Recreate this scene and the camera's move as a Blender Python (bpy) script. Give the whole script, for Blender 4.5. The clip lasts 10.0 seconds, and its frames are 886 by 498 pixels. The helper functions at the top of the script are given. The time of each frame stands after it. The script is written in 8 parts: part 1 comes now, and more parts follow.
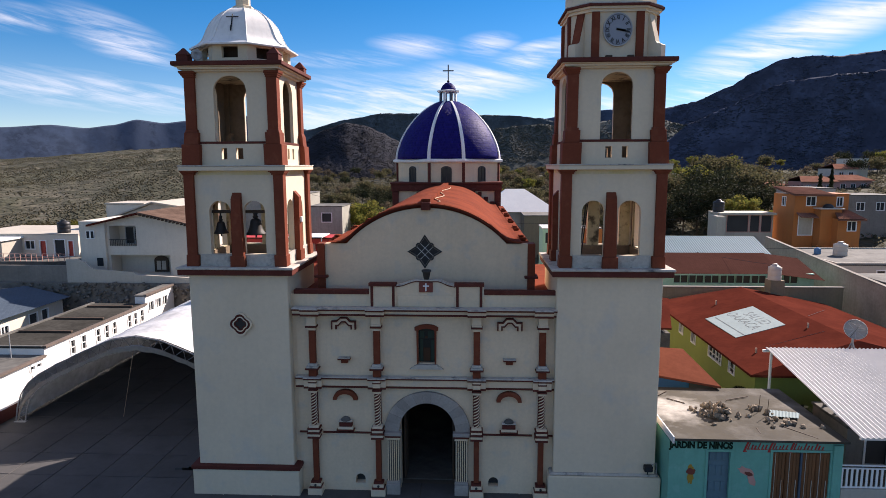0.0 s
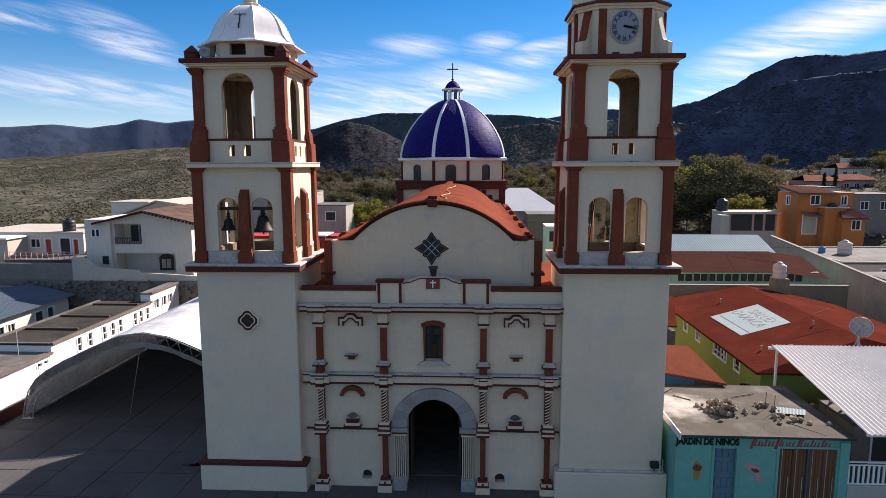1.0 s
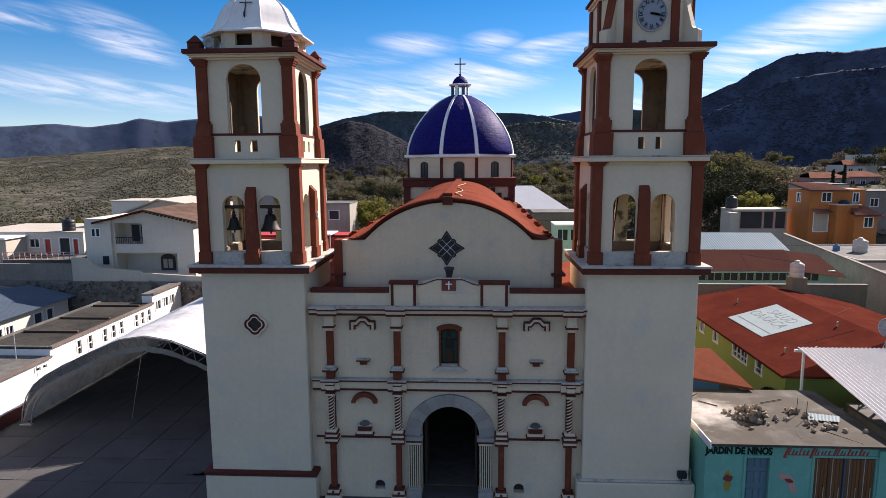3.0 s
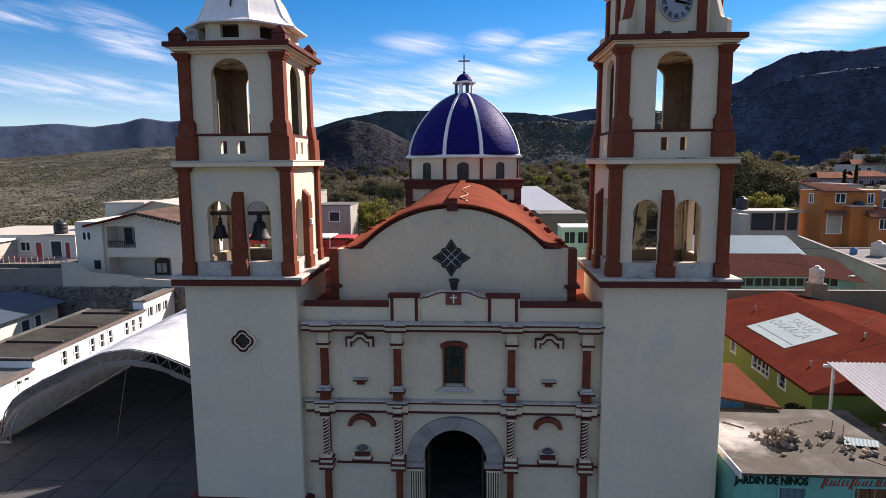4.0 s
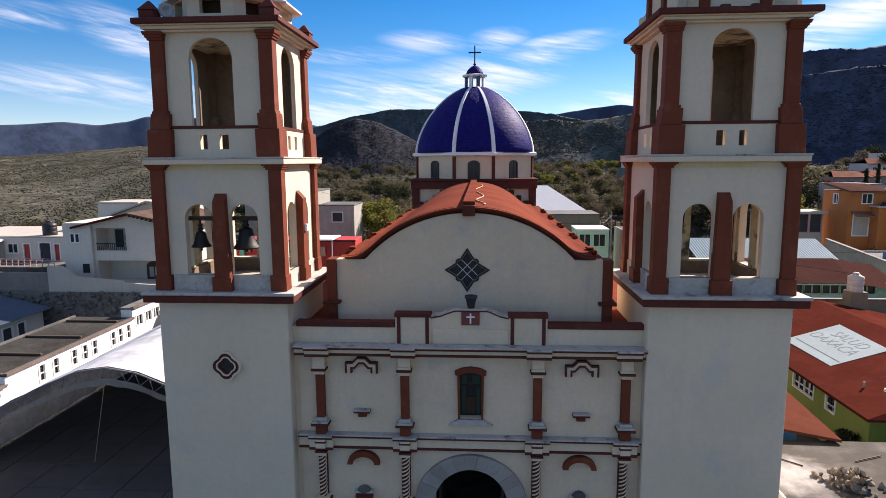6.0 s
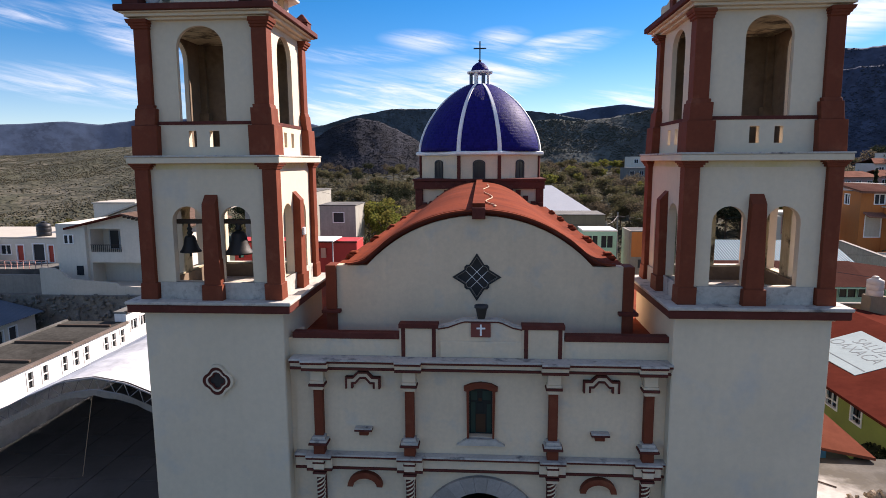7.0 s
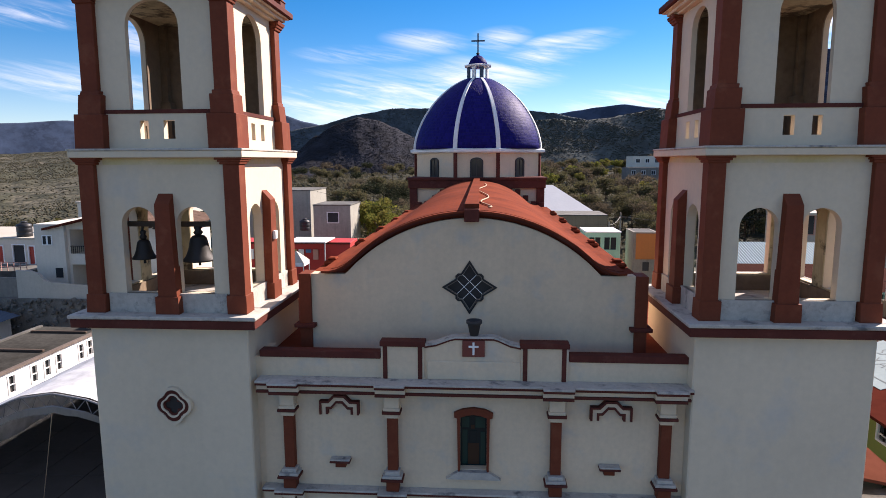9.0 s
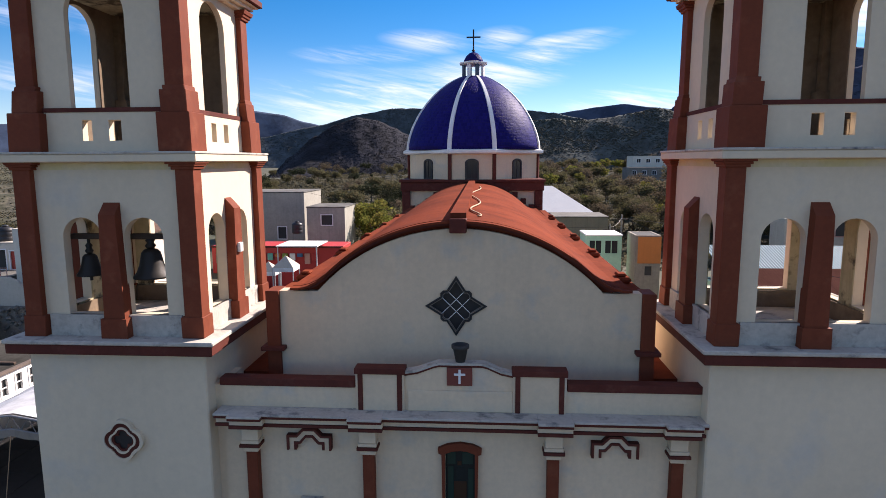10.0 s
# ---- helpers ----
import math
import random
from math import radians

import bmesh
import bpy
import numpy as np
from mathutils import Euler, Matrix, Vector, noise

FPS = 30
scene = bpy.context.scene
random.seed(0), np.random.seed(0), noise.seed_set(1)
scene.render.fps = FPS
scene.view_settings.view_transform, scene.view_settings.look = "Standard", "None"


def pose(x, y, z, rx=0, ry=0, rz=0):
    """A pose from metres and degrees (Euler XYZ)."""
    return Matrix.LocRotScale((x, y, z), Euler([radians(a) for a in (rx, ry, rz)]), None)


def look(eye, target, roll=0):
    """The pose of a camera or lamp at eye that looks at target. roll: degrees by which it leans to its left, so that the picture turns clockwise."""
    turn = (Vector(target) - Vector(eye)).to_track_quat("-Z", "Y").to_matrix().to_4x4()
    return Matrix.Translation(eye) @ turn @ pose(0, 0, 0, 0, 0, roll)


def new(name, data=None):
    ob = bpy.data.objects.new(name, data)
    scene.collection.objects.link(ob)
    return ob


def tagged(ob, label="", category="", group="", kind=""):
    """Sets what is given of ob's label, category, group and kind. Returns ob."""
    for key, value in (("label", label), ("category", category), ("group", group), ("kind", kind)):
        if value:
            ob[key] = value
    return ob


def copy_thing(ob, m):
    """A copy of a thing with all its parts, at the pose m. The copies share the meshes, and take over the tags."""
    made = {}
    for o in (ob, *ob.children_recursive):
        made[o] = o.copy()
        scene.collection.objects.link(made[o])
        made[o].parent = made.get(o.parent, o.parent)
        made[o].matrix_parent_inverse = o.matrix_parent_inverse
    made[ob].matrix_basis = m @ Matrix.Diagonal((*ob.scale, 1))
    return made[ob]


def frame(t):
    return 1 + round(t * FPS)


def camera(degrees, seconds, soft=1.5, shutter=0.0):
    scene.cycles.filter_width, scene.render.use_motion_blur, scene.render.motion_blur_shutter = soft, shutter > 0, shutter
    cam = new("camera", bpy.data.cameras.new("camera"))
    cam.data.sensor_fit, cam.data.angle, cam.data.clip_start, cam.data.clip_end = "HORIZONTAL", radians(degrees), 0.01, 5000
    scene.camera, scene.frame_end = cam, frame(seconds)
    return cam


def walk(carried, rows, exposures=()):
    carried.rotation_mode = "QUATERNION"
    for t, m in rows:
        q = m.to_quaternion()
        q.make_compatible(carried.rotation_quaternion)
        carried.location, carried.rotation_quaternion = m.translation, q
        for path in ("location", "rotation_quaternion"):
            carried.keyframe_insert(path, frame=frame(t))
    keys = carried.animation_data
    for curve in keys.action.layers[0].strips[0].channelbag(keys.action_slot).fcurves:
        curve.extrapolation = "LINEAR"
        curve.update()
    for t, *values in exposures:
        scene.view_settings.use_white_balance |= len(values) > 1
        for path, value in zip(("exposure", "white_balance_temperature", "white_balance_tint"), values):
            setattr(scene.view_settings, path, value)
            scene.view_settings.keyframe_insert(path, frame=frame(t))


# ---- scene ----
cam = camera(71.7, 10.0, soft=0.6)
PATH = [
    (0, (1.904, -23.55, 13.191), (1.806, -21.57, 12.921), -0.2),
    (0.5, (1.874, -23.586, 13.139), (1.772, -21.607, 12.868), -0.2),
    (1, (1.725, -23.635, 13.087), (1.62, -21.656, 12.816), -0.2),
    (1.5, (1.463, -23.661, 13.048), (1.36, -21.682, 12.776), -0.2),
    (2, (1.283, -23.639, 12.977), (1.183, -21.66, 12.703), -0.2),
    (2.5, (1.167, -23.276, 12.959), (1.064, -21.298, 12.684), -0.3),
    (4, (0.918, -20.658, 13.099), (0.803, -18.68, 12.821), -0.4),
    (4.5, (0.823, -19.807, 13.111), (0.703, -17.83, 12.833), -0.5),
    (5, (0.712, -19.093, 13.088), (0.588, -17.116, 12.81), -0.5),
    (5.5, (0.586, -18.42, 13.069), (0.459, -16.444, 12.789), -0.4),
    (7, (0.167, -16.377, 13.039), (0.032, -14.401, 12.756), -0.3),
    (7.5, (0.116, -15.826, 12.961), (-0.02, -13.85, 12.678), -0.3),
    (8, (0.147, -15.321, 12.907), (0.011, -13.346, 12.624), -0.3),
    (8.5, (0.211, -14.873, 12.908), (0.076, -12.897, 12.624), -0.2),
    (9, (0.331, -14.296, 12.92), (0.195, -12.321, 12.636), -0.2),
    (9.5, (0.464, -13.517, 12.951), (0.328, -11.542, 12.666), -0.3),
    (10, (0.603, -12.598, 13.005), (0.466, -10.623, 12.721), -0.3),
]
walk(cam, [(t, look(eye, target, roll)) for t, eye, target, roll in PATH], exposures=[(0, 1.03, 6930, 22), (5, 1.07, 6900, 22.5), (10, 1.19, 6900, 23)])

# ---- sky, sun, exposure ----
SUN_AZ, SUN_EL = 46.0, 34.0          # degrees clockwise from +y, and above the horizon
world = bpy.data.worlds.new("sky")
scene.world = world
world.use_nodes = True
wn, wl = world.node_tree.nodes, world.node_tree.links
wn.clear()
w_out = wn.new("ShaderNodeOutputWorld")
w_bg = wn.new("ShaderNodeBackground")
w_sky = wn.new("ShaderNodeTexSky")
w_sky.sky_type = "NISHITA"
w_sky.sun_disc = False
w_sky.sun_elevation, w_sky.sun_rotation = radians(SUN_EL), radians(SUN_AZ)
w_sky.altitude, w_sky.air_density, w_sky.dust_density, w_sky.ozone_density = 1600, 1.0, 0.15, 3.0
w_bg.inputs["Strength"].default_value = 0.066
# thin streaks of high cloud: wisps by bearing and height, over a faint general veil
w_tc = wn.new("ShaderNodeTexCoord")
w_sep = wn.new("ShaderNodeSeparateXYZ")
wl.new(w_tc.outputs["Generated"], w_sep.inputs[0])


def w_math(op, a, b=None, clamp=False):
    nd = wn.new("ShaderNodeMath")
    nd.operation, nd.use_clamp = op, clamp
    for k, v in enumerate((a, b)):
        if v is None:
            continue
        if isinstance(v, (int, float)):
            nd.inputs[k].default_value = v
        else:
            wl.new(v, nd.inputs[k])
    return nd.outputs[0]


def w_range(v, a, b, c, d, smooth=False):
    nd = wn.new("ShaderNodeMapRange")
    if smooth:
        nd.interpolation_type = "SMOOTHSTEP"
    for key, val in zip(("From Min", "From Max", "To Min", "To Max"), (a, b, c, d)):
        nd.inputs[key].default_value = val
    wl.new(v, nd.inputs["Value"])
    return nd.outputs[0]


w_deg = 180 / math.pi
w_az = w_math("MULTIPLY", w_math("ARCTAN2", w_sep.outputs["X"], w_sep.outputs["Y"]), w_deg)
w_el = w_math("MULTIPLY", w_math("ARCSINE", w_sep.outputs["Z"]), w_deg)
w_pos = wn.new("ShaderNodeCombineXYZ")
wl.new(w_az, w_pos.inputs["X"])
wl.new(w_el, w_pos.inputs["Y"])


def w_noise(rot, scale, detail, rough, shift, distort=0.6):
    mp = wn.new("ShaderNodeMapping")
    mp.inputs["Rotation"].default_value = (0, 0, radians(rot))
    mp2 = wn.new("ShaderNodeMapping")
    mp2.inputs["Scale"].default_value = (scale[0], scale[1], 1)
    mp2.inputs["Location"].default_value = (shift, shift * 0.7, shift)
    wl.new(w_pos.outputs[0], mp.inputs["Vector"])
    wl.new(mp.outputs[0], mp2.inputs["Vector"])
    nz = wn.new("ShaderNodeTexNoise")
    nz.inputs["Scale"].default_value, nz.inputs["Detail"].default_value, nz.inputs["Roughness"].default_value = 1.0, detail, rough
    nz.inputs["Distortion"].default_value = distort
    wl.new(mp2.outputs[0], nz.inputs["Vector"])
    return nz.outputs["Fac"]


def w_wisp(az, el, half_w, half_h, tilt, strength):
    """A soft elongated patch of cloud centred on a bearing and height, in degrees."""
    c, s_ = math.cos(radians(tilt)), math.sin(radians(tilt))
    da, de = w_math("SUBTRACT", w_az, az), w_math("SUBTRACT", w_el, el)
    u = w_math("ADD", w_math("MULTIPLY", da, c / half_w), w_math("MULTIPLY", de, s_ / half_w))
    v = w_math("ADD", w_math("MULTIPLY", da, -s_ / half_h), w_math("MULTIPLY", de, c / half_h))
    r = w_math("SQRT", w_math("ADD", w_math("MULTIPLY", u, u), w_math("MULTIPLY", v, v)))
    return w_range(r, 0.0, 1.0, strength, 0.0, True)


w_mask = None
for row in ((-29.7, 10.0, 6.0, 2.1, -20, 1.25), (-31.4, 5.9, 15.0, 1.9, -4, 1.0), (-36.6, 10.9, 4.5, 1.3, 0, 0.95),
            (-10.5, 5.4, 15.0, 3.6, 2, 1.25), (-11.2, 9.3, 7.0, 1.0, 0, 0.95), (-5.1, 10.5, 5.0, 1.2, -4, 0.8),
            (1.2, 10.6, 3.4, 1.3, 4, 0.85), (3.5, 8.8, 10.0, 1.2, 12, 1.25), (-2.0, 7.0, 13.0, 2.8, 7, 1.1), (6.5, 10.4, 5.5, 0.8, 8, 0.95),
            (14.0, 4.8, 10.0, 2.3, 3, 1.35), (20.7, 6.5, 8.0, 2.8, 12, 1.35), (26.9, 10.0, 12.0, 2.4, 17, 1.4), (31.5, 11.8, 9.0, 2.4, 16, 1.35)):
    wsp = w_wisp(*row)
    w_mask = wsp if w_mask is None else w_math("MAXIMUM", w_mask, wsp)
# unseen veil added above the view to whiten the sky's fill light
w_veil = w_range(w_el, 16.0, 35.0, 0.0, 0.5, True)
w_mask = w_math("MAXIMUM", w_mask, w_veil)
w_streak = w_noise(8, (0.06, 0.55), 9.0, 0.6, 3.7)
w_fine = w_noise(11, (0.16, 1.7), 7.0, 0.62, 9.1)
w_body = w_math("ADD", w_math("MULTIPLY", w_streak, 0.6), w_math("MULTIPLY", w_fine, 0.4))
w_soft = w_range(w_mask, 0.0, 1.25, 0.0, 1.0)
w_fac = w_math("MULTIPLY", w_math("POWER", w_soft, 0.75), w_range(w_body, 0.38, 0.66, 0.03, 0.95, True))
w_glow = w_range(w_el, 2.0, 11.0, 0.10, 0.0, True)
w_fac = w_math("MAXIMUM", w_fac, w_glow)
w_sat = wn.new("ShaderNodeHueSaturation")
w_sat.inputs["Saturation"].default_value = 1.44
w_mix = wn.new("ShaderNodeMixRGB")
w_mix.inputs["Color2"].default_value = (8.2, 8.7, 9.4, 1)
wl.new(w_sky.outputs[0], w_sat.inputs["Color"])
wl.new(w_sat.outputs[0], w_mix.inputs["Color1"])
wl.new(w_fac, w_mix.inputs["Fac"])
wl.new(w_mix.outputs[0], w_bg.inputs["Color"])
wl.new(w_bg.outputs[0], w_out.inputs["Surface"])

sun_data = bpy.data.lights.new("sun", "SUN")
sun_data.energy, sun_data.angle, sun_data.color = 4.9, radians(0.55), (1.0, 0.95, 0.87)
sun = new("sun", sun_data)
_az, _el = radians(SUN_AZ), radians(SUN_EL)
SUN_DIR = Vector((math.sin(_az) * math.cos(_el), math.cos(_az) * math.cos(_el), math.sin(_el)))
sun.matrix_world = look(SUN_DIR * 100, (0, 0, 0))

# ---- materials ----
def surf(name, col, rough=0.8, metal=0.0, var=0.12, big=0.5, fine=14.0, bump=0.15, tint=None, tint_at=(0.55, 0.75), streak=0.0,
         spec=0.4, stretch=(1, 1, 1), island=0.0, dist=0.02):
    """A worn surface: broad and fine mottling, optional stains of another tint, vertical streaks, relief."""
    m = bpy.data.materials.new(name)
    m.use_nodes = True
    n, l = m.node_tree.nodes, m.node_tree.links
    b = n["Principled BSDF"]
    b.inputs["Roughness"].default_value, b.inputs["Metallic"].default_value = rough, metal
    b.inputs["Specular IOR Level"].default_value = spec
    geo = n.new("ShaderNodeNewGeometry")
    mp = n.new("ShaderNodeMapping")
    mp.inputs["Scale"].default_value = stretch
    l.new(geo.outputs["Position"], mp.inputs["Vector"])

    def noise_tex(scale, detail=5.0, vec=None):
        t = n.new("ShaderNodeTexNoise")
        t.inputs["Scale"].default_value, t.inputs["Detail"].default_value, t.inputs["Roughness"].default_value = scale, detail, 0.6
        l.new(vec or mp.outputs[0], t.inputs["Vector"])
        return t.outputs["Fac"]

    def remap(v, a, bb, c, d):
        r = n.new("ShaderNodeMapRange")
        for key, val in zip(("From Min", "From Max", "To Min", "To Max"), (a, bb, c, d)):
            r.inputs[key].default_value = val
        l.new(v, r.inputs["Value"])
        return r.outputs[0]

    def times(a, c):
        r = n.new("ShaderNodeMath")
        r.operation = "MULTIPLY"
        l.new(a, r.inputs[0])
        l.new(c, r.inputs[1])
        return r.outputs[0]

    f_big, f_fine = noise_tex(big), noise_tex(fine)
    k = times(remap(f_big, 0.3, 0.7, 1 - var, 1 + var * 0.5), remap(f_fine, 0.3, 0.7, 1 - var * 0.7, 1 + var * 0.4))
    if streak:
        ms = n.new("ShaderNodeMapping")
        ms.inputs["Scale"].default_value = (4.0, 4.0, 0.25)
        l.new(geo.outputs["Position"], ms.inputs["Vector"])
        k = times(k, remap(noise_tex(1.0, 4.0, ms.outputs[0]), 0.5, 0.75, 1.0, 1 - streak))
    if island:
        oi = n.new("ShaderNodeObjectInfo")
        k = times(k, remap(oi.outputs["Random"], 0, 1, 1 - island, 1 + island * 0.6))
        k = times(k, remap(geo.outputs["Random Per Island"], 0, 1, 1 - island, 1 + island * 0.6))
    base = n.new("ShaderNodeMixRGB")
    base.inputs["Color1"].default_value = (*col, 1)
    base.inputs["Color2"].default_value = (*(tint or col), 1)
    if tint:
        l.new(remap(noise_tex(big * 2.3, 7.0), tint_at[0], tint_at[1], 0, 1), base.inputs["Fac"])
    else:
        base.inputs["Fac"].default_value = 0
    vm = n.new("ShaderNodeVectorMath")
    vm.operation = "SCALE"
    l.new(base.outputs[0], vm.inputs[0])
    l.new(k, vm.inputs["Scale"])
    l.new(vm.outputs[0], b.inputs["Base Color"])
    l.new(remap(f_fine, 0.3, 0.7, max(0.02, rough - 0.08), min(1, rough + 0.08)), b.inputs["Roughness"])
    if bump:
        bp = n.new("ShaderNodeBump")
        bp.inputs["Strength"].default_value, bp.inputs["Distance"].default_value = bump, dist
        l.new(f_fine, bp.inputs["Height"])
        l.new(bp.outputs[0], b.inputs["Normal"])
    return m


M = dict(
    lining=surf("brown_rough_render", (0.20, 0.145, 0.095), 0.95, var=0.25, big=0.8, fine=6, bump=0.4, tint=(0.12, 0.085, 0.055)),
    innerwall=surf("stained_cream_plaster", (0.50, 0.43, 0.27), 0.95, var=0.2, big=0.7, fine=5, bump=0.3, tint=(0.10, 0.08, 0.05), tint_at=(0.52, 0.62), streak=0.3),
    kgroof=surf("patchy_concrete_slab", (0.062, 0.053, 0.037), 0.95, var=0.35, big=0.3, fine=3.5, bump=0.35, tint=(0.125, 0.115, 0.098), tint_at=(0.50, 0.66)),
    sheet=surf("zinc_sheet", (0.60, 0.59, 0.57), 0.6, var=0.08, big=0.3, fine=3, bump=0.03, spec=0.2),
    board=surf("painted_board", (0.275, 0.345, 0.35), 0.8, var=0.12, big=0.5, fine=5, spec=0.1),
    signgreen=surf("dark_green_letter_paint", (0.012, 0.03, 0.02), 0.8, var=0.2, spec=0.1),
    ochre=surf("ochre_wall_paint", (0.42, 0.27, 0.05), 0.8, var=0.2, spec=0.1),
    stucco=surf("lime_stucco", (0.71, 0.56, 0.39), 0.85, var=0.09, big=0.45, fine=9, bump=0.12, tint=(0.55, 0.50, 0.42), streak=0.06),
    stucco2=surf("tower_stucco", (0.685, 0.57, 0.415), 0.85, var=0.07, big=0.35, fine=7, bump=0.1, tint=(0.59, 0.53, 0.435), streak=0.03),
    ledge=surf("weathered_ledge", (0.50, 0.46, 0.40), 0.9, var=0.2, big=1.2, fine=10, bump=0.25, tint=(0.14, 0.14, 0.14), tint_at=(0.54, 0.72)),
    red=surf("oxide_red_paint", (0.185, 0.047, 0.024), 0.7, var=0.16, big=0.8, fine=11, bump=0.12, tint=(0.24, 0.075, 0.040), streak=0.08, spec=0.12),
    dkred=surf("dark_red_trim", (0.115, 0.032, 0.024), 0.75, var=0.2, big=1.2, fine=12, bump=0.12, tint=(0.16, 0.06, 0.045), spec=0.12),
    vault=surf("vault_red_coating", (0.205, 0.047, 0.023), 0.92, var=0.2, big=0.35, fine=4.5, bump=0.3, tint=(0.145, 0.036, 0.02), tint_at=(0.45, 0.7), dist=0.03, spec=0.03, streak=0.15),
    rib=surf("white_rib_paint", (0.78, 0.78, 0.76), 0.7, var=0.1, fine=6),
    stone=surf("grey_cantera_stone", (0.35, 0.315, 0.28), 0.9, var=0.18, big=1.4, fine=16, bump=0.35, island=0.12),
    conc=surf("roof_concrete", (0.15, 0.145, 0.13), 0.95, var=0.3, big=0.35, fine=3.5, bump=0.4, tint=(0.08, 0.078, 0.07), tint_at=(0.42, 0.66)),
    pave=surf("plaza_concrete", (0.080, 0.078, 0.077), 0.9, var=0.25, big=0.3, fine=4, bump=0.2, island=0.1, tint=(0.055, 0.053, 0.052)),
    soil=surf("valley_ground", (0.085, 0.08, 0.05), 0.95, var=0.3, big=0.02, fine=0.6, bump=0.3, tint=(0.045, 0.052, 0.026), tint_at=(0.42, 0.58)),
    ghouse=surf("pale_house_paint", (0.46, 0.42, 0.35), 0.85, var=0.1, big=0.4, fine=6, streak=0.1),
    whouse=surf("white_house_paint", (0.66, 0.60, 0.50), 0.85, var=0.08, big=0.4, fine=6, streak=0.08),
    greyw=surf("bare_render", (0.235, 0.21, 0.18), 0.9, var=0.2, big=0.5, fine=5, streak=0.2),
    olive=surf("olive_render", (0.235, 0.19, 0.12), 0.9, var=0.15, big=0.4, fine=5, streak=0.15),
    teal=surf("teal_paint", (0.135, 0.41, 0.325), 0.75, var=0.1, big=0.6, fine=6, streak=0.1, tint=(0.20, 0.48, 0.40)),
    mint=surf("mint_paint", (0.33, 0.58, 0.46), 0.75, var=0.1, big=0.6, fine=6),
    lime=surf("lime_green_paint", (0.25, 0.30, 0.07), 0.8, var=0.1, big=0.5, fine=6),
    blue=surf("blue_paint", (0.08, 0.20, 0.36), 0.8, var=0.12),
    orange=surf("orange_paint", (0.46, 0.155, 0.04), 0.8, var=0.1, big=0.3, fine=4, streak=0.1),
    pink=surf("pink_paint", (0.55, 0.30, 0.25), 0.85, var=0.1, big=0.2, fine=3),
    roofred=surf("red_roof_coating", (0.090, 0.022, 0.015), 0.95, var=0.15, big=0.25, fine=3, bump=0.25, tint=(0.115, 0.028, 0.018), tint_at=(0.45, 0.7), spec=0.0),
    brownroof=surf("brown_roof_sheet", (0.075, 0.034, 0.027), 0.9, var=0.15, big=0.4, fine=4, spec=0.0),
    oldtiles=surf("old_brown_tiles", (0.15, 0.10, 0.078), 0.95, var=0.3, big=0.8, fine=7, island=0.15, spec=0.0, tint=(0.09, 0.062, 0.05)),
    cinder=surf("grey_block_wall", (0.36, 0.345, 0.295), 0.95, var=0.15, big=0.4, fine=4, streak=0.15, spec=0.1),
    hallroof=surf("dark_stained_roof", (0.062, 0.060, 0.054), 0.95, var=0.35, big=0.4, fine=4, bump=0.3, tint=(0.05, 0.047, 0.04), spec=0.0),
    # warm tone set by the light it bounces onto the facade
    plaza=surf("sandy_concrete", (0.11, 0.098, 0.082), 0.95, var=0.2, big=0.2, fine=3, spec=0.1),
    salmon=surf("salmon_roof_coating", (0.17, 0.058, 0.036), 0.95, var=0.15, big=0.4, fine=4, bump=0.2, spec=0.0),
    tiles=surf("clay_roof_tiles", (0.25, 0.125, 0.09), 0.95, var=0.25, big=0.6, fine=6, island=0.15, spec=0.0, tint=(0.22, 0.11, 0.08)),
    metalw=surf("white_roof_sheet", (0.72, 0.71, 0.68), 0.45, var=0.06, big=0.3, fine=3, bump=0.03, spec=0.5),
    metalb=surf("blue_grey_roof_sheet", (0.11, 0.19, 0.225), 0.7, var=0.1, big=0.3, fine=3, bump=0.03, spec=0.1),
    metalg=surf("dull_blue_roof_sheet", (0.085, 0.115, 0.15), 0.7, var=0.15, big=0.3, fine=3, bump=0.03, spec=0.1),
    # darker copy of the steel, with the truss's shade in its colour
    truss=surf("shaded_truss_steel", (0.24, 0.245, 0.255), 0.65, metal=0.1, var=0.15, fine=8, bump=0.05),
    hallwhite=surf("fresh_white_limewash", (0.80, 0.78, 0.74), 0.85, var=0.06, big=0.4, fine=6, streak=0.06),
    steel=surf("galvanised_steel", (0.42, 0.43, 0.44), 0.6, metal=0.15, var=0.15, fine=8, bump=0.05),
    iron=surf("black_iron", (0.025, 0.025, 0.025), 0.6, metal=0.3, var=0.2),
    bronze=surf("dark_bell_bronze", (0.022, 0.018, 0.015), 0.6, metal=0.0, var=0.25, fine=9),
    wood=surf("varnished_wood", (0.19, 0.08, 0.032), 0.5, var=0.18, big=1.0, fine=5, stretch=(6, 6, 0.5), island=0.15),
    beam=surf("old_timber", (0.07, 0.045, 0.03), 0.8, var=0.3),
    # dark parts, also a stand-in for shade inside open vents and doorways
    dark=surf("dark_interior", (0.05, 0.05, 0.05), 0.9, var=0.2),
    white=surf("white_enamel", (0.80, 0.80, 0.78), 0.5, var=0.05),
    black=surf("black_paint", (0.02, 0.02, 0.022), 0.5, var=0.1),
    redsign=surf("sign_red_paint", (0.45, 0.035, 0.03), 0.6, var=0.1),
    plastic=surf("tank_plastic_beige", (0.55, 0.48, 0.40), 0.5, var=0.1),
    blackpl=surf("tank_plastic_black", (0.02, 0.02, 0.022), 0.45, var=0.1),
    rubble=surf("rubble_stone", (0.25, 0.20, 0.145), 0.95, var=0.25, big=2, fine=14, bump=0.5, island=0.3),
    drystone=surf("retaining_stone", (0.15, 0.137, 0.118), 0.95, var=0.3, big=1.5, fine=9, bump=0.6, island=0.3),
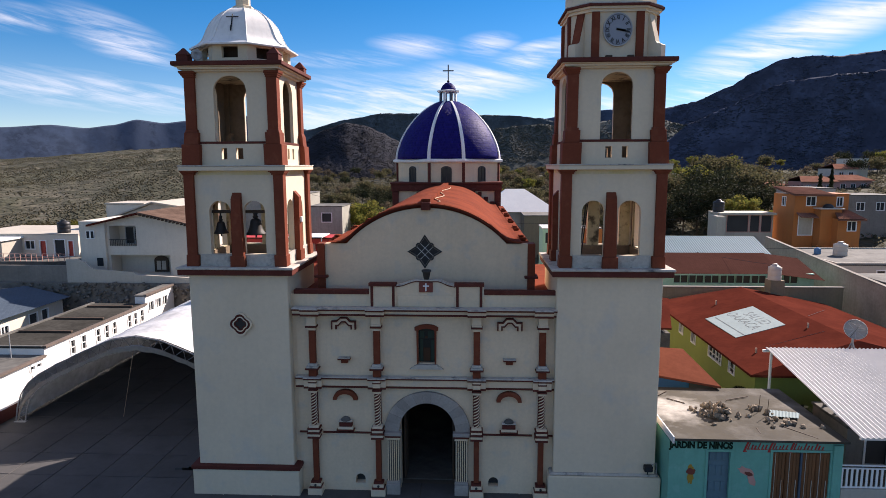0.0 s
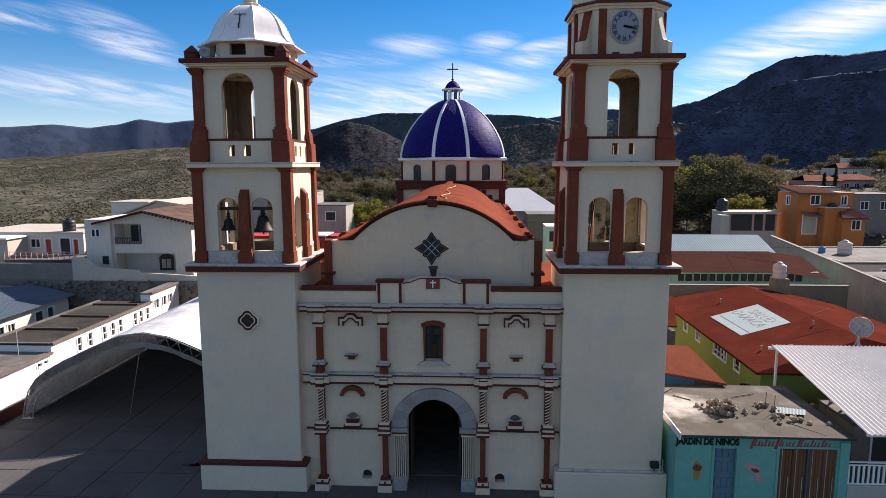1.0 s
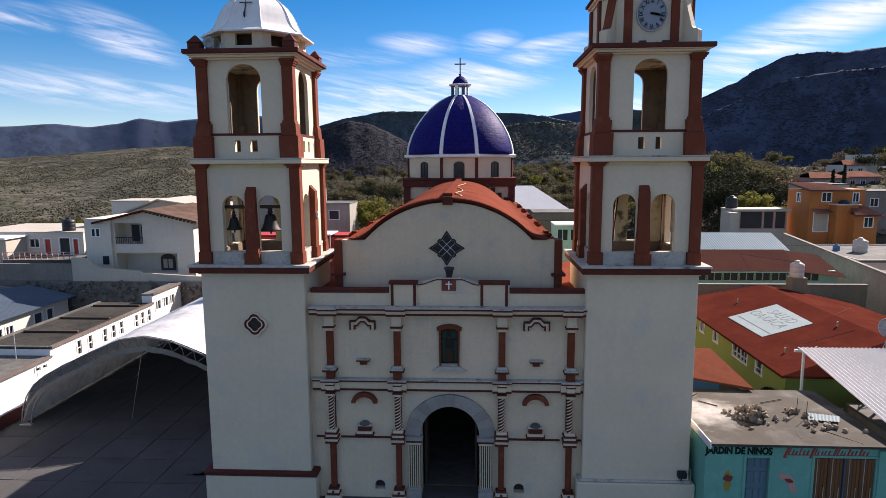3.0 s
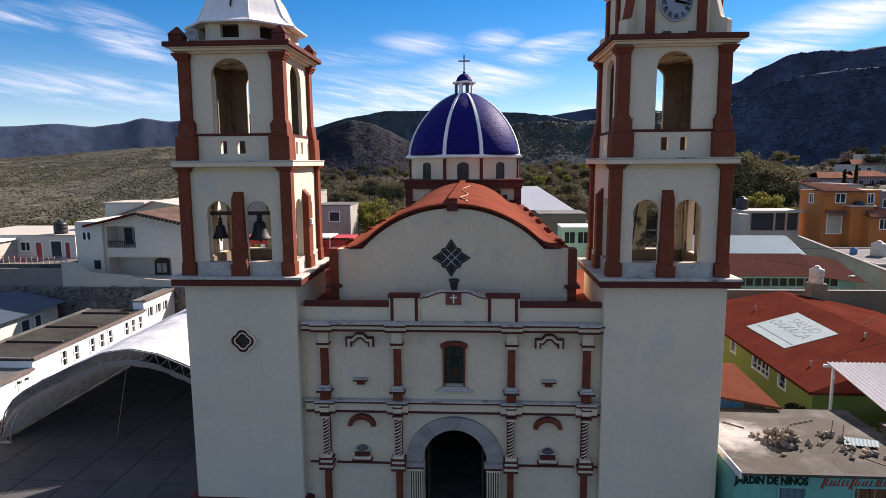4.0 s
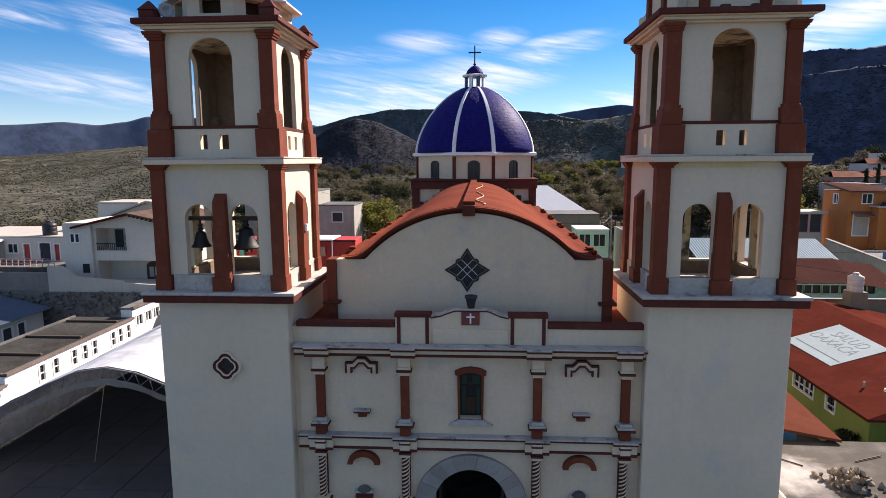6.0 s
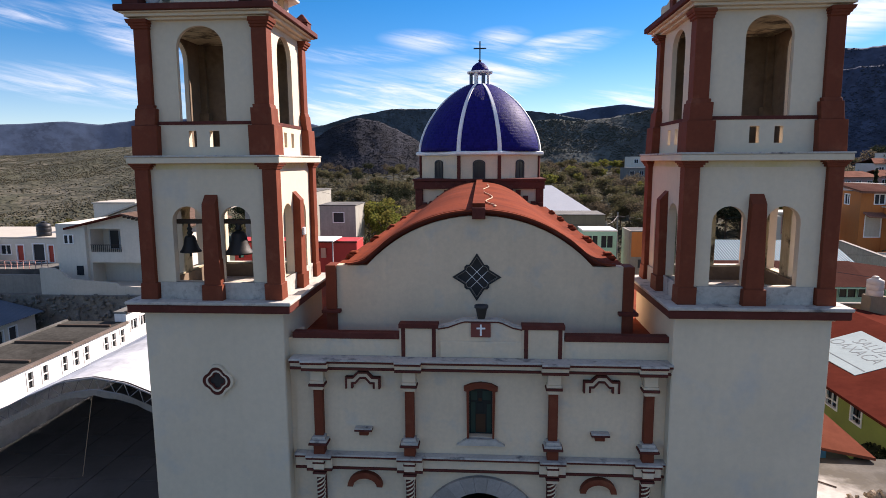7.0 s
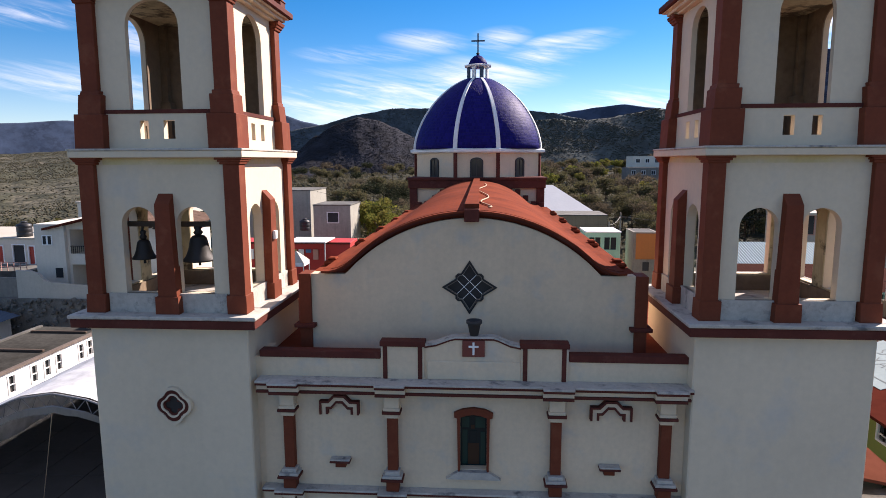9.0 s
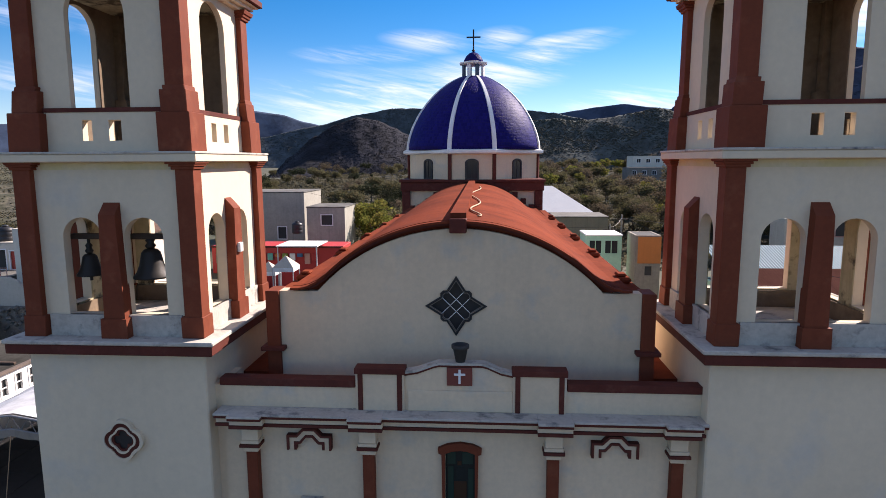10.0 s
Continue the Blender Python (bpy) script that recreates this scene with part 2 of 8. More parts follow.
    capwhite=surf("cap_white_paint", (0.74, 0.73, 0.70), 0.75, var=0.08, big=0.8, fine=6, bump=0.06, streak=0.1, spec=0.2),
    dial=surf("grey_clock_dial", (0.26, 0.29, 0.34), 0.6, var=0.06, fine=6, bump=0),
    edging=surf("weathered_roof_edge", (0.14, 0.108, 0.088), 0.9, var=0.3, big=0.8, fine=5, bump=0.2, tint=(0.12, 0.09, 0.07)),
    meshgrey=surf("perforated_grey_mesh", (0.30, 0.285, 0.27), 0.7, var=0.15, fine=20, spec=0.1),
    faded=surf("faded_grey_letter_paint", (0.19, 0.22, 0.225), 0.8, var=0.25, spec=0.1),
    pinkblock=surf("pinkish_block_wall", (0.40, 0.32, 0.265), 0.95, var=0.2, big=0.5, fine=5, streak=0.15, spec=0.05),
    # stucco with the slab's yellow bounced light in its colour
    frieze=surf("yellowed_stucco", (0.62, 0.53, 0.29), 0.85, var=0.12, big=0.6, fine=8, bump=0.1, tint=(0.66, 0.565, 0.40), tint_at=(0.4, 0.7)),
    plaque=surf("plaque_red", (0.20, 0.05, 0.035), 0.7, var=0.15),
    rope=surf("pale_rope", (0.50, 0.36, 0.24), 0.9, var=0.2),
    bark=surf("bark", (0.11, 0.08, 0.055), 0.95, var=0.3, fine=9, bump=0.5),
    reddoor=surf("red_door_paint", (0.45, 0.06, 0.04), 0.6, var=0.1),
)


def spill(m, centre, reach, col):
    """A pale lime spill with a ragged edge on a slab."""
    n, l = m.node_tree.nodes, m.node_tree.links
    base = [x for x in n if x.type == "MIX_RGB"][0]
    out = base.outputs[0].links[0].to_socket
    geo = n.new("ShaderNodeNewGeometry")
    dv = n.new("ShaderNodeVectorMath")
    dv.operation = "DISTANCE"
    dv.inputs[1].default_value = centre
    l.new(geo.outputs["Position"], dv.inputs[0])
    nz = n.new("ShaderNodeTexNoise")
    nz.inputs["Scale"].default_value, nz.inputs["Detail"].default_value = 1.6, 8.0
    l.new(geo.outputs["Position"], nz.inputs["Vector"])
    wob = n.new("ShaderNodeMath")
    wob.operation = "MULTIPLY_ADD"
    l.new(nz.outputs["Fac"], wob.inputs[0])
    wob.inputs[1].default_value = 2.6
    l.new(dv.outputs["Value"], wob.inputs[2])
    mr = n.new("ShaderNodeMapRange")
    mr.inputs["From Min"].default_value, mr.inputs["From Max"].default_value = reach + 0.6, reach + 2.0
    mr.inputs["To Min"].default_value, mr.inputs["To Max"].default_value = 0.85, 0.0
    l.new(wob.outputs[0], mr.inputs["Value"])
    mx = n.new("ShaderNodeMixRGB")
    mx.inputs["Color2"].default_value = (*col, 1)
    l.new(mr.outputs[0], mx.inputs["Fac"])
    l.new(base.outputs[0], mx.inputs["Color1"])
    l.new(mx.outputs[0], out)


spill(M["kgroof"], (10.1, 1.35, 3.15), 1.1, (0.46, 0.44, 0.40))


def glass(name, col, rough=0.08):
    m = bpy.data.materials.new(name)
    m.use_nodes = True
    b = m.node_tree.nodes["Principled BSDF"]
    b.inputs["Base Color"].default_value = (*col, 1)
    b.inputs["Roughness"].default_value = rough
    b.inputs["Specular IOR Level"].default_value = 0.25
    return m


M["glass"] = glass("dark_window_glass", (0.03, 0.035, 0.04))
M["glassgreen"] = glass("green_stained_glass", (0.014, 0.05, 0.042), 0.25)
M["glassblue"] = glass("teal_stained_glass", (0.009, 0.022, 0.025), 0.25)
M["glassred"] = glass("brown_stained_glass", (0.05, 0.028, 0.018), 0.25)


def foliage(name, col, col2, through_light=0.38):
    """Matt leaves that let some light through."""
    m = surf(name, col, 0.85, var=0.3, big=0.25, fine=2.2, bump=0, tint=col2, tint_at=(0.4, 0.62), island=0.3, spec=0.05)
    n, l = m.node_tree.nodes, m.node_tree.links
    b, out = n["Principled BSDF"], n["Material Output"]
    tr = n.new("ShaderNodeBsdfTranslucent")
    l.new(b.inputs["Base Color"].links[0].from_socket, tr.inputs["Color"])
    mx = n.new("ShaderNodeMixShader")
    mx.inputs["Fac"].default_value = through_light
    l.new(b.outputs[0], mx.inputs[1])
    l.new(tr.outputs[0], mx.inputs[2])
    l.new(mx.outputs[0], out.inputs["Surface"])
    return m


M["leaf_dark"] = foliage("dark_foliage", (0.036, 0.044, 0.024), (0.055, 0.060, 0.030), 0.18)
M["leaf_mid"] = foliage("olive_foliage", (0.115, 0.112, 0.055), (0.135, 0.112, 0.062))
M["leaf_light"] = foliage("yellow_green_foliage", (0.17, 0.19, 0.04), (0.22, 0.19, 0.05))
M["leaf_dry"] = foliage("dry_foliage", (0.16, 0.125, 0.082), (0.115, 0.095, 0.065))


def hill_mat(name, soil, bush, scale, cover, patch=None, relief=0.8):
    """Hillside: bushes as dark cells over paler soil, in patches, with relief."""
    m = bpy.data.materials.new(name)
    m.use_nodes = True
    n, l = m.node_tree.nodes, m.node_tree.links
    b = n["Principled BSDF"]
    b.inputs["Roughness"].default_value, b.inputs["Specular IOR Level"].default_value = 0.95, 0.1
    geo = n.new("ShaderNodeNewGeometry")

    def tex(s, d):
        t = n.new("ShaderNodeTexNoise")
        t.inputs["Scale"].default_value, t.inputs["Detail"].default_value, t.inputs["Roughness"].default_value = s, d, 0.65
        l.new(geo.outputs["Position"], t.inputs["Vector"])
        return t.outputs["Fac"]

    def remap(v, a, c):
        r = n.new("ShaderNodeMapRange")
        r.inputs["From Min"].default_value, r.inputs["From Max"].default_value = a, c
        l.new(v, r.inputs["Value"])
        return r.outputs[0]

    def mixc(f, c1, c2):
        x = n.new("ShaderNodeMixRGB")
        l.new(f, x.inputs["Fac"])
        for s, c in (("Color1", c1), ("Color2", c2)):
            if isinstance(c, tuple):
                x.inputs[s].default_value = (*c, 1)
            else:
                l.new(c, x.inputs[s])
        return x.outputs[0]

    add = n.new("ShaderNodeMath")
    add.operation = "ADD"
    l.new(tex(scale, 3), add.inputs[0])
    sc = n.new("ShaderNodeMath")
    sc.operation = "MULTIPLY"
    sc.inputs[1].default_value = 0.9
    l.new(tex(scale * 0.09, 4), sc.inputs[0])
    l.new(sc.outputs[0], add.inputs[1])
    bushes = remap(add.outputs[0], cover - 0.06, cover + 0.06)
    soil2 = mixc(remap(tex(scale * 0.2, 6), 0.42, 0.62), soil, patch or tuple(c * 0.6 for c in soil))
    bush2 = mixc(remap(tex(scale * 0.35, 5), 0.4, 0.6), bush, tuple(c * 1.8 for c in bush))
    l.new(mixc(bushes, soil2, bush2), b.inputs["Base Color"])
    bp = n.new("ShaderNodeBump")
    bp.inputs["Strength"].default_value, bp.inputs["Distance"].default_value = relief, 1.0 / scale
    l.new(add.outputs[0], bp.inputs["Height"])
    l.new(bp.outputs[0], b.inputs["Normal"])
    return m


M["membrane"] = foliage("canopy_membrane", (0.76, 0.78, 0.80), (0.70, 0.72, 0.74), 0.06)
M["scrub"] = hill_mat("scrub_hillside", (0.120, 0.108, 0.080), (0.036, 0.036, 0.024), 0.22, 0.90, (0.066, 0.063, 0.043), 0.4)
M["leaf_scrub"] = foliage("thorn_scrub", (0.125, 0.118, 0.076), (0.145, 0.128, 0.088), 0.45)
M["woods"] = hill_mat("wooded_hillside", (0.058, 0.054, 0.036), (0.032, 0.033, 0.021), 0.12, 0.9, relief=0.35)
# cone hill and scrub: the hillside's shade is put into these dark colours
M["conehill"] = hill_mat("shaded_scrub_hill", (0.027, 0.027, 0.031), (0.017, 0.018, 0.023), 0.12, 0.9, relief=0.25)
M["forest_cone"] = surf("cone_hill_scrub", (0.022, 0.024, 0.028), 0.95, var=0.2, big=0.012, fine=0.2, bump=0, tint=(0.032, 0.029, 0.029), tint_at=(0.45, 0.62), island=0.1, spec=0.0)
# range behind the dome: distance haze is blended into both colours
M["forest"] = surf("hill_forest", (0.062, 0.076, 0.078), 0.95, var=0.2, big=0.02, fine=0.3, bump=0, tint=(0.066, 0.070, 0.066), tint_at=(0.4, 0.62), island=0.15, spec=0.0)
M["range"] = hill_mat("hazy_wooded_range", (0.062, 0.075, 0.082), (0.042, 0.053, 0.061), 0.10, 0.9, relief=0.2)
# mountain and its trees: blue haze and shade are mixed into the colours
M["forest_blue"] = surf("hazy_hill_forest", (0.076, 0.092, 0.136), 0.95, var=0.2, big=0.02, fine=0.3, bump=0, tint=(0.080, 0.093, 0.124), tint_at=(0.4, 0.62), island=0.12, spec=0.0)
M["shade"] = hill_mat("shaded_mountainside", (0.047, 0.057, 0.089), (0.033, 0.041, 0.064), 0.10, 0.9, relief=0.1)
# east slope: paler colours carry its sunlight and haze
M["slope"] = hill_mat("sunlit_wooded_slope", (0.080, 0.086, 0.078), (0.052, 0.059, 0.055), 0.12, 0.9, relief=0.15)
M["forest_slope"] = surf("slope_forest", (0.078, 0.087, 0.074), 0.95, var=0.2, big=0.02, fine=0.3, bump=0, tint=(0.092, 0.085, 0.068), tint_at=(0.4, 0.62), island=0.14, spec=0.0)
# far hills get their blue from distance haze put into the colour
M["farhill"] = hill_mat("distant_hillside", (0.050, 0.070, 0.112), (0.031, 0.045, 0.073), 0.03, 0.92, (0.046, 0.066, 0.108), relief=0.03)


def dome_tile_mat():
    """Cobalt glazed tiles in courses round the dome's axis."""
    m = bpy.data.materials.new("cobalt_glazed_tile")
    m.use_nodes = True
    n, l = m.node_tree.nodes, m.node_tree.links
    b = n["Principled BSDF"]
    b.inputs["Roughness"].default_value = 0.55
    b.inputs["Specular IOR Level"].default_value = 0.05
    geo = n.new("ShaderNodeNewGeometry")
    sub = n.new("ShaderNodeVectorMath")
    sub.operation = "SUBTRACT"
    sub.inputs[1].default_value = (DOME[0], DOME[1], 13.7)
    l.new(geo.outputs["Position"], sub.inputs[0])
    sp = n.new("ShaderNodeSeparateXYZ")
    l.new(sub.outputs[0], sp.inputs[0])
    at = n.new("ShaderNodeMath")
    at.operation = "ARCTAN2"
    l.new(sp.outputs["Y"], at.inputs[0])
    l.new(sp.outputs["X"], at.inputs[1])
    k = n.new("ShaderNodeMath")
    k.operation = "MULTIPLY"
    k.inputs[1].default_value = 4.5
    l.new(at.outputs[0], k.inputs[0])
    cb = n.new("ShaderNodeCombineXYZ")
    l.new(k.outputs[0], cb.inputs["X"])
    l.new(sp.outputs["Z"], cb.inputs["Y"])
    br = n.new("ShaderNodeTexBrick")
    br.offset = 0.5
    br.inputs["Scale"].default_value = 1.0
    br.inputs["Mortar Size"].default_value = 0.012
    br.inputs["Brick Width"].default_value, br.inputs["Row Height"].default_value = 0.2, 0.2
    br.inputs["Color1"].default_value, br.inputs["Color2"].default_value = (0.009, 0.008, 0.100, 1), (0.015, 0.013, 0.150, 1)
    br.inputs["Mortar"].default_value = (0.016, 0.015, 0.11, 1)
    l.new(cb.outputs[0], br.inputs["Vector"])
    l.new(br.outputs["Color"], b.inputs["Base Color"])
    no = n.new("ShaderNodeTexNoise")
    no.inputs["Scale"].default_value = 3.0
    l.new(geo.outputs["Position"], no.inputs["Vector"])
    mx = n.new("ShaderNodeMath")
    mx.operation = "SUBTRACT"
    l.new(no.outputs["Fac"], mx.inputs[0])
    l.new(br.outputs["Fac"], mx.inputs[1])
    bp = n.new("ShaderNodeBump")
    bp.inputs["Strength"].default_value, bp.inputs["Distance"].default_value = 0.8, 0.03
    l.new(mx.outputs[0], bp.inputs["Height"])
    l.new(bp.outputs[0], b.inputs["Normal"])
    return m


DOME = (-0.22, 29.3)
M["tile_blue"] = dome_tile_mat()

# ---- mesh helpers ----
from mathutils.geometry import tessellate_polygon


def mesh_of(name, bm, mat, smooth=False):
    bmesh.ops.recalc_face_normals(bm, faces=bm.faces[:])
    me = bpy.data.meshes.new(name)
    for f in bm.faces:
        f.smooth = smooth
    bm.to_mesh(me)
    bm.free()
    me.materials.append(mat)
    return me


def part(name, bm, mat, parent, label="", smooth=False):
    """One mesh object under a thing or a part."""
    ob = new(name, mesh_of(name, bm, mat, smooth))
    ob.parent = parent
    if parent is not None:
        ob.matrix_parent_inverse = parent.matrix_world.inverted() if parent.type == "EMPTY" else Matrix()
    return tagged(ob, label=label)


def thing(name, label, category, at=(0, 0, 0), group="", kind=""):
    """An Empty at the base of a thing; its parts are built in the thing's own metres."""
    ob = new(name)
    ob.empty_display_size = 0.2
    ob.location = at
    return tagged(ob, label, category, group, kind)


def sub(name, bm, mat, parent, label="", smooth=False):
    """A part whose mesh is given in the parent's own space."""
    ob = new(name, mesh_of(name, bm, mat, smooth))
    ob.parent = parent
    return tagged(ob, label=label)


def box(x0, x1, y0, y1, z0, z1, bev=0.0, bm=None, rz=0.0, top=1.0):
    """A box; top scales its upper face."""
    own = bmesh.new()
    bmesh.ops.create_cube(own, size=1.0)
    cx, cy, cz = (x0 + x1) / 2, (y0 + y1) / 2, (z0 + z1) / 2
    for v in own.verts:
        s = top if v.co.z > 0 else 1.0
        v.co = Vector((v.co.x * (x1 - x0) * s, v.co.y * (y1 - y0) * s, v.co.z * (z1 - z0)))
    if bev:
        bmesh.ops.bevel(own, geom=own.edges[:], offset=bev, segments=1, affect="EDGES")
    own.transform(Matrix.Translation((cx, cy, cz)) @ Matrix.Rotation(radians(rz), 4, "Z"))
    if bm is None:
        return own
    return join(bm, own)


def join(bm, other):
    me = bpy.data.meshes.new("tmp")
    other.to_mesh(me)
    other.free()
    bm.from_mesh(me)
    bpy.data.meshes.remove(me)
    return bm


def prism(loops, w0, w1, fn, bm=None):
    """Outline loops[0] with holes loops[1:], in (u, v), drawn out from w0 to w1; fn(u, v, w) gives the place."""
    bm = bm or bmesh.new()
    flat = [p for lo in loops for p in lo]
    tris = tessellate_polygon([[Vector((u, v, 0)) for u, v in lo] for lo in loops])
    a = [bm.verts.new(fn(u, v, w0)) for u, v in flat]
    b = [bm.verts.new(fn(u, v, w1)) for u, v in flat]
    for t in tris:
        try:
            bm.faces.new([a[i] for i in t])
            bm.faces.new([b[i] for i in reversed(t)])
        except ValueError:
            pass
    k = 0
    for lo in loops:
        n = len(lo)
        for i in range(n):
            j = (i + 1) % n
            bm.faces.new((a[k + i], b[k + i], b[k + j], a[k + j]))
        k += n
    return bm


def flat_y(u, v, w):
    return (u, w, v)


def arch_loop(cx, half, z0, z_top, n=14, rise=None):
    """A round-headed opening."""
    r = half if rise is None else rise
    zs = z_top - r
    return [(cx - half, z0), (cx + half, z0)] + [(cx + half * math.cos(math.pi * i / n), zs + r * math.sin(math.pi * i / n)) for i in range(n + 1)]


def rect_loop(u0, u1, v0, v1):
    return [(u0, v0), (u1, v0), (u1, v1), (u0, v1)]


def lathe(profile, segs=24, at=(0, 0, 0), bm=None, turn=0.0, cap=True):
    """(radius, height) pairs turned round a vertical axis."""
    bm = bm or bmesh.new()
    rings = []
    for r, z in profile:
        rings.append([bm.verts.new((at[0] + r * math.cos(turn + 2 * math.pi * i / segs), at[1] + r * math.sin(turn + 2 * math.pi * i / segs), at[2] + z)) for i in range(segs)])
    for p, q in zip(rings, rings[1:]):
        for i in range(segs):
            j = (i + 1) % segs
            bm.faces.new((p[i], p[j], q[j], q[i]))
    if cap:
        bm.faces.new(rings[0][::-1])
        bm.faces.new(rings[-1])
    return bm


def tube(points, r, segs=6, bm=None, taper=1.0):
    """A round bar along points."""
    bm = bm or bmesh.new()
    pts = [Vector(p) for p in points]
    rings = []
    for i, p in enumerate(pts):
        d = (pts[min(i + 1, len(pts) - 1)] - pts[max(i - 1, 0)]).normalized()
        x = d.cross(Vector((0, 0, 1)))
        x = (x if x.length > 1e-3 else d.cross(Vector((0, 1, 0)))).normalized()
        y = d.cross(x)
        rr = r * (1 + (taper - 1) * i / max(1, len(pts) - 1))
        rings.append([bm.verts.new(p + x * rr * math.cos(2 * math.pi * k / segs) + y * rr * math.sin(2 * math.pi * k / segs)) for k in range(segs)])
    for p, q in zip(rings, rings[1:]):
        for i in range(segs):
            j = (i + 1) % segs
            bm.faces.new((p[i], p[j], q[j], q[i]))
    bm.faces.new(rings[0][::-1])
    bm.faces.new(rings[-1])
    return bm


def corrugated(p00, p10, p01, p11, waves, amp, bm=None, thick=0.01):
    """A wavy sheet between four corners: waves run across p00-p10, ridges along p00-p01."""
    bm = bm or bmesh.new()
    p00, p10, p01, p11 = (Vector(p) for p in (p00, p10, p01, p11))
    nrm = (p10 - p00).cross(p01 - p00).normalized()
    if nrm.z < 0:
        nrm = -nrm
    n = waves * 4
    rows = [[], []]
    for i in range(n + 1):
        s = i / n
        h = nrm * amp * (math.sin(2 * math.pi * i / 4) + 0.0)
        rows[0].append(bm.verts.new(p00.lerp(p10, s) + h))
        rows[1].append(bm.verts.new(p01.lerp(p11, s) + h))
    for i in range(n):
        bm.faces.new((rows[0][i], rows[0][i + 1], rows[1][i + 1], rows[1][i]))
    geom = bmesh.ops.extrude_face_region(bm, geom=bm.faces[:])
    bmesh.ops.translate(bm, verts=[v for v in geom["geom"] if isinstance(v, bmesh.types.BMVert)], vec=-nrm * thick)
    return bm

# ---- the church ----
church = thing("church", "white stucco church, red trim, twin bell towers, blue tiled dome", "church")
DX = 0.09                                   # the doorway's axis
FY = -0.13                                  # the front wall stands this far before the towers' middle line

# facade wall with doorway, window and two small vents
facade = part("facade_wall", prism([
    rect_loop(-5.12, 5.12, -0.1, 7.72),
    [(DX - 1.13, -0.05), (DX + 1.13, -0.05)] + [(DX + 1.13 * math.cos(math.pi * i / 20), 2.62 + 1.19 * math.sin(math.pi * i / 20)) for i in range(21)],
    [(-0.24, 5.42), (0.405, 5.42), (0.405, 6.78), (0.25, 6.84), (0.083, 6.86), (-0.083, 6.84), (-0.24, 6.78)],
    arch_loop(-2.66, 0.2, 0.32, 0.72, 8), arch_loop(2.75, 0.2, 0.28, 0.68, 8),
], 0.0, 0.9, flat_y), M["stucco"], church, "off-white stuccoed front wall")
part("facade_vent", box(-2.86, -2.46, 0.3, 0.36, 0.3, 0.75), M["dark"], facade)
part("facade_vent", box(2.55, 2.95, 0.3, 0.36, 0.26, 0.71), M["dark"], facade)

# cornices: white shelf between two red fillets, breaking forward over the columns
COLS = (-4.45, -1.885, 2.06, 4.62)


def cornice(name, z_top, z_low, out, parent, breaks, x0=-5.16, x1=5.13):
    """Top shelf, red fillet, white band, lower red fillet."""
    spans = []
    x = x0
    for c in breaks:
        spans += [(x, c - 0.36, 0.0), (c - 0.36, c + 0.36, 0.14)]
        x = c + 0.36
    spans.append((x, x1, 0.0))
    for a, b, more in spans:
        o = out + more
        bm = box(a, b, -o, 0.05, z_top - 0.05, z_top, 0.008)
        ob = part(name + "_shelf", bm, M["ledge"], parent, "white ledge with dark mould")
        part(name + "_fillet", box(a, b, -o + 0.03, 0.05, z_top - 0.115, z_top - 0.05, 0.006), M["dkred"], parent)
        part(name + "_band", box(a, b, -o + 0.14, 0.05, z_low + 0.07, z_top - 0.115, 0.006), M["stucco"], parent)
        part(name + "_fillet", box(a, b, -o + 0.10, 0.05, z_low, z_low + 0.07, 0.006), M["dkred"], parent)


cornice("upper_cornice", 7.72, 7.40, 0.45, facade, COLS)
cornice("middle_cornice", 4.90, 4.42, 0.27, facade, COLS)
for a, b in ((-5.1, -4.7), (-4.14, -2.2), (2.3, 4.28), (4.84, 5.1)):
    part("string_course", box(a, b, -0.07, 0.02, 2.47, 2.53, 0.006), M["dkred"], facade)


def pilaster(x, z0, z1, w, d, parent):
    """Square red shaft."""
    h = w / 2
    part("shaft", box(x - h, x + h, -d, 0.02, z0, z1, 0.015), M["red"], parent)


def slab(x, w, d, z0, z1, mat, parent, name="slab"):
    part(name, box(x - w / 2, x + w / 2, -d, 0.02, z0, z1, 0.01), M[mat], parent)


def twisted_shaft(x, y, z0, z1, r, parent):
    """Round dark red shaft with white spiral ribs in relief, on a narrow red backing."""
    part("shaft_backing", box(x - r - 0.02, x + r + 0.02, -0.10, 0.02, z0, z1, 0.008), M["dkred"], parent)
    part("shaft", lathe([(r * 0.9, z0), (r * 0.9, z1)], 14, (x, y, 0)), M["dkred"], parent, "dark red spiral shaft")
    bm = bmesh.new()
    for s in range(3):
        pts = []
        for i in range(73):
            a = 2 * math.pi * (s / 3 + i / 72 * 3.6)
            pts.append((x + r * 0.90 * math.cos(a), y + r * 0.90 * math.sin(a), z0 + (z1 - z0) * i / 72))
        tube(pts, 0.024, 5, bm)
    part("spiral_rib", bm, M["stucco"], parent, "white spiral rib", True)


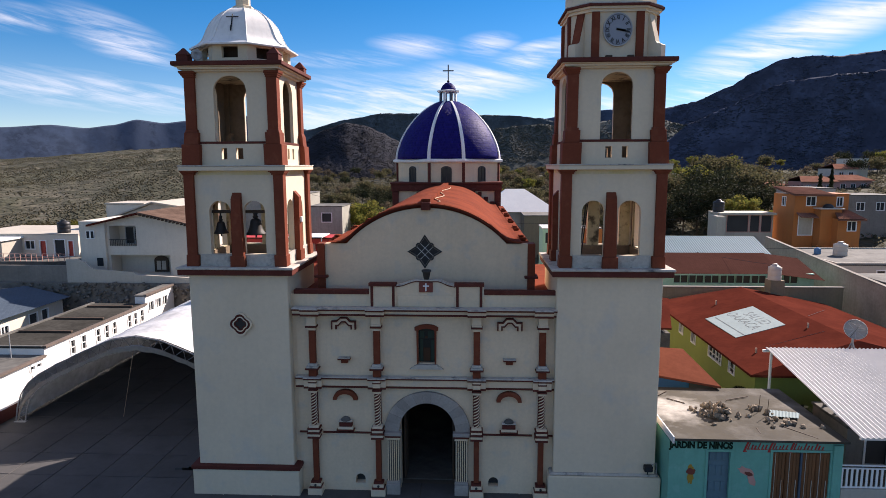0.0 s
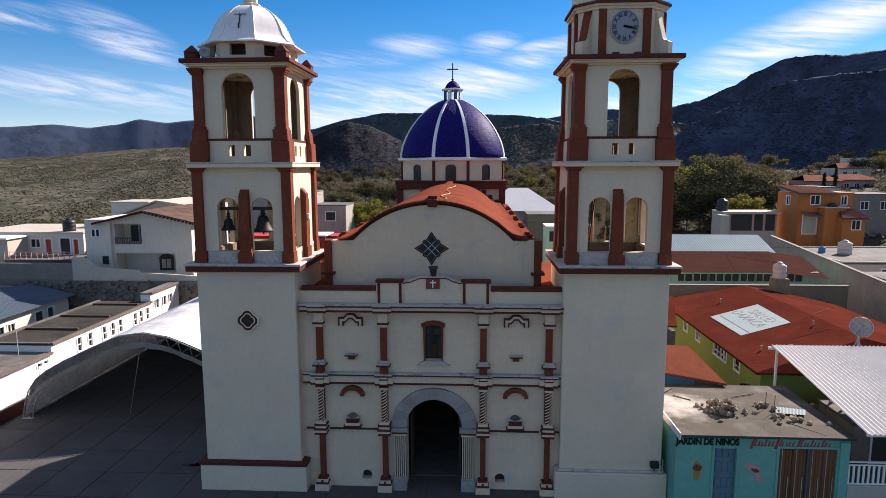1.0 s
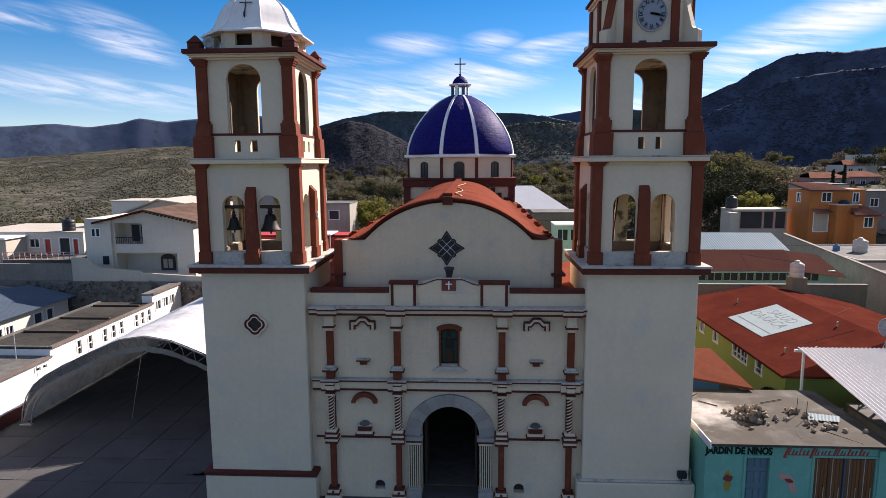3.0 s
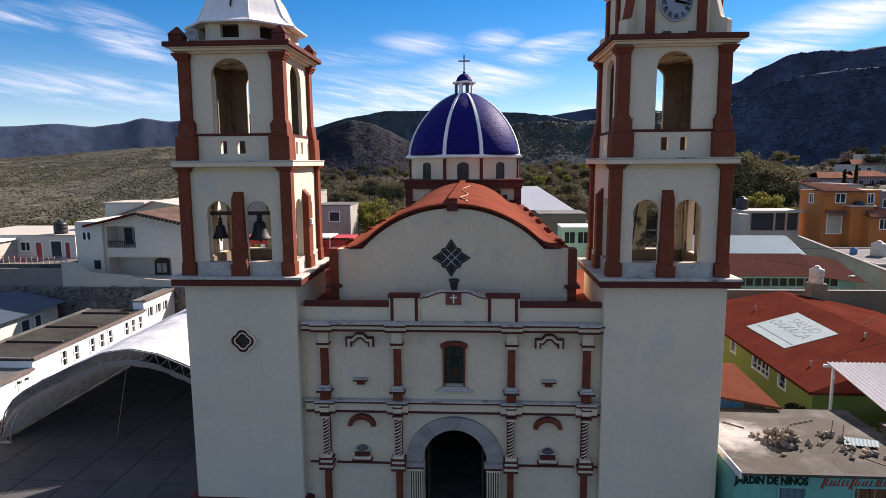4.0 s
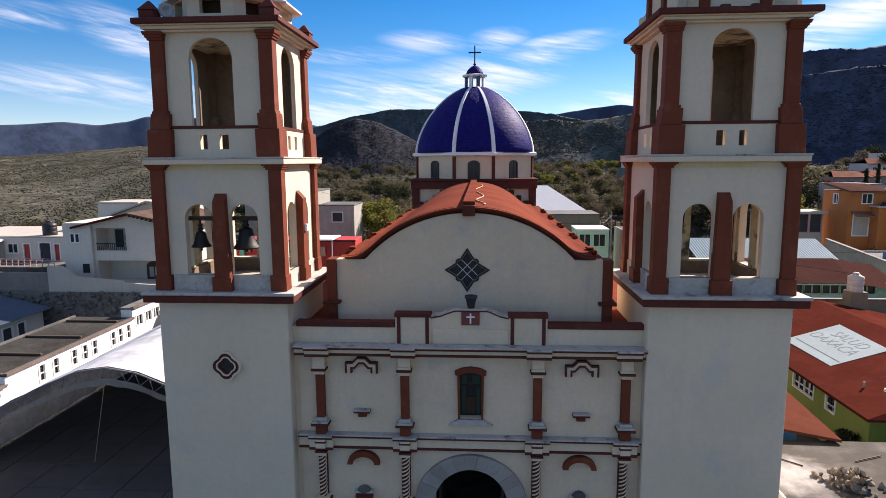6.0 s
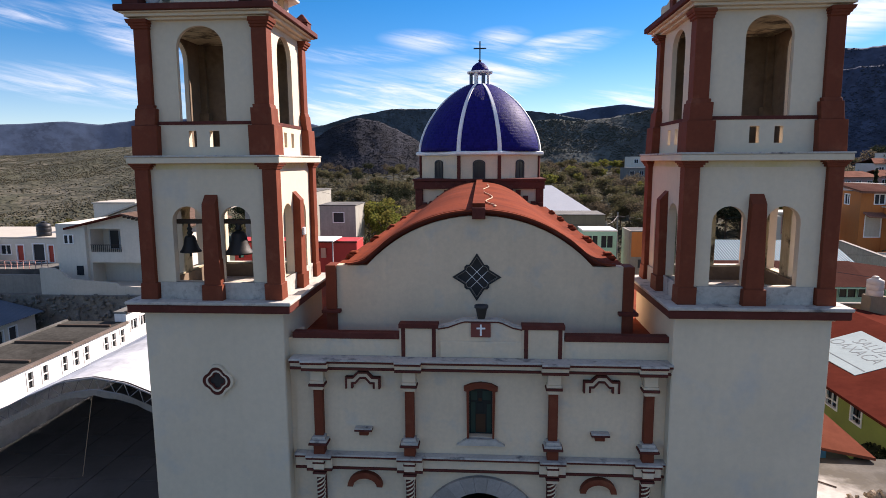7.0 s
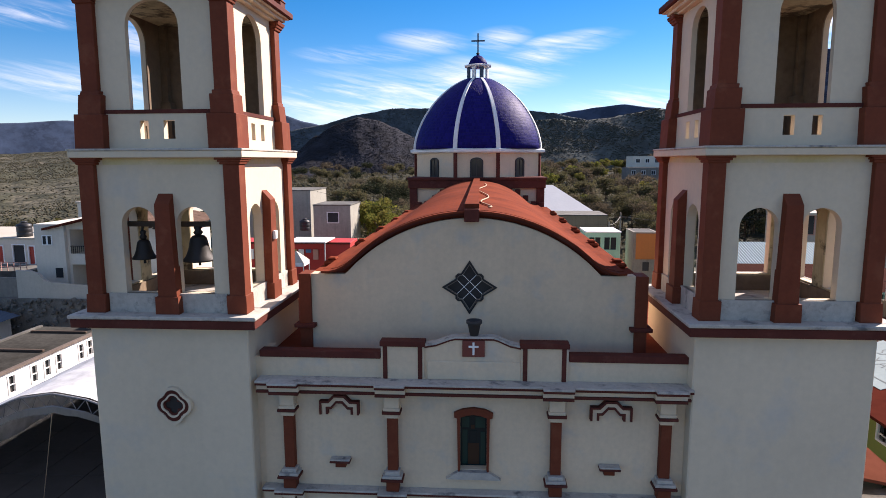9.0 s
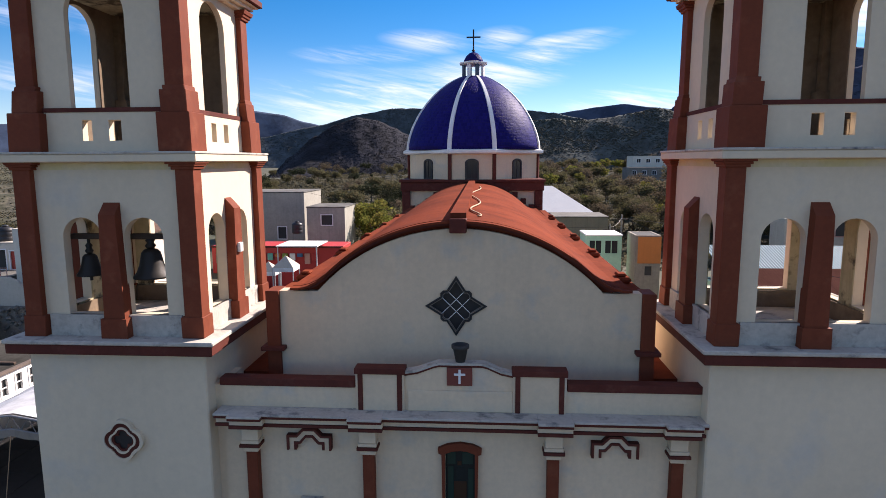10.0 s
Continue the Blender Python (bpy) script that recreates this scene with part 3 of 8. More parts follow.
for x in COLS:
    column = part("column", box(x - 0.155, x + 0.155, -0.26, 0.02, 4.90, 5.20, 0.01), M["red"], church, "red and white facade column in three orders")
    # upper order
    slab(x, 0.54, 0.38, 5.20, 5.26, "dkred", column)
    slab(x, 0.48, 0.34, 5.26, 5.33, "ledge", column)
    slab(x, 0.36, 0.28, 5.33, 5.42, "ledge", column)
    pilaster(x, 5.42, 6.78, 0.25, 0.19, column)
    slab(x, 0.33, 0.24, 6.78, 6.90, "stucco", column)
    slab(x, 0.45, 0.32, 6.90, 6.97, "dkred", column)
    slab(x, 0.40, 0.28, 6.97, 7.05, "stucco", column)
    slab(x, 0.36, 0.26, 7.05, 7.42, "stucco", column, "impost")
    # block in the frieze
    slab(x, 0.30, 0.36, 4.49, 4.80, "stucco", column, "impost")
    slab(x, 0.34, 0.38, 4.66, 4.71, "dkred", column)
    slab(x, 0.37, 0.34, 4.33, 4.39, "dkred", column)
    slab(x, 0.31, 0.30, 4.23, 4.33, "stucco", column)
    twisted_shaft(x, -0.16, 2.89, 4.23, 0.115, column)
    slab(x, 0.40, 0.36, 2.80, 2.89, "stucco", column)
    slab(x, 0.50, 0.40, 2.73, 2.80, "dkred", column)
    slab(x, 0.44, 0.36, 2.62, 2.73, "stucco", column)
    slab(x, 0.54, 0.42, 2.55, 2.62, "dkred", column)
    slab(x, 0.48, 0.38, 2.44, 2.55, "stucco", column)
    slab(x, 0.50, 0.40, 2.36, 2.44, "dkred", column)
    # lower order
    pilaster(x, 0.50, 2.36, 0.21, 0.20, column)
    slab(x, 0.40, 0.30, 0.42, 0.50, "dkred", column)
    slab(x, 0.44, 0.34, 0.30, 0.42, "stucco", column)
    bm = lathe([(0.05, 0.0), (0.05, 0.03), (0.02, 0.04)], 10)
    bm.transform(Matrix.Translation((x, -0.34, 0.36)) @ Matrix.Rotation(radians(90), 4, "X"))
    part("boss", bm, M["dark"], column)
    slab(x, 0.50, 0.40, 0.24, 0.30, "dkred", column)
    slab(x, 0.58, 0.46, -0.1, 0.24, "stucco", column, "plinth")

# portal: fluted jambs, stone arch of voussoirs, door leaves folded inwards
portal = part("portal", box(DX - 1.66, DX - 1.10, -0.28, 0.02, -0.05, 0.42, 0.02), M["stone"], church, "grey stone round-arched portal with fluted jambs")
part("plinth", box(DX + 1.10, DX + 1.66, -0.28, 0.02, -0.05, 0.42, 0.02), M["stone"], portal)
for c in (DX - 1.37, DX + 1.37):
    # dark sheet paints the shadow between the flutes
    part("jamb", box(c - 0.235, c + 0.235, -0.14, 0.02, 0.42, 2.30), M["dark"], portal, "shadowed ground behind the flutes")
    for i in range(6):
        u = c - 0.205 + 0.082 * i
        part("flute", box(u - 0.02, u + 0.02, -0.2, 0.0, 0.54, 2.30, 0.010), M["stucco"], portal)
    part("jamb_base", box(c - 0.27, c + 0.27, -0.24, 0.02, 0.42, 0.54, 0.012), M["stone"], portal)
    part("jamb_capital", box(c - 0.27, c + 0.27, -0.24, 0.02, 2.30, 2.40, 0.012), M["stucco"], portal)
    part("jamb_capital", box(c - 0.31, c + 0.31, -0.28, 0.02, 2.40, 2.48, 0.012), M["dkred"], portal)
    part("jamb_capital", box(c - 0.335, c + 0.335, -0.30, 0.02, 2.48, 2.62, 0.012), M["stone"], portal)
NV = 13
for i in range(NV):
    a0, a1 = math.pi * i / NV + 0.002, math.pi * (i + 1) / NV - 0.002
    ring = [(DX + 1.71 * math.cos(a0 + (a1 - a0) * k / 4), 2.64 + 1.63 * math.sin(a0 + (a1 - a0) * k / 4)) for k in range(5)]
    ring += [(DX + 1.13 * math.cos(a1 - (a1 - a0) * k / 4), 2.62 + 1.19 * math.sin(a1 - (a1 - a0) * k / 4)) for k in range(5)]
    part("voussoir", prism([ring], -0.13 - 0.004 * (i % 3), 0.02, flat_y), M["stone"], portal)
for c, s in ((DX - 1.02, 1), (DX + 1.02, -1)):
    leaf = part("door_leaf", box(c - 0.04, c + 0.04, 0.95, 2.05, 0.02, 3.3, 0.01), M["beam"], portal, "dark timber door leaf folded inwards")
    for z in (0.3, 1.3, 2.3):
        part("door_panel", box(c - 0.06, c + 0.06, 1.1, 1.9, z, z + 0.8, 0.02), M["beam"], portal)

# stained window with red surround and sloping sill
def win_at(u, v, w_):
    """The window's outline about its own axis."""
    return (0.083 + (u - 0.05) * 0.92, w_, v - (0.05 if v < 5.6 else 0.0))


win = part("stained_window", prism([[(-0.36, 5.44), (-0.32, 5.44), (-0.30, 5.5), (-0.30, 6.78), (-0.13, 6.84), (0.05, 6.86), (0.23, 6.84), (0.40, 6.78), (0.40, 5.5), (0.42, 5.44),
                                     (0.46, 5.44), (0.48, 6.76), (0.55, 6.78), (0.56, 6.90), (0.36, 6.99), (0.06, 7.03), (-0.24, 6.99), (-0.46, 6.90), (-0.45, 6.78), (-0.38, 6.76)]], -0.10, 0.0, win_at), M["red"], church, "tall red-framed window with dark stained glass")
part("sill", prism([[(-0.68, 5.26), (0.78, 5.26), (0.46, 5.45), (-0.36, 5.45)]], -0.14, 0.0, win_at), M["ledge"], win)
part("pane", box(-0.25, 0.415, 0.20, 0.23, 5.40, 6.87), M["glassblue"], win, "dark teal leaded glass")
for i, (u, v, w, h, g) in enumerate(((-0.25, 5.5, 0.14, 0.9, "glassgreen"), (0.24, 5.5, 0.13, 0.85, "glassgreen"), (-0.1, 5.5, 0.30, 0.55, "glassred"), (-0.06, 6.08, 0.2, 0.3, "glassblue"),
                                     (-0.26, 6.45, 0.2, 0.28, "glassgreen"), (0.1, 6.45, 0.26, 0.28, "glassgreen"), (-0.02, 6.42, 0.1, 0.1, "glassred"))):
    part("coloured_pane", box(0.035 + u * 0.92, 0.035 + (u + w) * 0.92, 0.188, 0.201, v - 0.04, v + h - 0.04, 0.004), M[g], win)
part("window_edge", box(-0.29, -0.24, -0.02, 0.18, 5.42, 6.78), M["stucco"], win)

# hoods and consoles of the four empty niches
for x in (-3.19, 3.345):
    def hood_ring(d0, d1, out, mat, name, parent, label=""):
        def line(d):
            side = [(0.49 - d, 6.80), (0.49 - d, 7.14 - d), (0.28 - 0.4 * d, 7.14 - d), (0.13 - 0.3 * d, 7.29 - d)]
            return side + [(-u, v) for u, v in side[::-1]]
        return part(name, prism([line(d0) + line(d1)[::-1]], -out, 0.0, lambda u, v, w: (x + u, w, v)), M[mat], parent, label)
    hood = hood_ring(0.0, 0.05, 0.15, "dkred", "niche_hood", church, "dark red and white stepped niche hood")
    hood_ring(0.05, 0.155, 0.10, "stucco", "hood_lining", hood)
    hood_ring(0.155, 0.21, 0.125, "dkred", "hood_fillet", hood)
    console = part("niche_console", box(x - 0.25, x + 0.25, -0.24, 0, 5.58, 5.63, 0.01), M["dkred"], church, "small stepped niche console")
    part("console_step", box(x - 0.245, x + 0.245, -0.23, 0, 5.63, 5.67, 0.012), M["ledge"], console)
    part("console_step", box(x - 0.13, x + 0.13, -0.14, 0, 5.43, 5.58, 0.01), M["red"], console)
    ring = [(0.50 * math.cos(math.pi * i / 12), 3.91 + 0.42 * math.sin(math.pi * i / 12)) for i in range(13)] + [(0.34 * math.cos(math.pi * i / 12), 3.91 + 0.25 * math.sin(math.pi * i / 12)) for i in range(12, -1, -1)]
    arch = part("niche_arch", prism([ring], -0.18, 0.0, lambda u, v, w, x=x: (x + u, w, v)), M["red"], church, "red arched hood over a white pedestal")
    part("pedestal", box(x - 0.36, x + 0.36, -0.26, 0, 2.64, 2.70, 0.01), M["dkred"], arch)
    part("pedestal", box(x - 0.31, x + 0.31, -0.24, 0, 2.70, 2.80, 0.01), M["stucco"], arch)
    part("pedestal", box(x - 0.26, x + 0.26, -0.20, 0, 2.80, 2.98, 0.02), M["dkred"], arch)
    part("pedestal", box(x - 0.28, x + 0.28, -0.22, 0, 3.00, 3.06, 0.01), M["ledge"], arch)
    part("pedestal_knob", lathe([(0.2, 3.06), (0.18, 3.12), (0.10, 3.18), (0.04, 3.19)], 10, (x, -0.1, 0)), M["conc"], arch, "", True)

for ob in [o for o in scene.objects if o.type == "MESH"]:
    ob.data.transform(Matrix.Translation((0, FY, 0)))

# narrow return between the facade and the west tower
part("return_wall", box(-5.34, -5.12, -0.10, 1.0, -0.1, 8.2), M["stucco"], church)

# parapet with framed blocks and a raised middle
parapet = part("parapet", box(-5.12, -2.15, -0.12, 0.10, 7.70, 8.20), M["stucco"], church, "white parapet with red coping, framed blocks and a raised middle")
part("parapet_wall", box(2.32, 5.12, -0.12, 0.10, 7.70, 8.20), M["stucco"], parapet)
for a, b in ((-5.15, -2.17), (2.34, 5.13)):
    part("coping", box(a, b, -0.17, 0.14, 8.20, 8.37, 0.012), M["dkred"], parapet, "dark red coping")
for a, b in ((-2.15, -1.10), (1.20, 2.32)):
    part("block", box(a, b, -0.18, 0.10, 7.70, 8.53), M["stucco"], parapet)
    part("frame", box(a - 0.02, b + 0.02, -0.235, 0.12, 8.53, 8.655, 0.01), M["dkred"], parapet, "dark red frame")
    part("frame", box(a + 0.05, a + 0.155, -0.21, 0.0, 7.72, 8.53, 0.008), M["dkred"], parapet)
    part("frame", box(b - 0.155, b - 0.05, -0.21, 0.0, 7.72, 8.53, 0.008), M["dkred"], parapet)
cap = [(1.20, 8.53), (0.95, 8.58), (0.66, 8.71), (0.55, 8.74), (-0.36, 8.74), (-0.48, 8.71), (-0.82, 8.58), (-1.10, 8.53)]
part("middle_block", prism([[(-1.10, 7.70), (1.20, 7.70)] + cap], -0.14, 0.05, flat_y), M["stucco"], parapet)
part("coping", prism([cap + [(u, v + 0.05) for u, v in cap[::-1]]], -0.18, 0.08, flat_y), M["ledge"], parapet, "white coping with dark mould")
part("coping_fillet", prism([[(u, v + 0.002) for u, v in cap] + [(u, v - 0.045) for u, v in cap[::-1]]], -0.165, -0.13, flat_y), M["dkred"], parapet)
part("plinth_course", box(-1.03, 1.20, -0.19, -0.1, 7.72, 8.175, 0.015), M["stucco"], parapet)
part("plaque", box(-0.19, 0.345, -0.20, -0.1, 8.30, 8.69, 0.01), M["plaque"], parapet, "red plaque with a white cross")
part("cross", box(0.053, 0.103, -0.225, -0.19, 8.35, 8.66, 0.006), M["white"], parapet)
part("cross", box(-0.04, 0.20, -0.224, -0.19, 8.53, 8.575, 0.006), M["white"], parapet)

# gable wall behind the parapet, with star window and flower pot
GY = 1.05
RG, ZG = 4.37, 11.5
gab = [(-4.15, 7.5), (4.10, 7.5), (4.10, 10.05), (3.24, 10.05)]
for i in range(25):
    u = 3.22 - 6.46 * i / 24
    gab.append((u, ZG - RG + math.sqrt(RG * RG - u * u)))
gab += [(-3.26, 10.05), (-4.15, 10.05)]
star = [(0, 0.70), (0.22, 0.36), (0.30, 0.36), (0.36, 0.30), (0.36, 0.22), (0.71, 0), (0.36, -0.22), (0.36, -0.30), (0.30, -0.36), (0.22, -0.36), (0, -0.70),
        (-0.22, -0.36), (-0.30, -0.36), (-0.36, -0.30), (-0.36, -0.22), (-0.71, 0), (-0.36, 0.22), (-0.36, 0.30), (-0.30, 0.36), (-0.22, 0.36)]
SX, SZ = -0.05, 9.73
gable = part("gable_wall", prism([gab, [(SX + u * 0.94, SZ + v * 0.94) for u, v in star]], GY, GY + 0.35, flat_y), M["stucco"], church, "white round-headed gable wall")
part("star_window", prism([[(SX + u, SZ + v) for u, v in star], [(SX + u * 0.9, SZ + v * 0.9) for u, v in star]], GY - 0.03, GY + 0.02, flat_y), M["black"], gable, "black star-shaped window with pale crossed bars")
part("pane", box(SX - 0.72, SX + 0.72, GY + 0.12, GY + 0.15, SZ - 0.72, SZ + 0.72), M["black"], gable)
for d in (-0.10, 0.10):
    for s in (-1, 1):
        bm = box(-0.62, 0.62, -0.006, 0.006, -0.0065, 0.0065)
        bm.transform(Matrix.Translation((SX + d * 0.7 * s, GY + 0.05, SZ + d * 0.7)) @ Matrix.Rotation(radians(45 * s), 4, "Y") @ Matrix.Diagonal((0.78, 1, 1, 1)))
        part("bar", bm, M["white"], gable)
ob = part("inner_frame", prism([[(SX + u * 0.86, SZ + v * 0.86) for u, v in star], [(SX + u * 0.82, SZ + v * 0.82) for u, v in star]], GY - 0.01, GY + 0.03, flat_y), M["greyw"], gable)
for x0, x1 in ((-4.46, -4.15), (4.10, 4.40)):
    gp = part("gable_pilaster", box(x0, x1, GY - 0.1, GY + 0.5, 7.5, 10.06, 0.012), M["red"], gable)
    part("pilaster_cap", box(x0 - 0.12, x1 + 0.12, GY - 0.22, GY + 0.5, 8.66, 8.76, 0.012), M["dkred"], gable)

flower_pot = thing("flower_pot", "empty dark terracotta flower pot on the church parapet", "flower pot", (0.09, -0.05, 8.79))
sub("pot", lathe([(0.10, 0), (0.16, 0.30), (0.19, 0.30), (0.19, 0.37), (0.15, 0.37), (0.12, 0.1), (0.02, 0.1)], 18), M["dark"], flower_pot, "", True)

# barrel vault, ridge and merlons
VH = 3.86
VY0, VY1 = GY - 0.05, 24.95


def vault_z(u):
    """Round vault that flattens out towards its eaves."""
    u = abs(u)
    if u < 3.0:
        return ZG + 0.2 - RG + math.sqrt(RG * RG - u * u)
    t = u - 3.0
    return ZG + 0.2 - RG + math.sqrt(RG * RG - 9.0) - 0.944 * t + 0.62 * t * t


def nave_y(u, v, w):
    """The nave's axis leans slightly to the west of the front's."""
    return (u - 0.008 * w, w, v)


prof = [(-VH + 2 * VH * i / 40, vault_z(-VH + 2 * VH * i / 40)) for i in range(41)]
low = [(u * 0.985, v - 0.22) for u, v in prof[::-1]]
vault = part("vault_roof", prism([prof + low], VY0 + 0.2, VY1, nave_y), M["vault"], church, "terracotta-red coated barrel vault roof", False)
lip = [(u, v - 0.01) for u, v in prof] + [(u * 0.998, v - 0.06) for u, v in prof[::-1]]
part("verge", prism([lip], VY0 - 0.10, VY0 + 0.2, flat_y), M["vault"], vault)
part("drip_edge", prism([[(u * 0.995, v - 0.06) for u, v in prof[2:-2]] + [(u * 0.99, v - 0.11) for u, v in prof[2:-2][::-1]]], VY0 - 0.04, VY0 + 0.06, flat_y), M["dkred"], vault)
part("ridge", prism([rect_loop(-0.17, 0.19, 11.6, 11.86)], VY0 + 0.05, VY1, nave_y), M["vault"], vault)
part("ridge_block", box(-0.19, 0.19, VY0 - 0.16, VY0 + 0.3, 11.42, 11.74, 0.02), M["dkred"], vault)
for e in (-1, 1):
    part("eave_gutter", box(e * 4.05 - 0.2, e * 4.05 + 0.2, GY + 0.4, VY1, 9.86, 10.02, 0.02), M["vault"], vault)
    for k in range(5):
        y = 2.6 + 4.1 * k
        part("merlon", box(e * 4.0 - 0.17, e * 4.0 + 0.17, y - 0.26, y + 0.26, 10.02, 10.17, 0.05), M["vault"], vault)
        part("merlon_top", box(e * 3.95 - 0.13, e * 3.95 + 0.13, y - 0.18, y + 0.18, 10.17, 10.25, 0.04), M["vault"], vault)
# hose lying along the ridge
pts = []
for i in range(30):
    s = i / 29
    u = 0.42 + 0.20 * math.sin(s * 15) * (0.5 + s * 0.6) - 0.25 * s
    pts.append((u, 2.0 + 17.5 * s * s * 0.9 + 3 * s * 0.4, vault_z(u) + 0.03))
hose = tagged(new("hose", mesh_of("hose", tube(pts, 0.022, 6), M["rope"], True)), "pale hose lying loosely along the red roof", "hose")

# nave: side walls, flat red roofs beside the gable, floor
for e in (-1, 1):
    part("nave_wall", box(e * 3.95 - 0.3, e * 3.95 + 0.3, GY + 0.36, 24.95, -0.1, 9.86), M["stucco"], church)
    part("aisle_roof", box(min(e * 4.3, e * 9.0), max(e * 4.3, e * 9.0), 1.45, 9.0, 7.70, 7.95), M["vault"], church, "flat red-coated roof beside the nave")
    part("aisle_wall", box(min(e * 8.75, e * 9.0), max(e * 8.75, e * 9.0), 3.6, 9.0, -0.1, 7.70), M["stucco"], church)
    part("aisle_wall", box(min(e * 4.5, e * 9.0), max(e * 4.5, e * 9.0), 8.8, 9.1, -0.1, 7.70), M["stucco"], church)
part("gallery_floor", box(-5.12, 5.12, 0.10, GY, 7.60, 7.92), M["vault"], church, "red-coated gutter floor behind the parapet")
part("nave_floor", box(-4.0, 4.0, 0.9, 33, -0.1, 0.0), M["conc"], church)

# crossing, drum and dome
BX, BY0, BY1 = 4.25, 25.05, 33.55
cross = part("crossing", box(DOME[0] - BX + 0.12, DOME[0] + BX - 0.12, BY0 + 0.12, BY1 - 0.12, -0.1, 11.2), M["stucco"], church, "square white crossing block with red bands")
part("band", box(DOME[0] - BX - 0.12, DOME[0] + BX + 0.12, BY0 - 0.12, BY1 + 0.12, 11.2, 11.72, 0.02), M["dkred"], cross)
part("band_top", box(DOME[0] - BX - 0.2, DOME[0] + BX + 0.2, BY0 - 0.2, BY1 + 0.2, 11.72, 11.88, 0.02), M["dkred"], cross)
for e in (-1, 1):
    part("corner_strip", box(DOME[0] + e * (BX - 0.2) - 0.25, DOME[0] + e * (BX - 0.2) + 0.25, BY0 - 0.04, BY0 + 0.4, 8.5, 11.2, 0.02), M["dkred"], cross)
    for k in range(7):
        u = e * (3.9 - 0.5 * k)
        part("step", box(u - 0.16, u + 0.16, BY0 - 0.2, BY0 + 0.15, vault_z(min(3.86, abs(u))) - 0.2, vault_z(min(3.86, abs(u))) + 0.14, 0.01), M["dkred"], cross)
T8 = math.pi / 8
DRUM_ANG = [radians(90 * k + e) for k in range(4) for e in (-17.8, 17.8)]


def turned8(profile):
    """(radius, height) pairs round the dome's axis on eight uneven corners."""
    bm = bmesh.new()
    rings = [[bm.verts.new((DOME[0] + r * math.cos(a), DOME[1] + r * math.sin(a), z)) for a in DRUM_ANG] for r, z in profile]
    for p, q in zip(rings, rings[1:]):
        for i in range(8):
            j = (i + 1) % 8
            bm.faces.new((p[i], p[j], q[j], q[i]))
    bm.faces.new(rings[0][::-1])
    bm.faces.new(rings[-1])
    return bm


drum = part("drum", turned8([(4.42, 11.84), (4.42, 13.5)]), M["stucco"], church, "white octagonal drum with arched windows")
part("drum_cornice", turned8([(4.6, 13.42), (4.78, 13.5), (4.78, 13.66), (4.6, 13.72)]), M["rib"], drum)
for k in range(8):
    a = DRUM_ANG[k]
    bm = box(-0.14, 0.14, -0.11, 0.11, 11.84, 13.44, 0.01)
    bm.transform(Matrix.Translation((DOME[0] + 4.36 * math.cos(a), DOME[1] + 4.36 * math.sin(a), 0)) @ Matrix.Rotation(a, 4, "Z"))
    part("drum_pilaster", bm, M["dkred"], drum)
    af = k * math.pi / 4
    mt = Matrix.Translation((DOME[0] + (4.21, 3.94)[k % 2] * math.cos(af), DOME[1] + (4.21, 3.94)[k % 2] * math.sin(af), 0)) @ Matrix.Rotation(af, 4, "Z")
    bm = prism([arch_loop(0, 0.42, 11.86, 13.14, 10, 0.25), arch_loop(0, 0.32, 11.95, 13.03, 10, 0.2)], -0.05, 0.06, lambda u, v, w: (w, u, v))
    bm.transform(mt)
    dw = part("drum_window", bm, M["dark"], drum, "dark arched window frame")
    bm = prism([arch_loop(0, 0.36, 11.9, 13.08, 10, 0.22)], -0.02, 0.015, lambda u, v, w: (w, u, v))
    bm.transform(mt)
    part("pane", bm, M["glass"], drum)
    bm = box(0.0, 0.04, -0.02, 0.02, 11.95, 13.05)
    bm.transform(mt)
    part("mullion", bm, M["dark"], drum)


def dome_r(h):
    return 4.46 * max(0.0, 1 - (h / 4.95) ** 1.65) ** (1 / 1.65)


hs = [4.78 * (1 - (1 - i / 26) ** 1.5) for i in range(27)]
dome = part("dome", lathe([(dome_r(h), 13.72 + h) for h in hs], 64, (*DOME, 0)), M["tile_blue"], church, "cobalt-blue glazed tile dome with white ribs", True)
for k in range(8):
    a = DRUM_ANG[k]
    bm = bmesh.new()
    rows = []
    for h in hs:
        r = dome_r(h)
        w = 0.15 * (0.55 + 0.45 * r / 4.46)
        row = []
        for du, dr in ((-w, -0.05), (-w * 0.8, 0.09), (w * 0.8, 0.09), (w, -0.05)):
            rr = r + dr
            row.append(bm.verts.new((DOME[0] + rr * math.cos(a) - du * math.sin(a), DOME[1] + rr * math.sin(a) + du * math.cos(a), 13.72 + h)))
        rows.append(row)
    for p, q in zip(rows, rows[1:]):
        for i in range(3):
            bm.faces.new((p[i], p[i + 1], q[i + 1], q[i]))
    part("rib", bm, M["rib"], dome, "white painted rib")
LZ = 18.34
lan = part("lantern", lathe([(0.92, LZ - 0.12), (0.92, LZ), (0.8, LZ + 0.04)], 8, (*DOME, 0), turn=T8), M["tile_blue"], church, "small open lantern with white posts and blue cap")
for k in range(8):
    a = T8 + k * math.pi / 4
    bm = box(-0.08, 0.08, -0.12, 0.12, LZ, LZ + 0.95, 0.01)
    bm.transform(Matrix.Translation((DOME[0] + 0.68 * math.cos(a), DOME[1] + 0.68 * math.sin(a), 0)) @ Matrix.Rotation(a, 4, "Z"))
    part("post", bm, M["rib"] if k % 2 else M["metalg"], lan)
part("lantern_cornice", lathe([(0.8, LZ + 0.92), (0.98, LZ + 0.98), (0.98, LZ + 1.06), (0.8, LZ + 1.10)], 8, (*DOME, 0), turn=T8), M["rib"], lan)
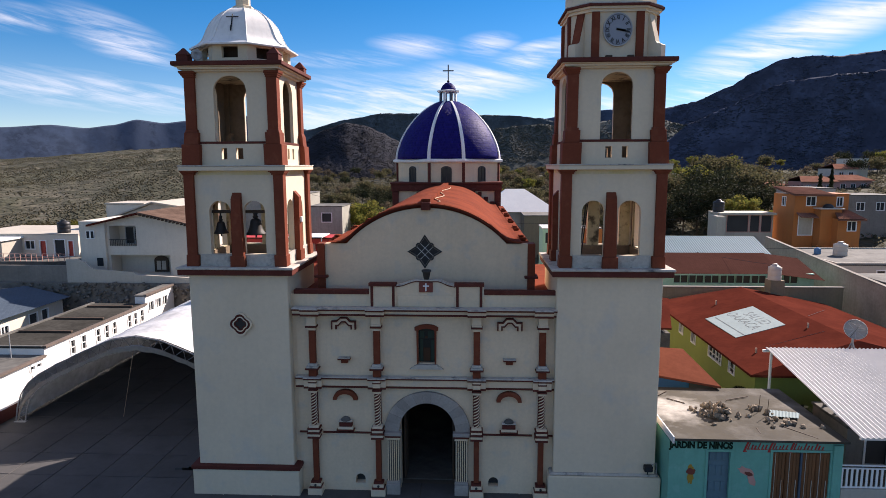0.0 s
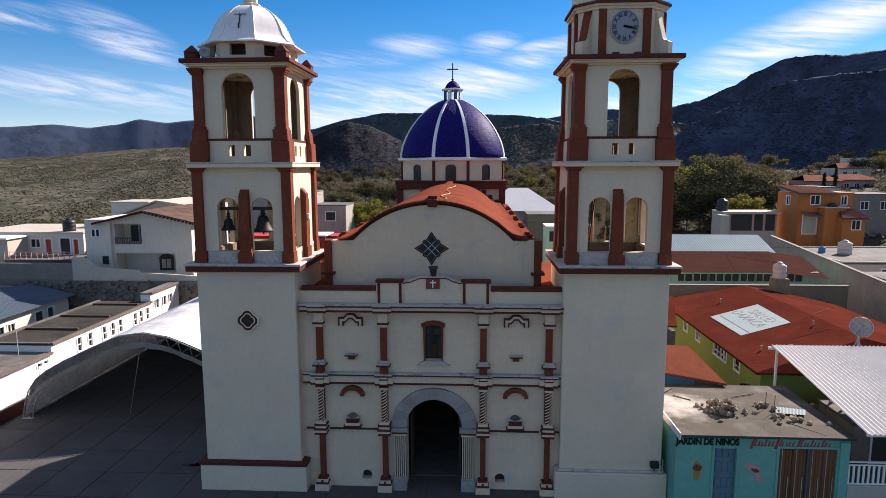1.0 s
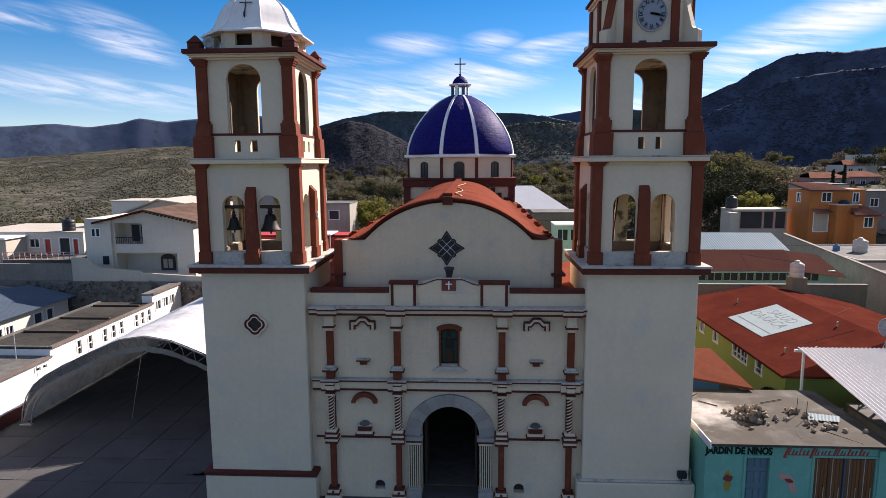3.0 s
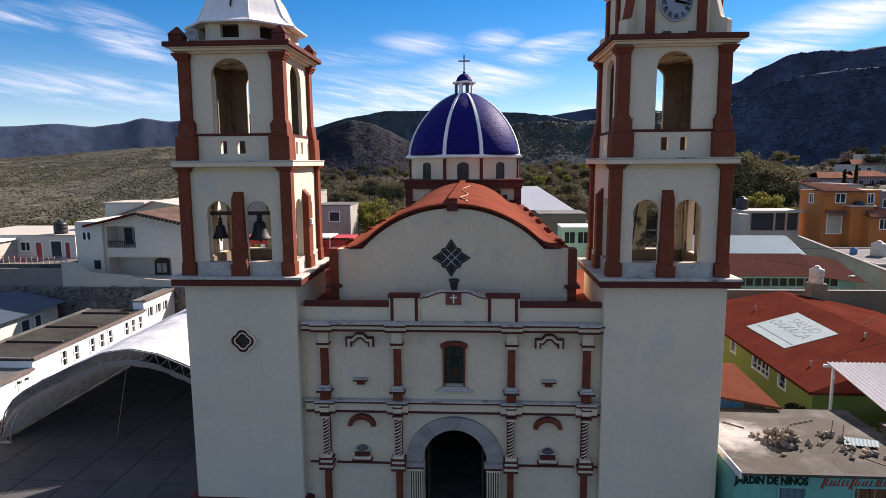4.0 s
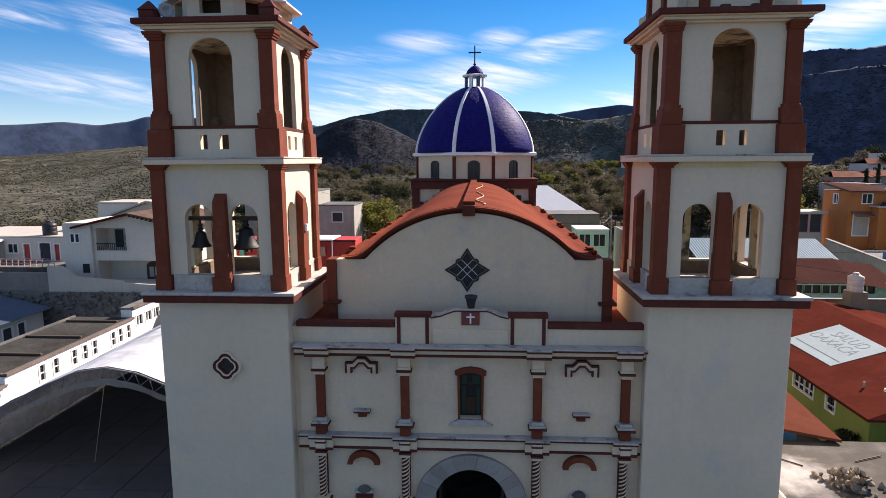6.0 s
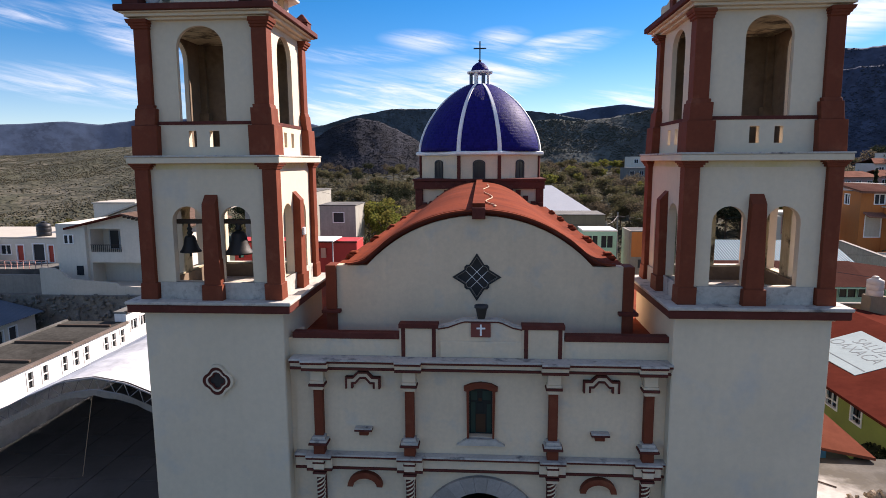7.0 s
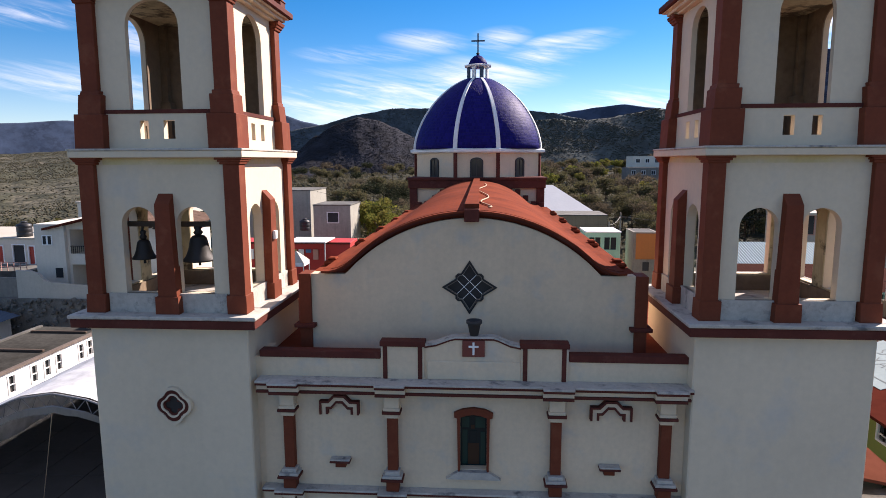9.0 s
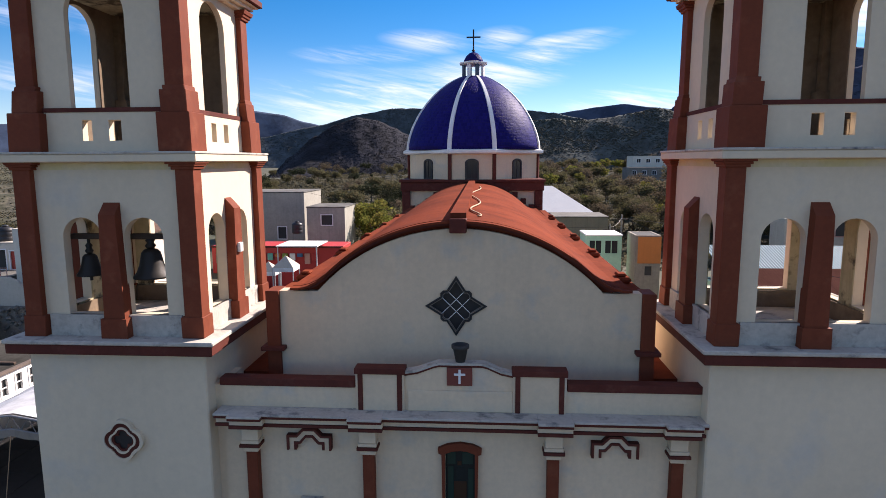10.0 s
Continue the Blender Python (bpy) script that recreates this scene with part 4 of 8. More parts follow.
part("cap", lathe([(0.66, LZ + 1.08), (0.62, LZ + 1.25), (0.5, LZ + 1.48), (0.28, LZ + 1.68), (0.08, LZ + 1.76), (0.05, LZ + 1.82)], 20, (*DOME, 0)), M["tile_blue"], lan, "", True)
part("cross", box(DOME[0] - 0.045, DOME[0] + 0.045, DOME[1] - 0.045, DOME[1] + 0.045, LZ + 1.78, LZ + 3.2, 0.01), M["iron"], lan, "black iron cross")
part("cross_arm", box(DOME[0] - 0.46, DOME[0] + 0.46, DOME[1] - 0.04, DOME[1] + 0.04, LZ + 2.66, LZ + 2.75, 0.01), M["iron"], lan)
part("cross_ring", lathe([(0.08, LZ + 1.8), (0.13, LZ + 1.86), (0.08, LZ + 1.92)], 10, (*DOME, 0)), M["iron"], lan)


# ---- bell towers ----
TY = 1.5                                     # depth of the towers' axis


def tower(cx, sx, is_left):
    zb = 9.02
    SH = 1.95 if is_left else 1.98           # half breadth of the shaft
    tw = part("bell_tower", box(sx - SH, sx + SH, TY - 2.0, TY + 2.0, 1.1, zb, 0.03), M["stucco2"], church,
              "white bell tower with red pilasters and a white cap dome" if is_left else "white bell tower with red pilasters and a clock stage")
    P = lambda name, bm, mat, label="": part(name, bm, M[mat], tw, label)
    sq = lambda h, z0, z1, bev=0.012: box(cx - h, cx + h, TY - h, TY + h, z0, z1, bev)
    foot = lambda h, z0, z1, bev=0.012: box(sx - h, sx + h, TY - h, TY + h, z0, z1, bev)
    P("plinth", foot(2.18, -0.1, 1.06, 0.03), "stucco2")
    if is_left:
        P("plinth_band", foot(2.22, 1.06, 1.23, 0.02), "dkred", "dark red plinth band")
    else:
        P("plinth_band", foot(2.12, 1.05, 1.16, 0.05), "ledge", "weathered plinth slope")
    P("moulding", foot(2.04, zb - 0.07, zb), "stucco2")
    P("base_cornice", sq(2.25, zb, zb + 0.22, 0.02), "dkred", "dark red base cornice")
    P("base_ledge", sq(2.29, zb + 0.22, zb + 0.31, 0.02), "ledge", "white ledge with dark mould")

    def face(k):
        """Maps (u along the wall, height, distance from the axis) on side k."""
        c, s = ((1, 0), (0, 1), (-1, 0), (0, -1))[k]
        return lambda u, v, d: (cx + u * c + d * s, TY + u * s - d * c, v)

    # first tier
    z0, z1 = zb + 0.31, 13.03
    h = lambda z: 1.80
    ax = 0.05 if is_left else -0.05          # the arches lean to the church's axis
    arch_c, arch_h = (-0.07, 0.64) if is_left else (0.05, 0.585)
    vents = ((-0.47, -0.26), (0.10, 0.37)) if is_left else ((-0.33, -0.09), (0.28, 0.49))
    for k in range(4):
        F = face(k)
        a_ = (ax, 0.0, -ax, 0.0)[k]
        G = lambda u, v, w, F=F: F(u, v, h(v) - w)
        fine = 0.0 if k % 2 == 0 else -0.22
        out = [(-1.8 - fine, z0), (1.8 + fine, z0), (1.8 + fine, z1), (-1.8 - fine, z1)]
        P("tier_wall", prism([out, arch_loop(a_ - 0.67, 0.425, z0 + 0.46, 11.87), arch_loop(a_ + 0.67, 0.425, z0 + 0.46, 11.87)], 0, 0.22, G), "stucco2")
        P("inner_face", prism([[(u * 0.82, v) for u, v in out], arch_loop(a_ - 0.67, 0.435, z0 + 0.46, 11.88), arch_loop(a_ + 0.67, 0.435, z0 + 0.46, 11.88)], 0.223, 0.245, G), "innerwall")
        Q = lambda u, v, w, F=F, a_=a_: F(a_ * 1.6 + u * (1 - 0.26 * (v - z0) / 2.9), v - (0.30 if v > 12 and w > 0 else 0.0), h(v) + w)
        P("middle_pilaster", prism([[(-0.24, z0), (0.24, z0), (0.24, 12.24), (-0.24, 12.24)]], -0.05, 0.22, Q), "red")
        P("pilaster_foot", prism([[(-0.29, z0), (0.29, z0), (0.29, z0 + 0.42), (-0.29, z0 + 0.42)]], -0.05, 0.27, Q), "red")
        P("sill", prism([rect_loop(-1.46, 1.46, z0, z0 + 0.46)], -0.02, 0.09, lambda u, v, w, F=F: F(u, v, h(v) + w - 0.03)), "ledge")
        # brown panel stands in for shade on the wall below the sills
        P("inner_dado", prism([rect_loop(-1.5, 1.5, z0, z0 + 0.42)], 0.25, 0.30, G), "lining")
    for i, (e, f) in enumerate(((-1, -1), (1, -1), (1, 1), (-1, 1))):
        def corner(za, zc, ha, hc, w, name="pilaster"):
            bm = bmesh.new()
            vs = []
            for z, hh in ((za, ha), (zc, hc)):
                for a, b in ((hh - w, hh - w), (hh, hh - w), (hh, hh), (hh - w, hh)):
                    vs.append(bm.verts.new((cx + e * a, TY + f * b, z)))
            for q in ((0, 1, 2, 3), (7, 6, 5, 4), (0, 1, 5, 4), (1, 2, 6, 5), (2, 3, 7, 6), (3, 0, 4, 7)):
                bm.faces.new([vs[j] for j in q])
            bmesh.ops.bevel(bm, geom=bm.edges[:], offset=0.012, segments=1, affect="EDGES")
            P(name, bm, "red")
        corner(z0, z0 + 0.45, 1.985, 1.97, 0.48, "pilaster_foot")
        corner(z0 + 0.43, 12.90, 1.945, 1.935, 0.38)
        corner(12.86, 12.925, 1.965, 1.98, 0.48, "capital")
        corner(12.92, 12.975, 2.00, 2.015, 0.55, "capital")
        corner(12.97, 13.03, 2.03, 2.05, 0.64, "capital")
        # second tier
        corner(13.22, 14.02, 1.95, 1.93, 0.70, "pilaster_foot")
        corner(14.02, 14.47, 1.87, 1.84, 0.56, "pilaster_foot")
        corner(14.46, 14.56, 1.82, 1.80, 0.47, "pilaster_foot")
        corner(14.54, 16.58, 1.785, 1.775, 0.40)
        corner(16.54, 16.63, 1.81, 1.83, 0.46, "capital")
        corner(16.62, 16.71, 1.85, 1.87, 0.51, "capital")
        corner(16.70, 16.82, 1.89, 1.92, 0.57, "capital")
        for a, b, za, zc in ((1.22, 1.53, 13.23, 14.58), (1.32, 1.53, 14.58, 16.70)):
            P("inner_corner", box(min(cx + e * a, cx + e * b), max(cx + e * a, cx + e * b), min(TY + f * a, TY + f * b), max(TY + f * a, TY + f * b), za, zc), "lining")
    for k in range(4):
        F = face(k)
        # yellow strip paints the light bounced up under the slab
        P("frieze", prism([rect_loop(-1.4, 1.4, 12.86, 13.01)], 0.0, 0.006, lambda u, v, w, F=F: F(u, v, h(v) + w)), "frieze", "yellowed strip under the slab")
    P("tier_slab", sq(2.07, 13.02, 13.18, 0.015), "stucco2")
    P("tier_slab_edge", sq(2.09, 13.18, 13.23, 0.01), "ledge")
    g = lambda z: 1.67 - 0.02 * (z - 13.22) / 3.6
    for k in range(4):
        F = face(k)
        G = lambda u, v, w, F=F: F(u * g(v) / 1.67, v, g(v) - w)
        c_ = arch_c if k == 0 else -arch_c if k == 2 else 0.0
        vs_ = vents if k == 0 else ((-0.45, -0.20), (0.20, 0.45))
        fine = 0.0 if k % 2 == 0 else -0.14
        out = [(-1.66 - fine, 13.22), (1.66 + fine, 13.22), (1.66 + fine, 16.85), (-1.66 - fine, 16.85)]
        P("tier_wall", prism([out, arch_loop(c_, arch_h, 14.12, 16.64), *[rect_loop(*v_, 13.46, 13.88) for v_ in vs_]], 0, 0.13, G), "stucco2")
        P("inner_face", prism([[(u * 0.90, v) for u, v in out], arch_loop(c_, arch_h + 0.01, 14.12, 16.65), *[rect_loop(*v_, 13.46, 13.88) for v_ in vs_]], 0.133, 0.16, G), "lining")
        P("balcony_band", prism([rect_loop(-1.3, 1.3, 14.04, 14.13)], -0.1, 0.06, lambda u, v, w, F=F: F(u, v, g(v) + w)), "dkred")
        P("balcony_panel", prism([rect_loop(-1.28, 1.28, 13.22, 14.04), *[rect_loop(*v_, 13.46, 13.88) for v_ in vs_]], 0.002, 0.045, (lambda u, v, w, F=F: F(u, v, g(v) + w))), "stucco2")
    P("tier_ceiling", sq(1.45, 16.70, 16.74), "innerwall")
    P("tier_ceiling", sq(1.45, 12.88, 12.92), "innerwall")
    P("cove", sq(1.80, 16.80, 16.88), "stucco2")
    P("cove", sq(1.92, 16.88, 16.98), "stucco2")
    P("cove", sq(2.02, 16.98, 17.02), "stucco2")
    P("top_cornice", sq(2.10, 17.02, 17.18, 0.02), "dkred", "dark red top cornice")
    return tw


LX, RX = -7.26, 7.13
tl = tower(LX, -7.225, True)
tr = tower(RX, 7.07, False)

# quatrefoil vent on the left shaft
QX = LX + 0.06
q4, q4i = [], []
for i in range(64):
    a = 2 * math.pi * i / 64
    d = (a + math.pi / 4) % (math.pi / 2) - math.pi / 4
    petal = lambda c, r: c * math.cos(d) + math.sqrt(max(0.0, r * r - (c * math.sin(d)) ** 2))
    r = max(petal(0.205, 0.24), 0.265 / math.cos(d))
    q4.append((QX + r * math.cos(a), 7.06 + r * math.sin(a)))
    ri = petal(0.115, 0.095)
    q4i.append((QX + ri * math.cos(a), 7.06 + ri * math.sin(a)))
def q_ring(outer, inner, out, mat, label=""):
    grow = lambda k: [(QX + (u - QX) * k, 7.06 + (v - 7.06) * k) for u, v in q4]
    loops = [grow(outer), grow(inner) if inner else q4i]
    return part("quatrefoil_ring", prism(loops, TY - 2.0 - out, TY - 1.98, flat_y), M[mat], tl, label)


q_ring(1.06, 0.90, 0.10, "stucco2", "dark red and white quatrefoil vent")
q_ring(0.90, 0.68, 0.07, "dkred")
q_ring(0.68, 0.58, 0.09, "stucco2")
q_ring(0.58, 0.0, 0.05, "dkred")
# black plate painted as the shade inside the vent
part("quatrefoil_hole", prism([q4i], TY - 2.012, TY - 1.98, flat_y), M["black"], tl)

# left cap: finials, octagonal drum with openings, flared dome, lantern
for e, f in ((-1, -1), (1, -1), (1, 1), (-1, 1)):
    fx, fy = LX + e * 1.72, TY + f * 1.72
    fin = part("finial", box(fx - 0.22, fx + 0.22, fy - 0.22, fy + 0.22, 17.18, 17.42, 0.02), M["dkred"], tl)
    part("finial_tip", box(fx - 0.25, fx + 0.25, fy - 0.25, fy + 0.25, 17.42, 17.70, 0.012, top=0.12), M["dkred"], tl)
O = math.pi / 2
T16 = math.pi / 8 - O
R8 = 1.76
for k in range(8):
    a = k * math.pi / 4
    ap = R8 * math.cos(math.pi / 8)
    hw = R8 * math.sin(math.pi / 8)
    mt = Matrix.Translation((LX, TY, 0)) @ Matrix.Rotation(a, 4, "Z")
    bm = prism([rect_loop(-hw, hw, 17.18, 17.92), rect_loop(-0.31, 0.31, 17.36, 17.78)], ap - 0.2, ap, lambda u, v, w: (w, u, v))
    bm.transform(mt)
    part("cap_drum", bm, M["stucco2"], tl)
part("drum_core", lathe([(1.15, 17.18), (1.15, 17.92)], 8, (LX, TY, 0), turn=T16), M["beam"], tl)


def curve_through(knots, n):
    """Points on a smooth curve through (radius, height) knots."""
    out = []
    for i in range(len(knots) - 1):
        p0, p1, p2, p3 = (Vector(knots[min(max(i + d, 0), len(knots) - 1)]) for d in (-1, 0, 1, 2))
        for k in range(n):
            t = k / n
            q = 0.5 * (2 * p1 + (p2 - p0) * t + (2 * p0 - 5 * p1 + 4 * p2 - p3) * t * t + (3 * p1 - p0 - 3 * p2 + p3) * t ** 3)
            out.append((q.x, q.y))
    return out + [tuple(knots[-1])]


part("cap_eave", lathe([(1.7, 17.84), (2.08, 17.80), (2.10, 17.85), (1.98, 17.92), (1.6, 18.02)], 8, (LX, TY, 0), turn=T16), M["rib"], tl)
CAP = curve_through([(2.0, 17.90), (1.80, 17.99), (1.62, 18.16), (1.51, 18.36), (1.40, 18.60), (1.24, 18.86), (1.00, 19.10), (0.68, 19.30), (0.30, 19.41)], 5)
part("cap_dome", lathe(CAP, 8, (LX, TY, 0), turn=T16), M["capwhite"], tl, "white painted eight-sided cap dome")
for k in range(8):
    a = T16 + k * math.pi / 4
    part("cap_rib", tube([(LX + (r + 0.005) * math.cos(a), TY + (r + 0.005) * math.sin(a), z) for r, z in CAP[::3]], 0.022, 5), M["capwhite"], tl)
part("cap_lantern", lathe([(0.40, 19.38), (0.40, 19.48), (0.28, 19.52), (0.28, 20.1), (0.36, 20.14), (0.36, 20.22), (0.05, 20.5)], 8, (LX, TY, 0), turn=T16), M["stucco2"], tl)
part("wall_cross", tube([(LX, TY - 1.43, 18.36), (LX, TY - 1.16, 18.98)], 0.022, 5), M["iron"], tl)
part("wall_cross", tube([(LX - 0.24, TY - 1.20, 18.88), (LX + 0.24, TY - 1.20, 18.88)], 0.018, 5), M["iron"], tl)
part("wall_cross", lathe([(0.0, 18.34), (0.035, 18.40), (0.03, 18.5), (0.0, 18.56)], 6, (LX, TY - 1.42, 0)), M["iron"], tl)
horn = thing("loudspeaker", "dark horn loudspeaker beside the cap drum", "loudspeaker", (LX - 1.42, TY - 1.5, 17.06))
hb = lathe([(0.04, 0.0), (0.06, 0.14), (0.12, 0.24), (0.21, 0.30), (0.21, 0.32), (0.10, 0.26), (0.03, 0.2)], 16)
hb.transform(Matrix.Translation((0, 0.18, 0.34)) @ Matrix.Rotation(radians(98), 4, "X") @ Matrix.Rotation(radians(25), 4, "Y"))
sub("horn", hb, M["steel"], horn, "", True)
sub("bracket", box(-0.03, 0.03, -0.03, 0.03, 0.0, 0.34), M["iron"], horn)

# right clock stage: chamfered square, scroll buttresses, clock
ca, cb = 1.58, 0.94
octo = [(-cb, -ca), (cb, -ca), (ca, -cb), (ca, cb), (cb, ca), (-cb, ca), (-ca, cb), (-ca, -cb)]
stage = part("clock_stage", prism([[(RX + u, TY + v) for u, v in octo]], 17.18, 18.72, lambda u, v, w: (u, v, w)), M["stucco2"], tr, "white chamfered clock stage")
for s, z0, z1, mt in ((1.05, 18.66, 18.76, "stucco2"), (1.10, 18.76, 18.84, "stucco2"), (1.15, 18.84, 18.92, "dkred"), (1.12, 18.92, 18.97, "ledge"), (0.98, 18.97, 20.4, "stucco2"), (1.04, 20.4, 20.5, "ledge")):
    part("stage_cornice", prism([[(RX + u * s, TY + v * s) for u, v in octo]], z0, z1, lambda u, v, w: (u, v, w)), M[mt], tr)
part("stage_roof", prism([[(RX + u, TY + v) for u, v in octo]], 20.5, 21.6, lambda u, v, w: (RX + (u - RX) * (1 - 0.8 * (w - 20.5) / 1.1), TY + (v - TY) * (1 - 0.8 * (w - 20.5) / 1.1), w)), M["metalw"], tr)
for k in range(4):
    c, s = ((1, 0), (0, 1), (-1, 0), (0, -1))[k]
    for e in (-1, 1):
        u, d = e * 0.80, 1.62
        px, py = RX + u * c + d * s, TY + u * s - d * c
        bm = box(-0.14, 0.14, -0.07, 0.07, 17.18, 18.66, 0.01)
        bm.transform(Matrix.Translation((px, py, 0)) @ Matrix.Rotation(radians(90 * k), 4, "Z"))
        part("stage_pilaster", bm, M["red"], tr)
    a = radians(45 + 90 * k)
    sc = [(0.92, 17.18), (0.92, 17.60), (0.86, 17.64), (0.70, 17.66), (0.62, 17.74), (0.36, 18.40), (0.24, 18.70), (0.0, 18.70), (0.0, 17.18)]
    bm = prism([sc], -0.15, 0.15, lambda u, v, w: (1.60 + u * 0.8, w, v))
    bm.transform(Matrix.Translation((RX, TY, 0)) @ Matrix.Rotation(a, 4, "Z"))
    part("scroll_buttress", bm, M["stucco2"], tr)
    if k == 2:
        bm = prism([[(0.20, 18.68), (0.32, 18.40), (0.60, 17.72), (0.70, 17.68), (0.62, 17.80), (0.38, 18.44), (0.26, 18.72)]], -0.155, 0.155, lambda u, v, w: (1.60 + u * 0.8, w, v))
        bm.transform(Matrix.Translation((RX, TY, 0)) @ Matrix.Rotation(a, 4, "Z"))
        part("scroll_band", bm, M["red"], tr)
for u in (-0.36, 0.42):
    tagged(new("loose_brick", mesh_of("loose_brick", box(RX + u - 0.12, RX + u + 0.12, TY - 2.0, TY - 1.86, 17.04, 17.11, 0.01), M["beam"])), "dark loose brick on the tower cornice", "brick", "cornice bricks")

CZ, CY = 18.10, TY - ca - 0.02
CXc = RX + 0.0


def disc(r, y0, y1, segs=40, inner=0.0):
    ring = [(CXc + r * math.cos(2 * math.pi * i / segs), CZ + r * math.sin(2 * math.pi * i / segs)) for i in range(segs)]
    loops = [ring]
    if inner:
        loops.append([(CXc + inner * math.cos(2 * math.pi * i / segs), CZ + inner * math.sin(2 * math.pi * i / segs)) for i in range(segs)])
    return prism(loops, y0, y1, flat_y)


clock = part("clock", disc(0.50, CY - 0.05, CY + 0.02), M["dial"], tr, "round grey-blue clock with roman numerals at a quarter past three")
part("clock_rim", disc(0.525, CY - 0.07, CY + 0.01, inner=0.497), M["steel"], tr)
part("minute_ring", disc(0.475, CY - 0.054, CY - 0.04, inner=0.465), M["dark"], tr)
ROMAN = ("XII", "I", "II", "III", "IIII", "V", "VI", "VII", "VIII", "IX", "X", "XI")


def lettering(name, text, size, m, mat, parent, label="", extrude=0.004, squash=1.0, bold=0.0):
    """Raised letters in the built-in font, as a mesh."""
    cu = bpy.data.curves.new(name, "FONT")
    cu.body, cu.size, cu.extrude, cu.offset = text, size, extrude, bold
    cu.align_x, cu.align_y = "CENTER", "CENTER"
    tmp = new("tmp_text", cu)
    bpy.context.view_layer.update()
    me = bpy.data.meshes.new_from_object(tmp.evaluated_get(bpy.context.evaluated_depsgraph_get()))
    bpy.data.objects.remove(tmp)
    me.transform(m @ Matrix.Diagonal((squash, 1, 1, 1)))
    me.materials.clear()
    me.materials.append(mat)
    me.name = name
    ob = new(name, me)
    ob.parent = parent
    return tagged(ob, label=label)


FRONT = Matrix.Rotation(radians(90), 4, "X")
for i, s in enumerate(ROMAN):
    a = -2 * math.pi * i / 12
    mt = Matrix.Translation((CXc + 0.372 * math.sin(-a), CY - 0.058, CZ + 0.372 * math.cos(a))) @ FRONT @ Matrix.Rotation(a, 4, "Z")
    lettering("numeral", s, 0.19, mt, M["black"], tr, squash=0.85 if len(s) < 3 else 0.52, bold=0.005)
for ln, deg, w in ((0.27, 98.5, 0.032), (0.43, 102, 0.026)):
    bm = box(-w, w, -0.006, 0.006, -0.06, ln)
    bm.transform(Matrix.Translation((CXc, CY - 0.08, CZ)) @ Matrix.Rotation(radians(deg), 4, "Y"))
    part("clock_pointer", bm, M["black"], tr)


def settle(tw, knots):
    """Moves the tower's upper mouldings by (height, shift) knots."""
    zs, ds = [k[0] for k in knots], [k[1] for k in knots]
    for ob in [o for o in scene.objects if o.parent == tw]:
        for v in ob.data.vertices:
            v.co.z += float(np.interp(v.co.z, zs, ds))


settle(tl, [(16.3, 0.0), (17.02, -0.11), (17.9, -0.11), (19.4, -0.03)])
settle(tr, [(16.3, 0.0), (17.02, -0.15), (17.2, -0.15), (18.6, 0.03), (21, 0.03)])


# bells on timber beams in the left tower
def bell(x, y, z_beam, r, hgt, drop):
    b = thing("bell", "dark bronze church bell hung from a timber beam", "bell", (x, y, z_beam - drop - hgt), "tower bells")
    sub("bell_body", lathe([(r, 0), (r * 0.98, hgt * 0.07), (r * 0.80, hgt * 0.2), (r * 0.64, hgt * 0.45), (r * 0.56, hgt * 0.7), (r * 0.50, hgt * 0.86), (r * 0.36, hgt * 0.96), (r * 0.1, hgt)], 24), M["bronze"], b, "", True)
    sub("crown", lathe([(r * 0.2, hgt), (r * 0.3, hgt + 0.06), (r * 0.18, hgt + 0.12), (r * 0.26, hgt + 0.18), (r * 0.1, hgt + 0.24)], 10), M["bronze"], b, "", True)
    sub("strap", tube([(0, 0, hgt + 0.2), (0, 0, hgt + drop + 0.02)], 0.035), M["iron"], b)
    sub("clapper", tube([(0, 0, -0.12), (0, 0, hgt * 0.5)], 0.035), M["iron"], b)
    return b


bell(LX - 0.80, TY - 1.35, 11.42, 0.29, 0.48, 0.38)
bell(LX + 0.60, TY - 1.35, 11.42, 0.39, 0.64, 0.26)
for x in (-0.68, 0.68):
    tagged(new("bell_beam", mesh_of("bell_beam", box(LX + x - 0.5, LX + x + 0.5, TY - 1.42, TY - 1.28, 11.36, 11.48, 0.01), M["beam"])), "dark timber beam set in the bell arch", "beam", "bell beams")

# floodlight on the right tower's plinth
fl = thing("floodlight", "small dark floodlight on a bracket at the tower plinth", "floodlight", (RX + 1.62, TY - 2.13, 1.12))
sub("lamp_box", box(-0.16, 0.16, -0.14, 0.10, 0.22, 0.46, 0.03), M["iron"], fl)
sub("lamp_glass", box(-0.13, 0.13, -0.155, -0.14, 0.25, 0.43, 0.01), M["glass"], fl)
sub("bracket", tube([(0, 0.1, 0.0), (0, 0.02, 0.12), (0, 0.0, 0.24)], 0.025, 6), M["iron"], fl)
sub("cable_pipe", tube([(0.12, 0.1, 0.4), (0.34, 0.12, 0.5), (0.42, 0.14, -0.9)], 0.02, 5), M["steel"], fl)

# ladder inside the right belfry
ladder = thing("ladder", "dark iron ladder leaning inside the belfry", "ladder", (RX - 0.95, TY - 0.4, 9.35))
for e in (-1, 1):
    sub("rail", tube([(0.0, e * 0.2, 0.0), (0.35, e * 0.2, 3.4)], 0.025, 6), M["iron"], ladder)
for k in range(11):
    sub("rung", tube([(0.03 + 0.031 * k, -0.2, 0.3 * k + 0.2), (0.03 + 0.031 * k, 0.2, 0.3 * k + 0.2)], 0.016, 5), M["iron"], ladder)
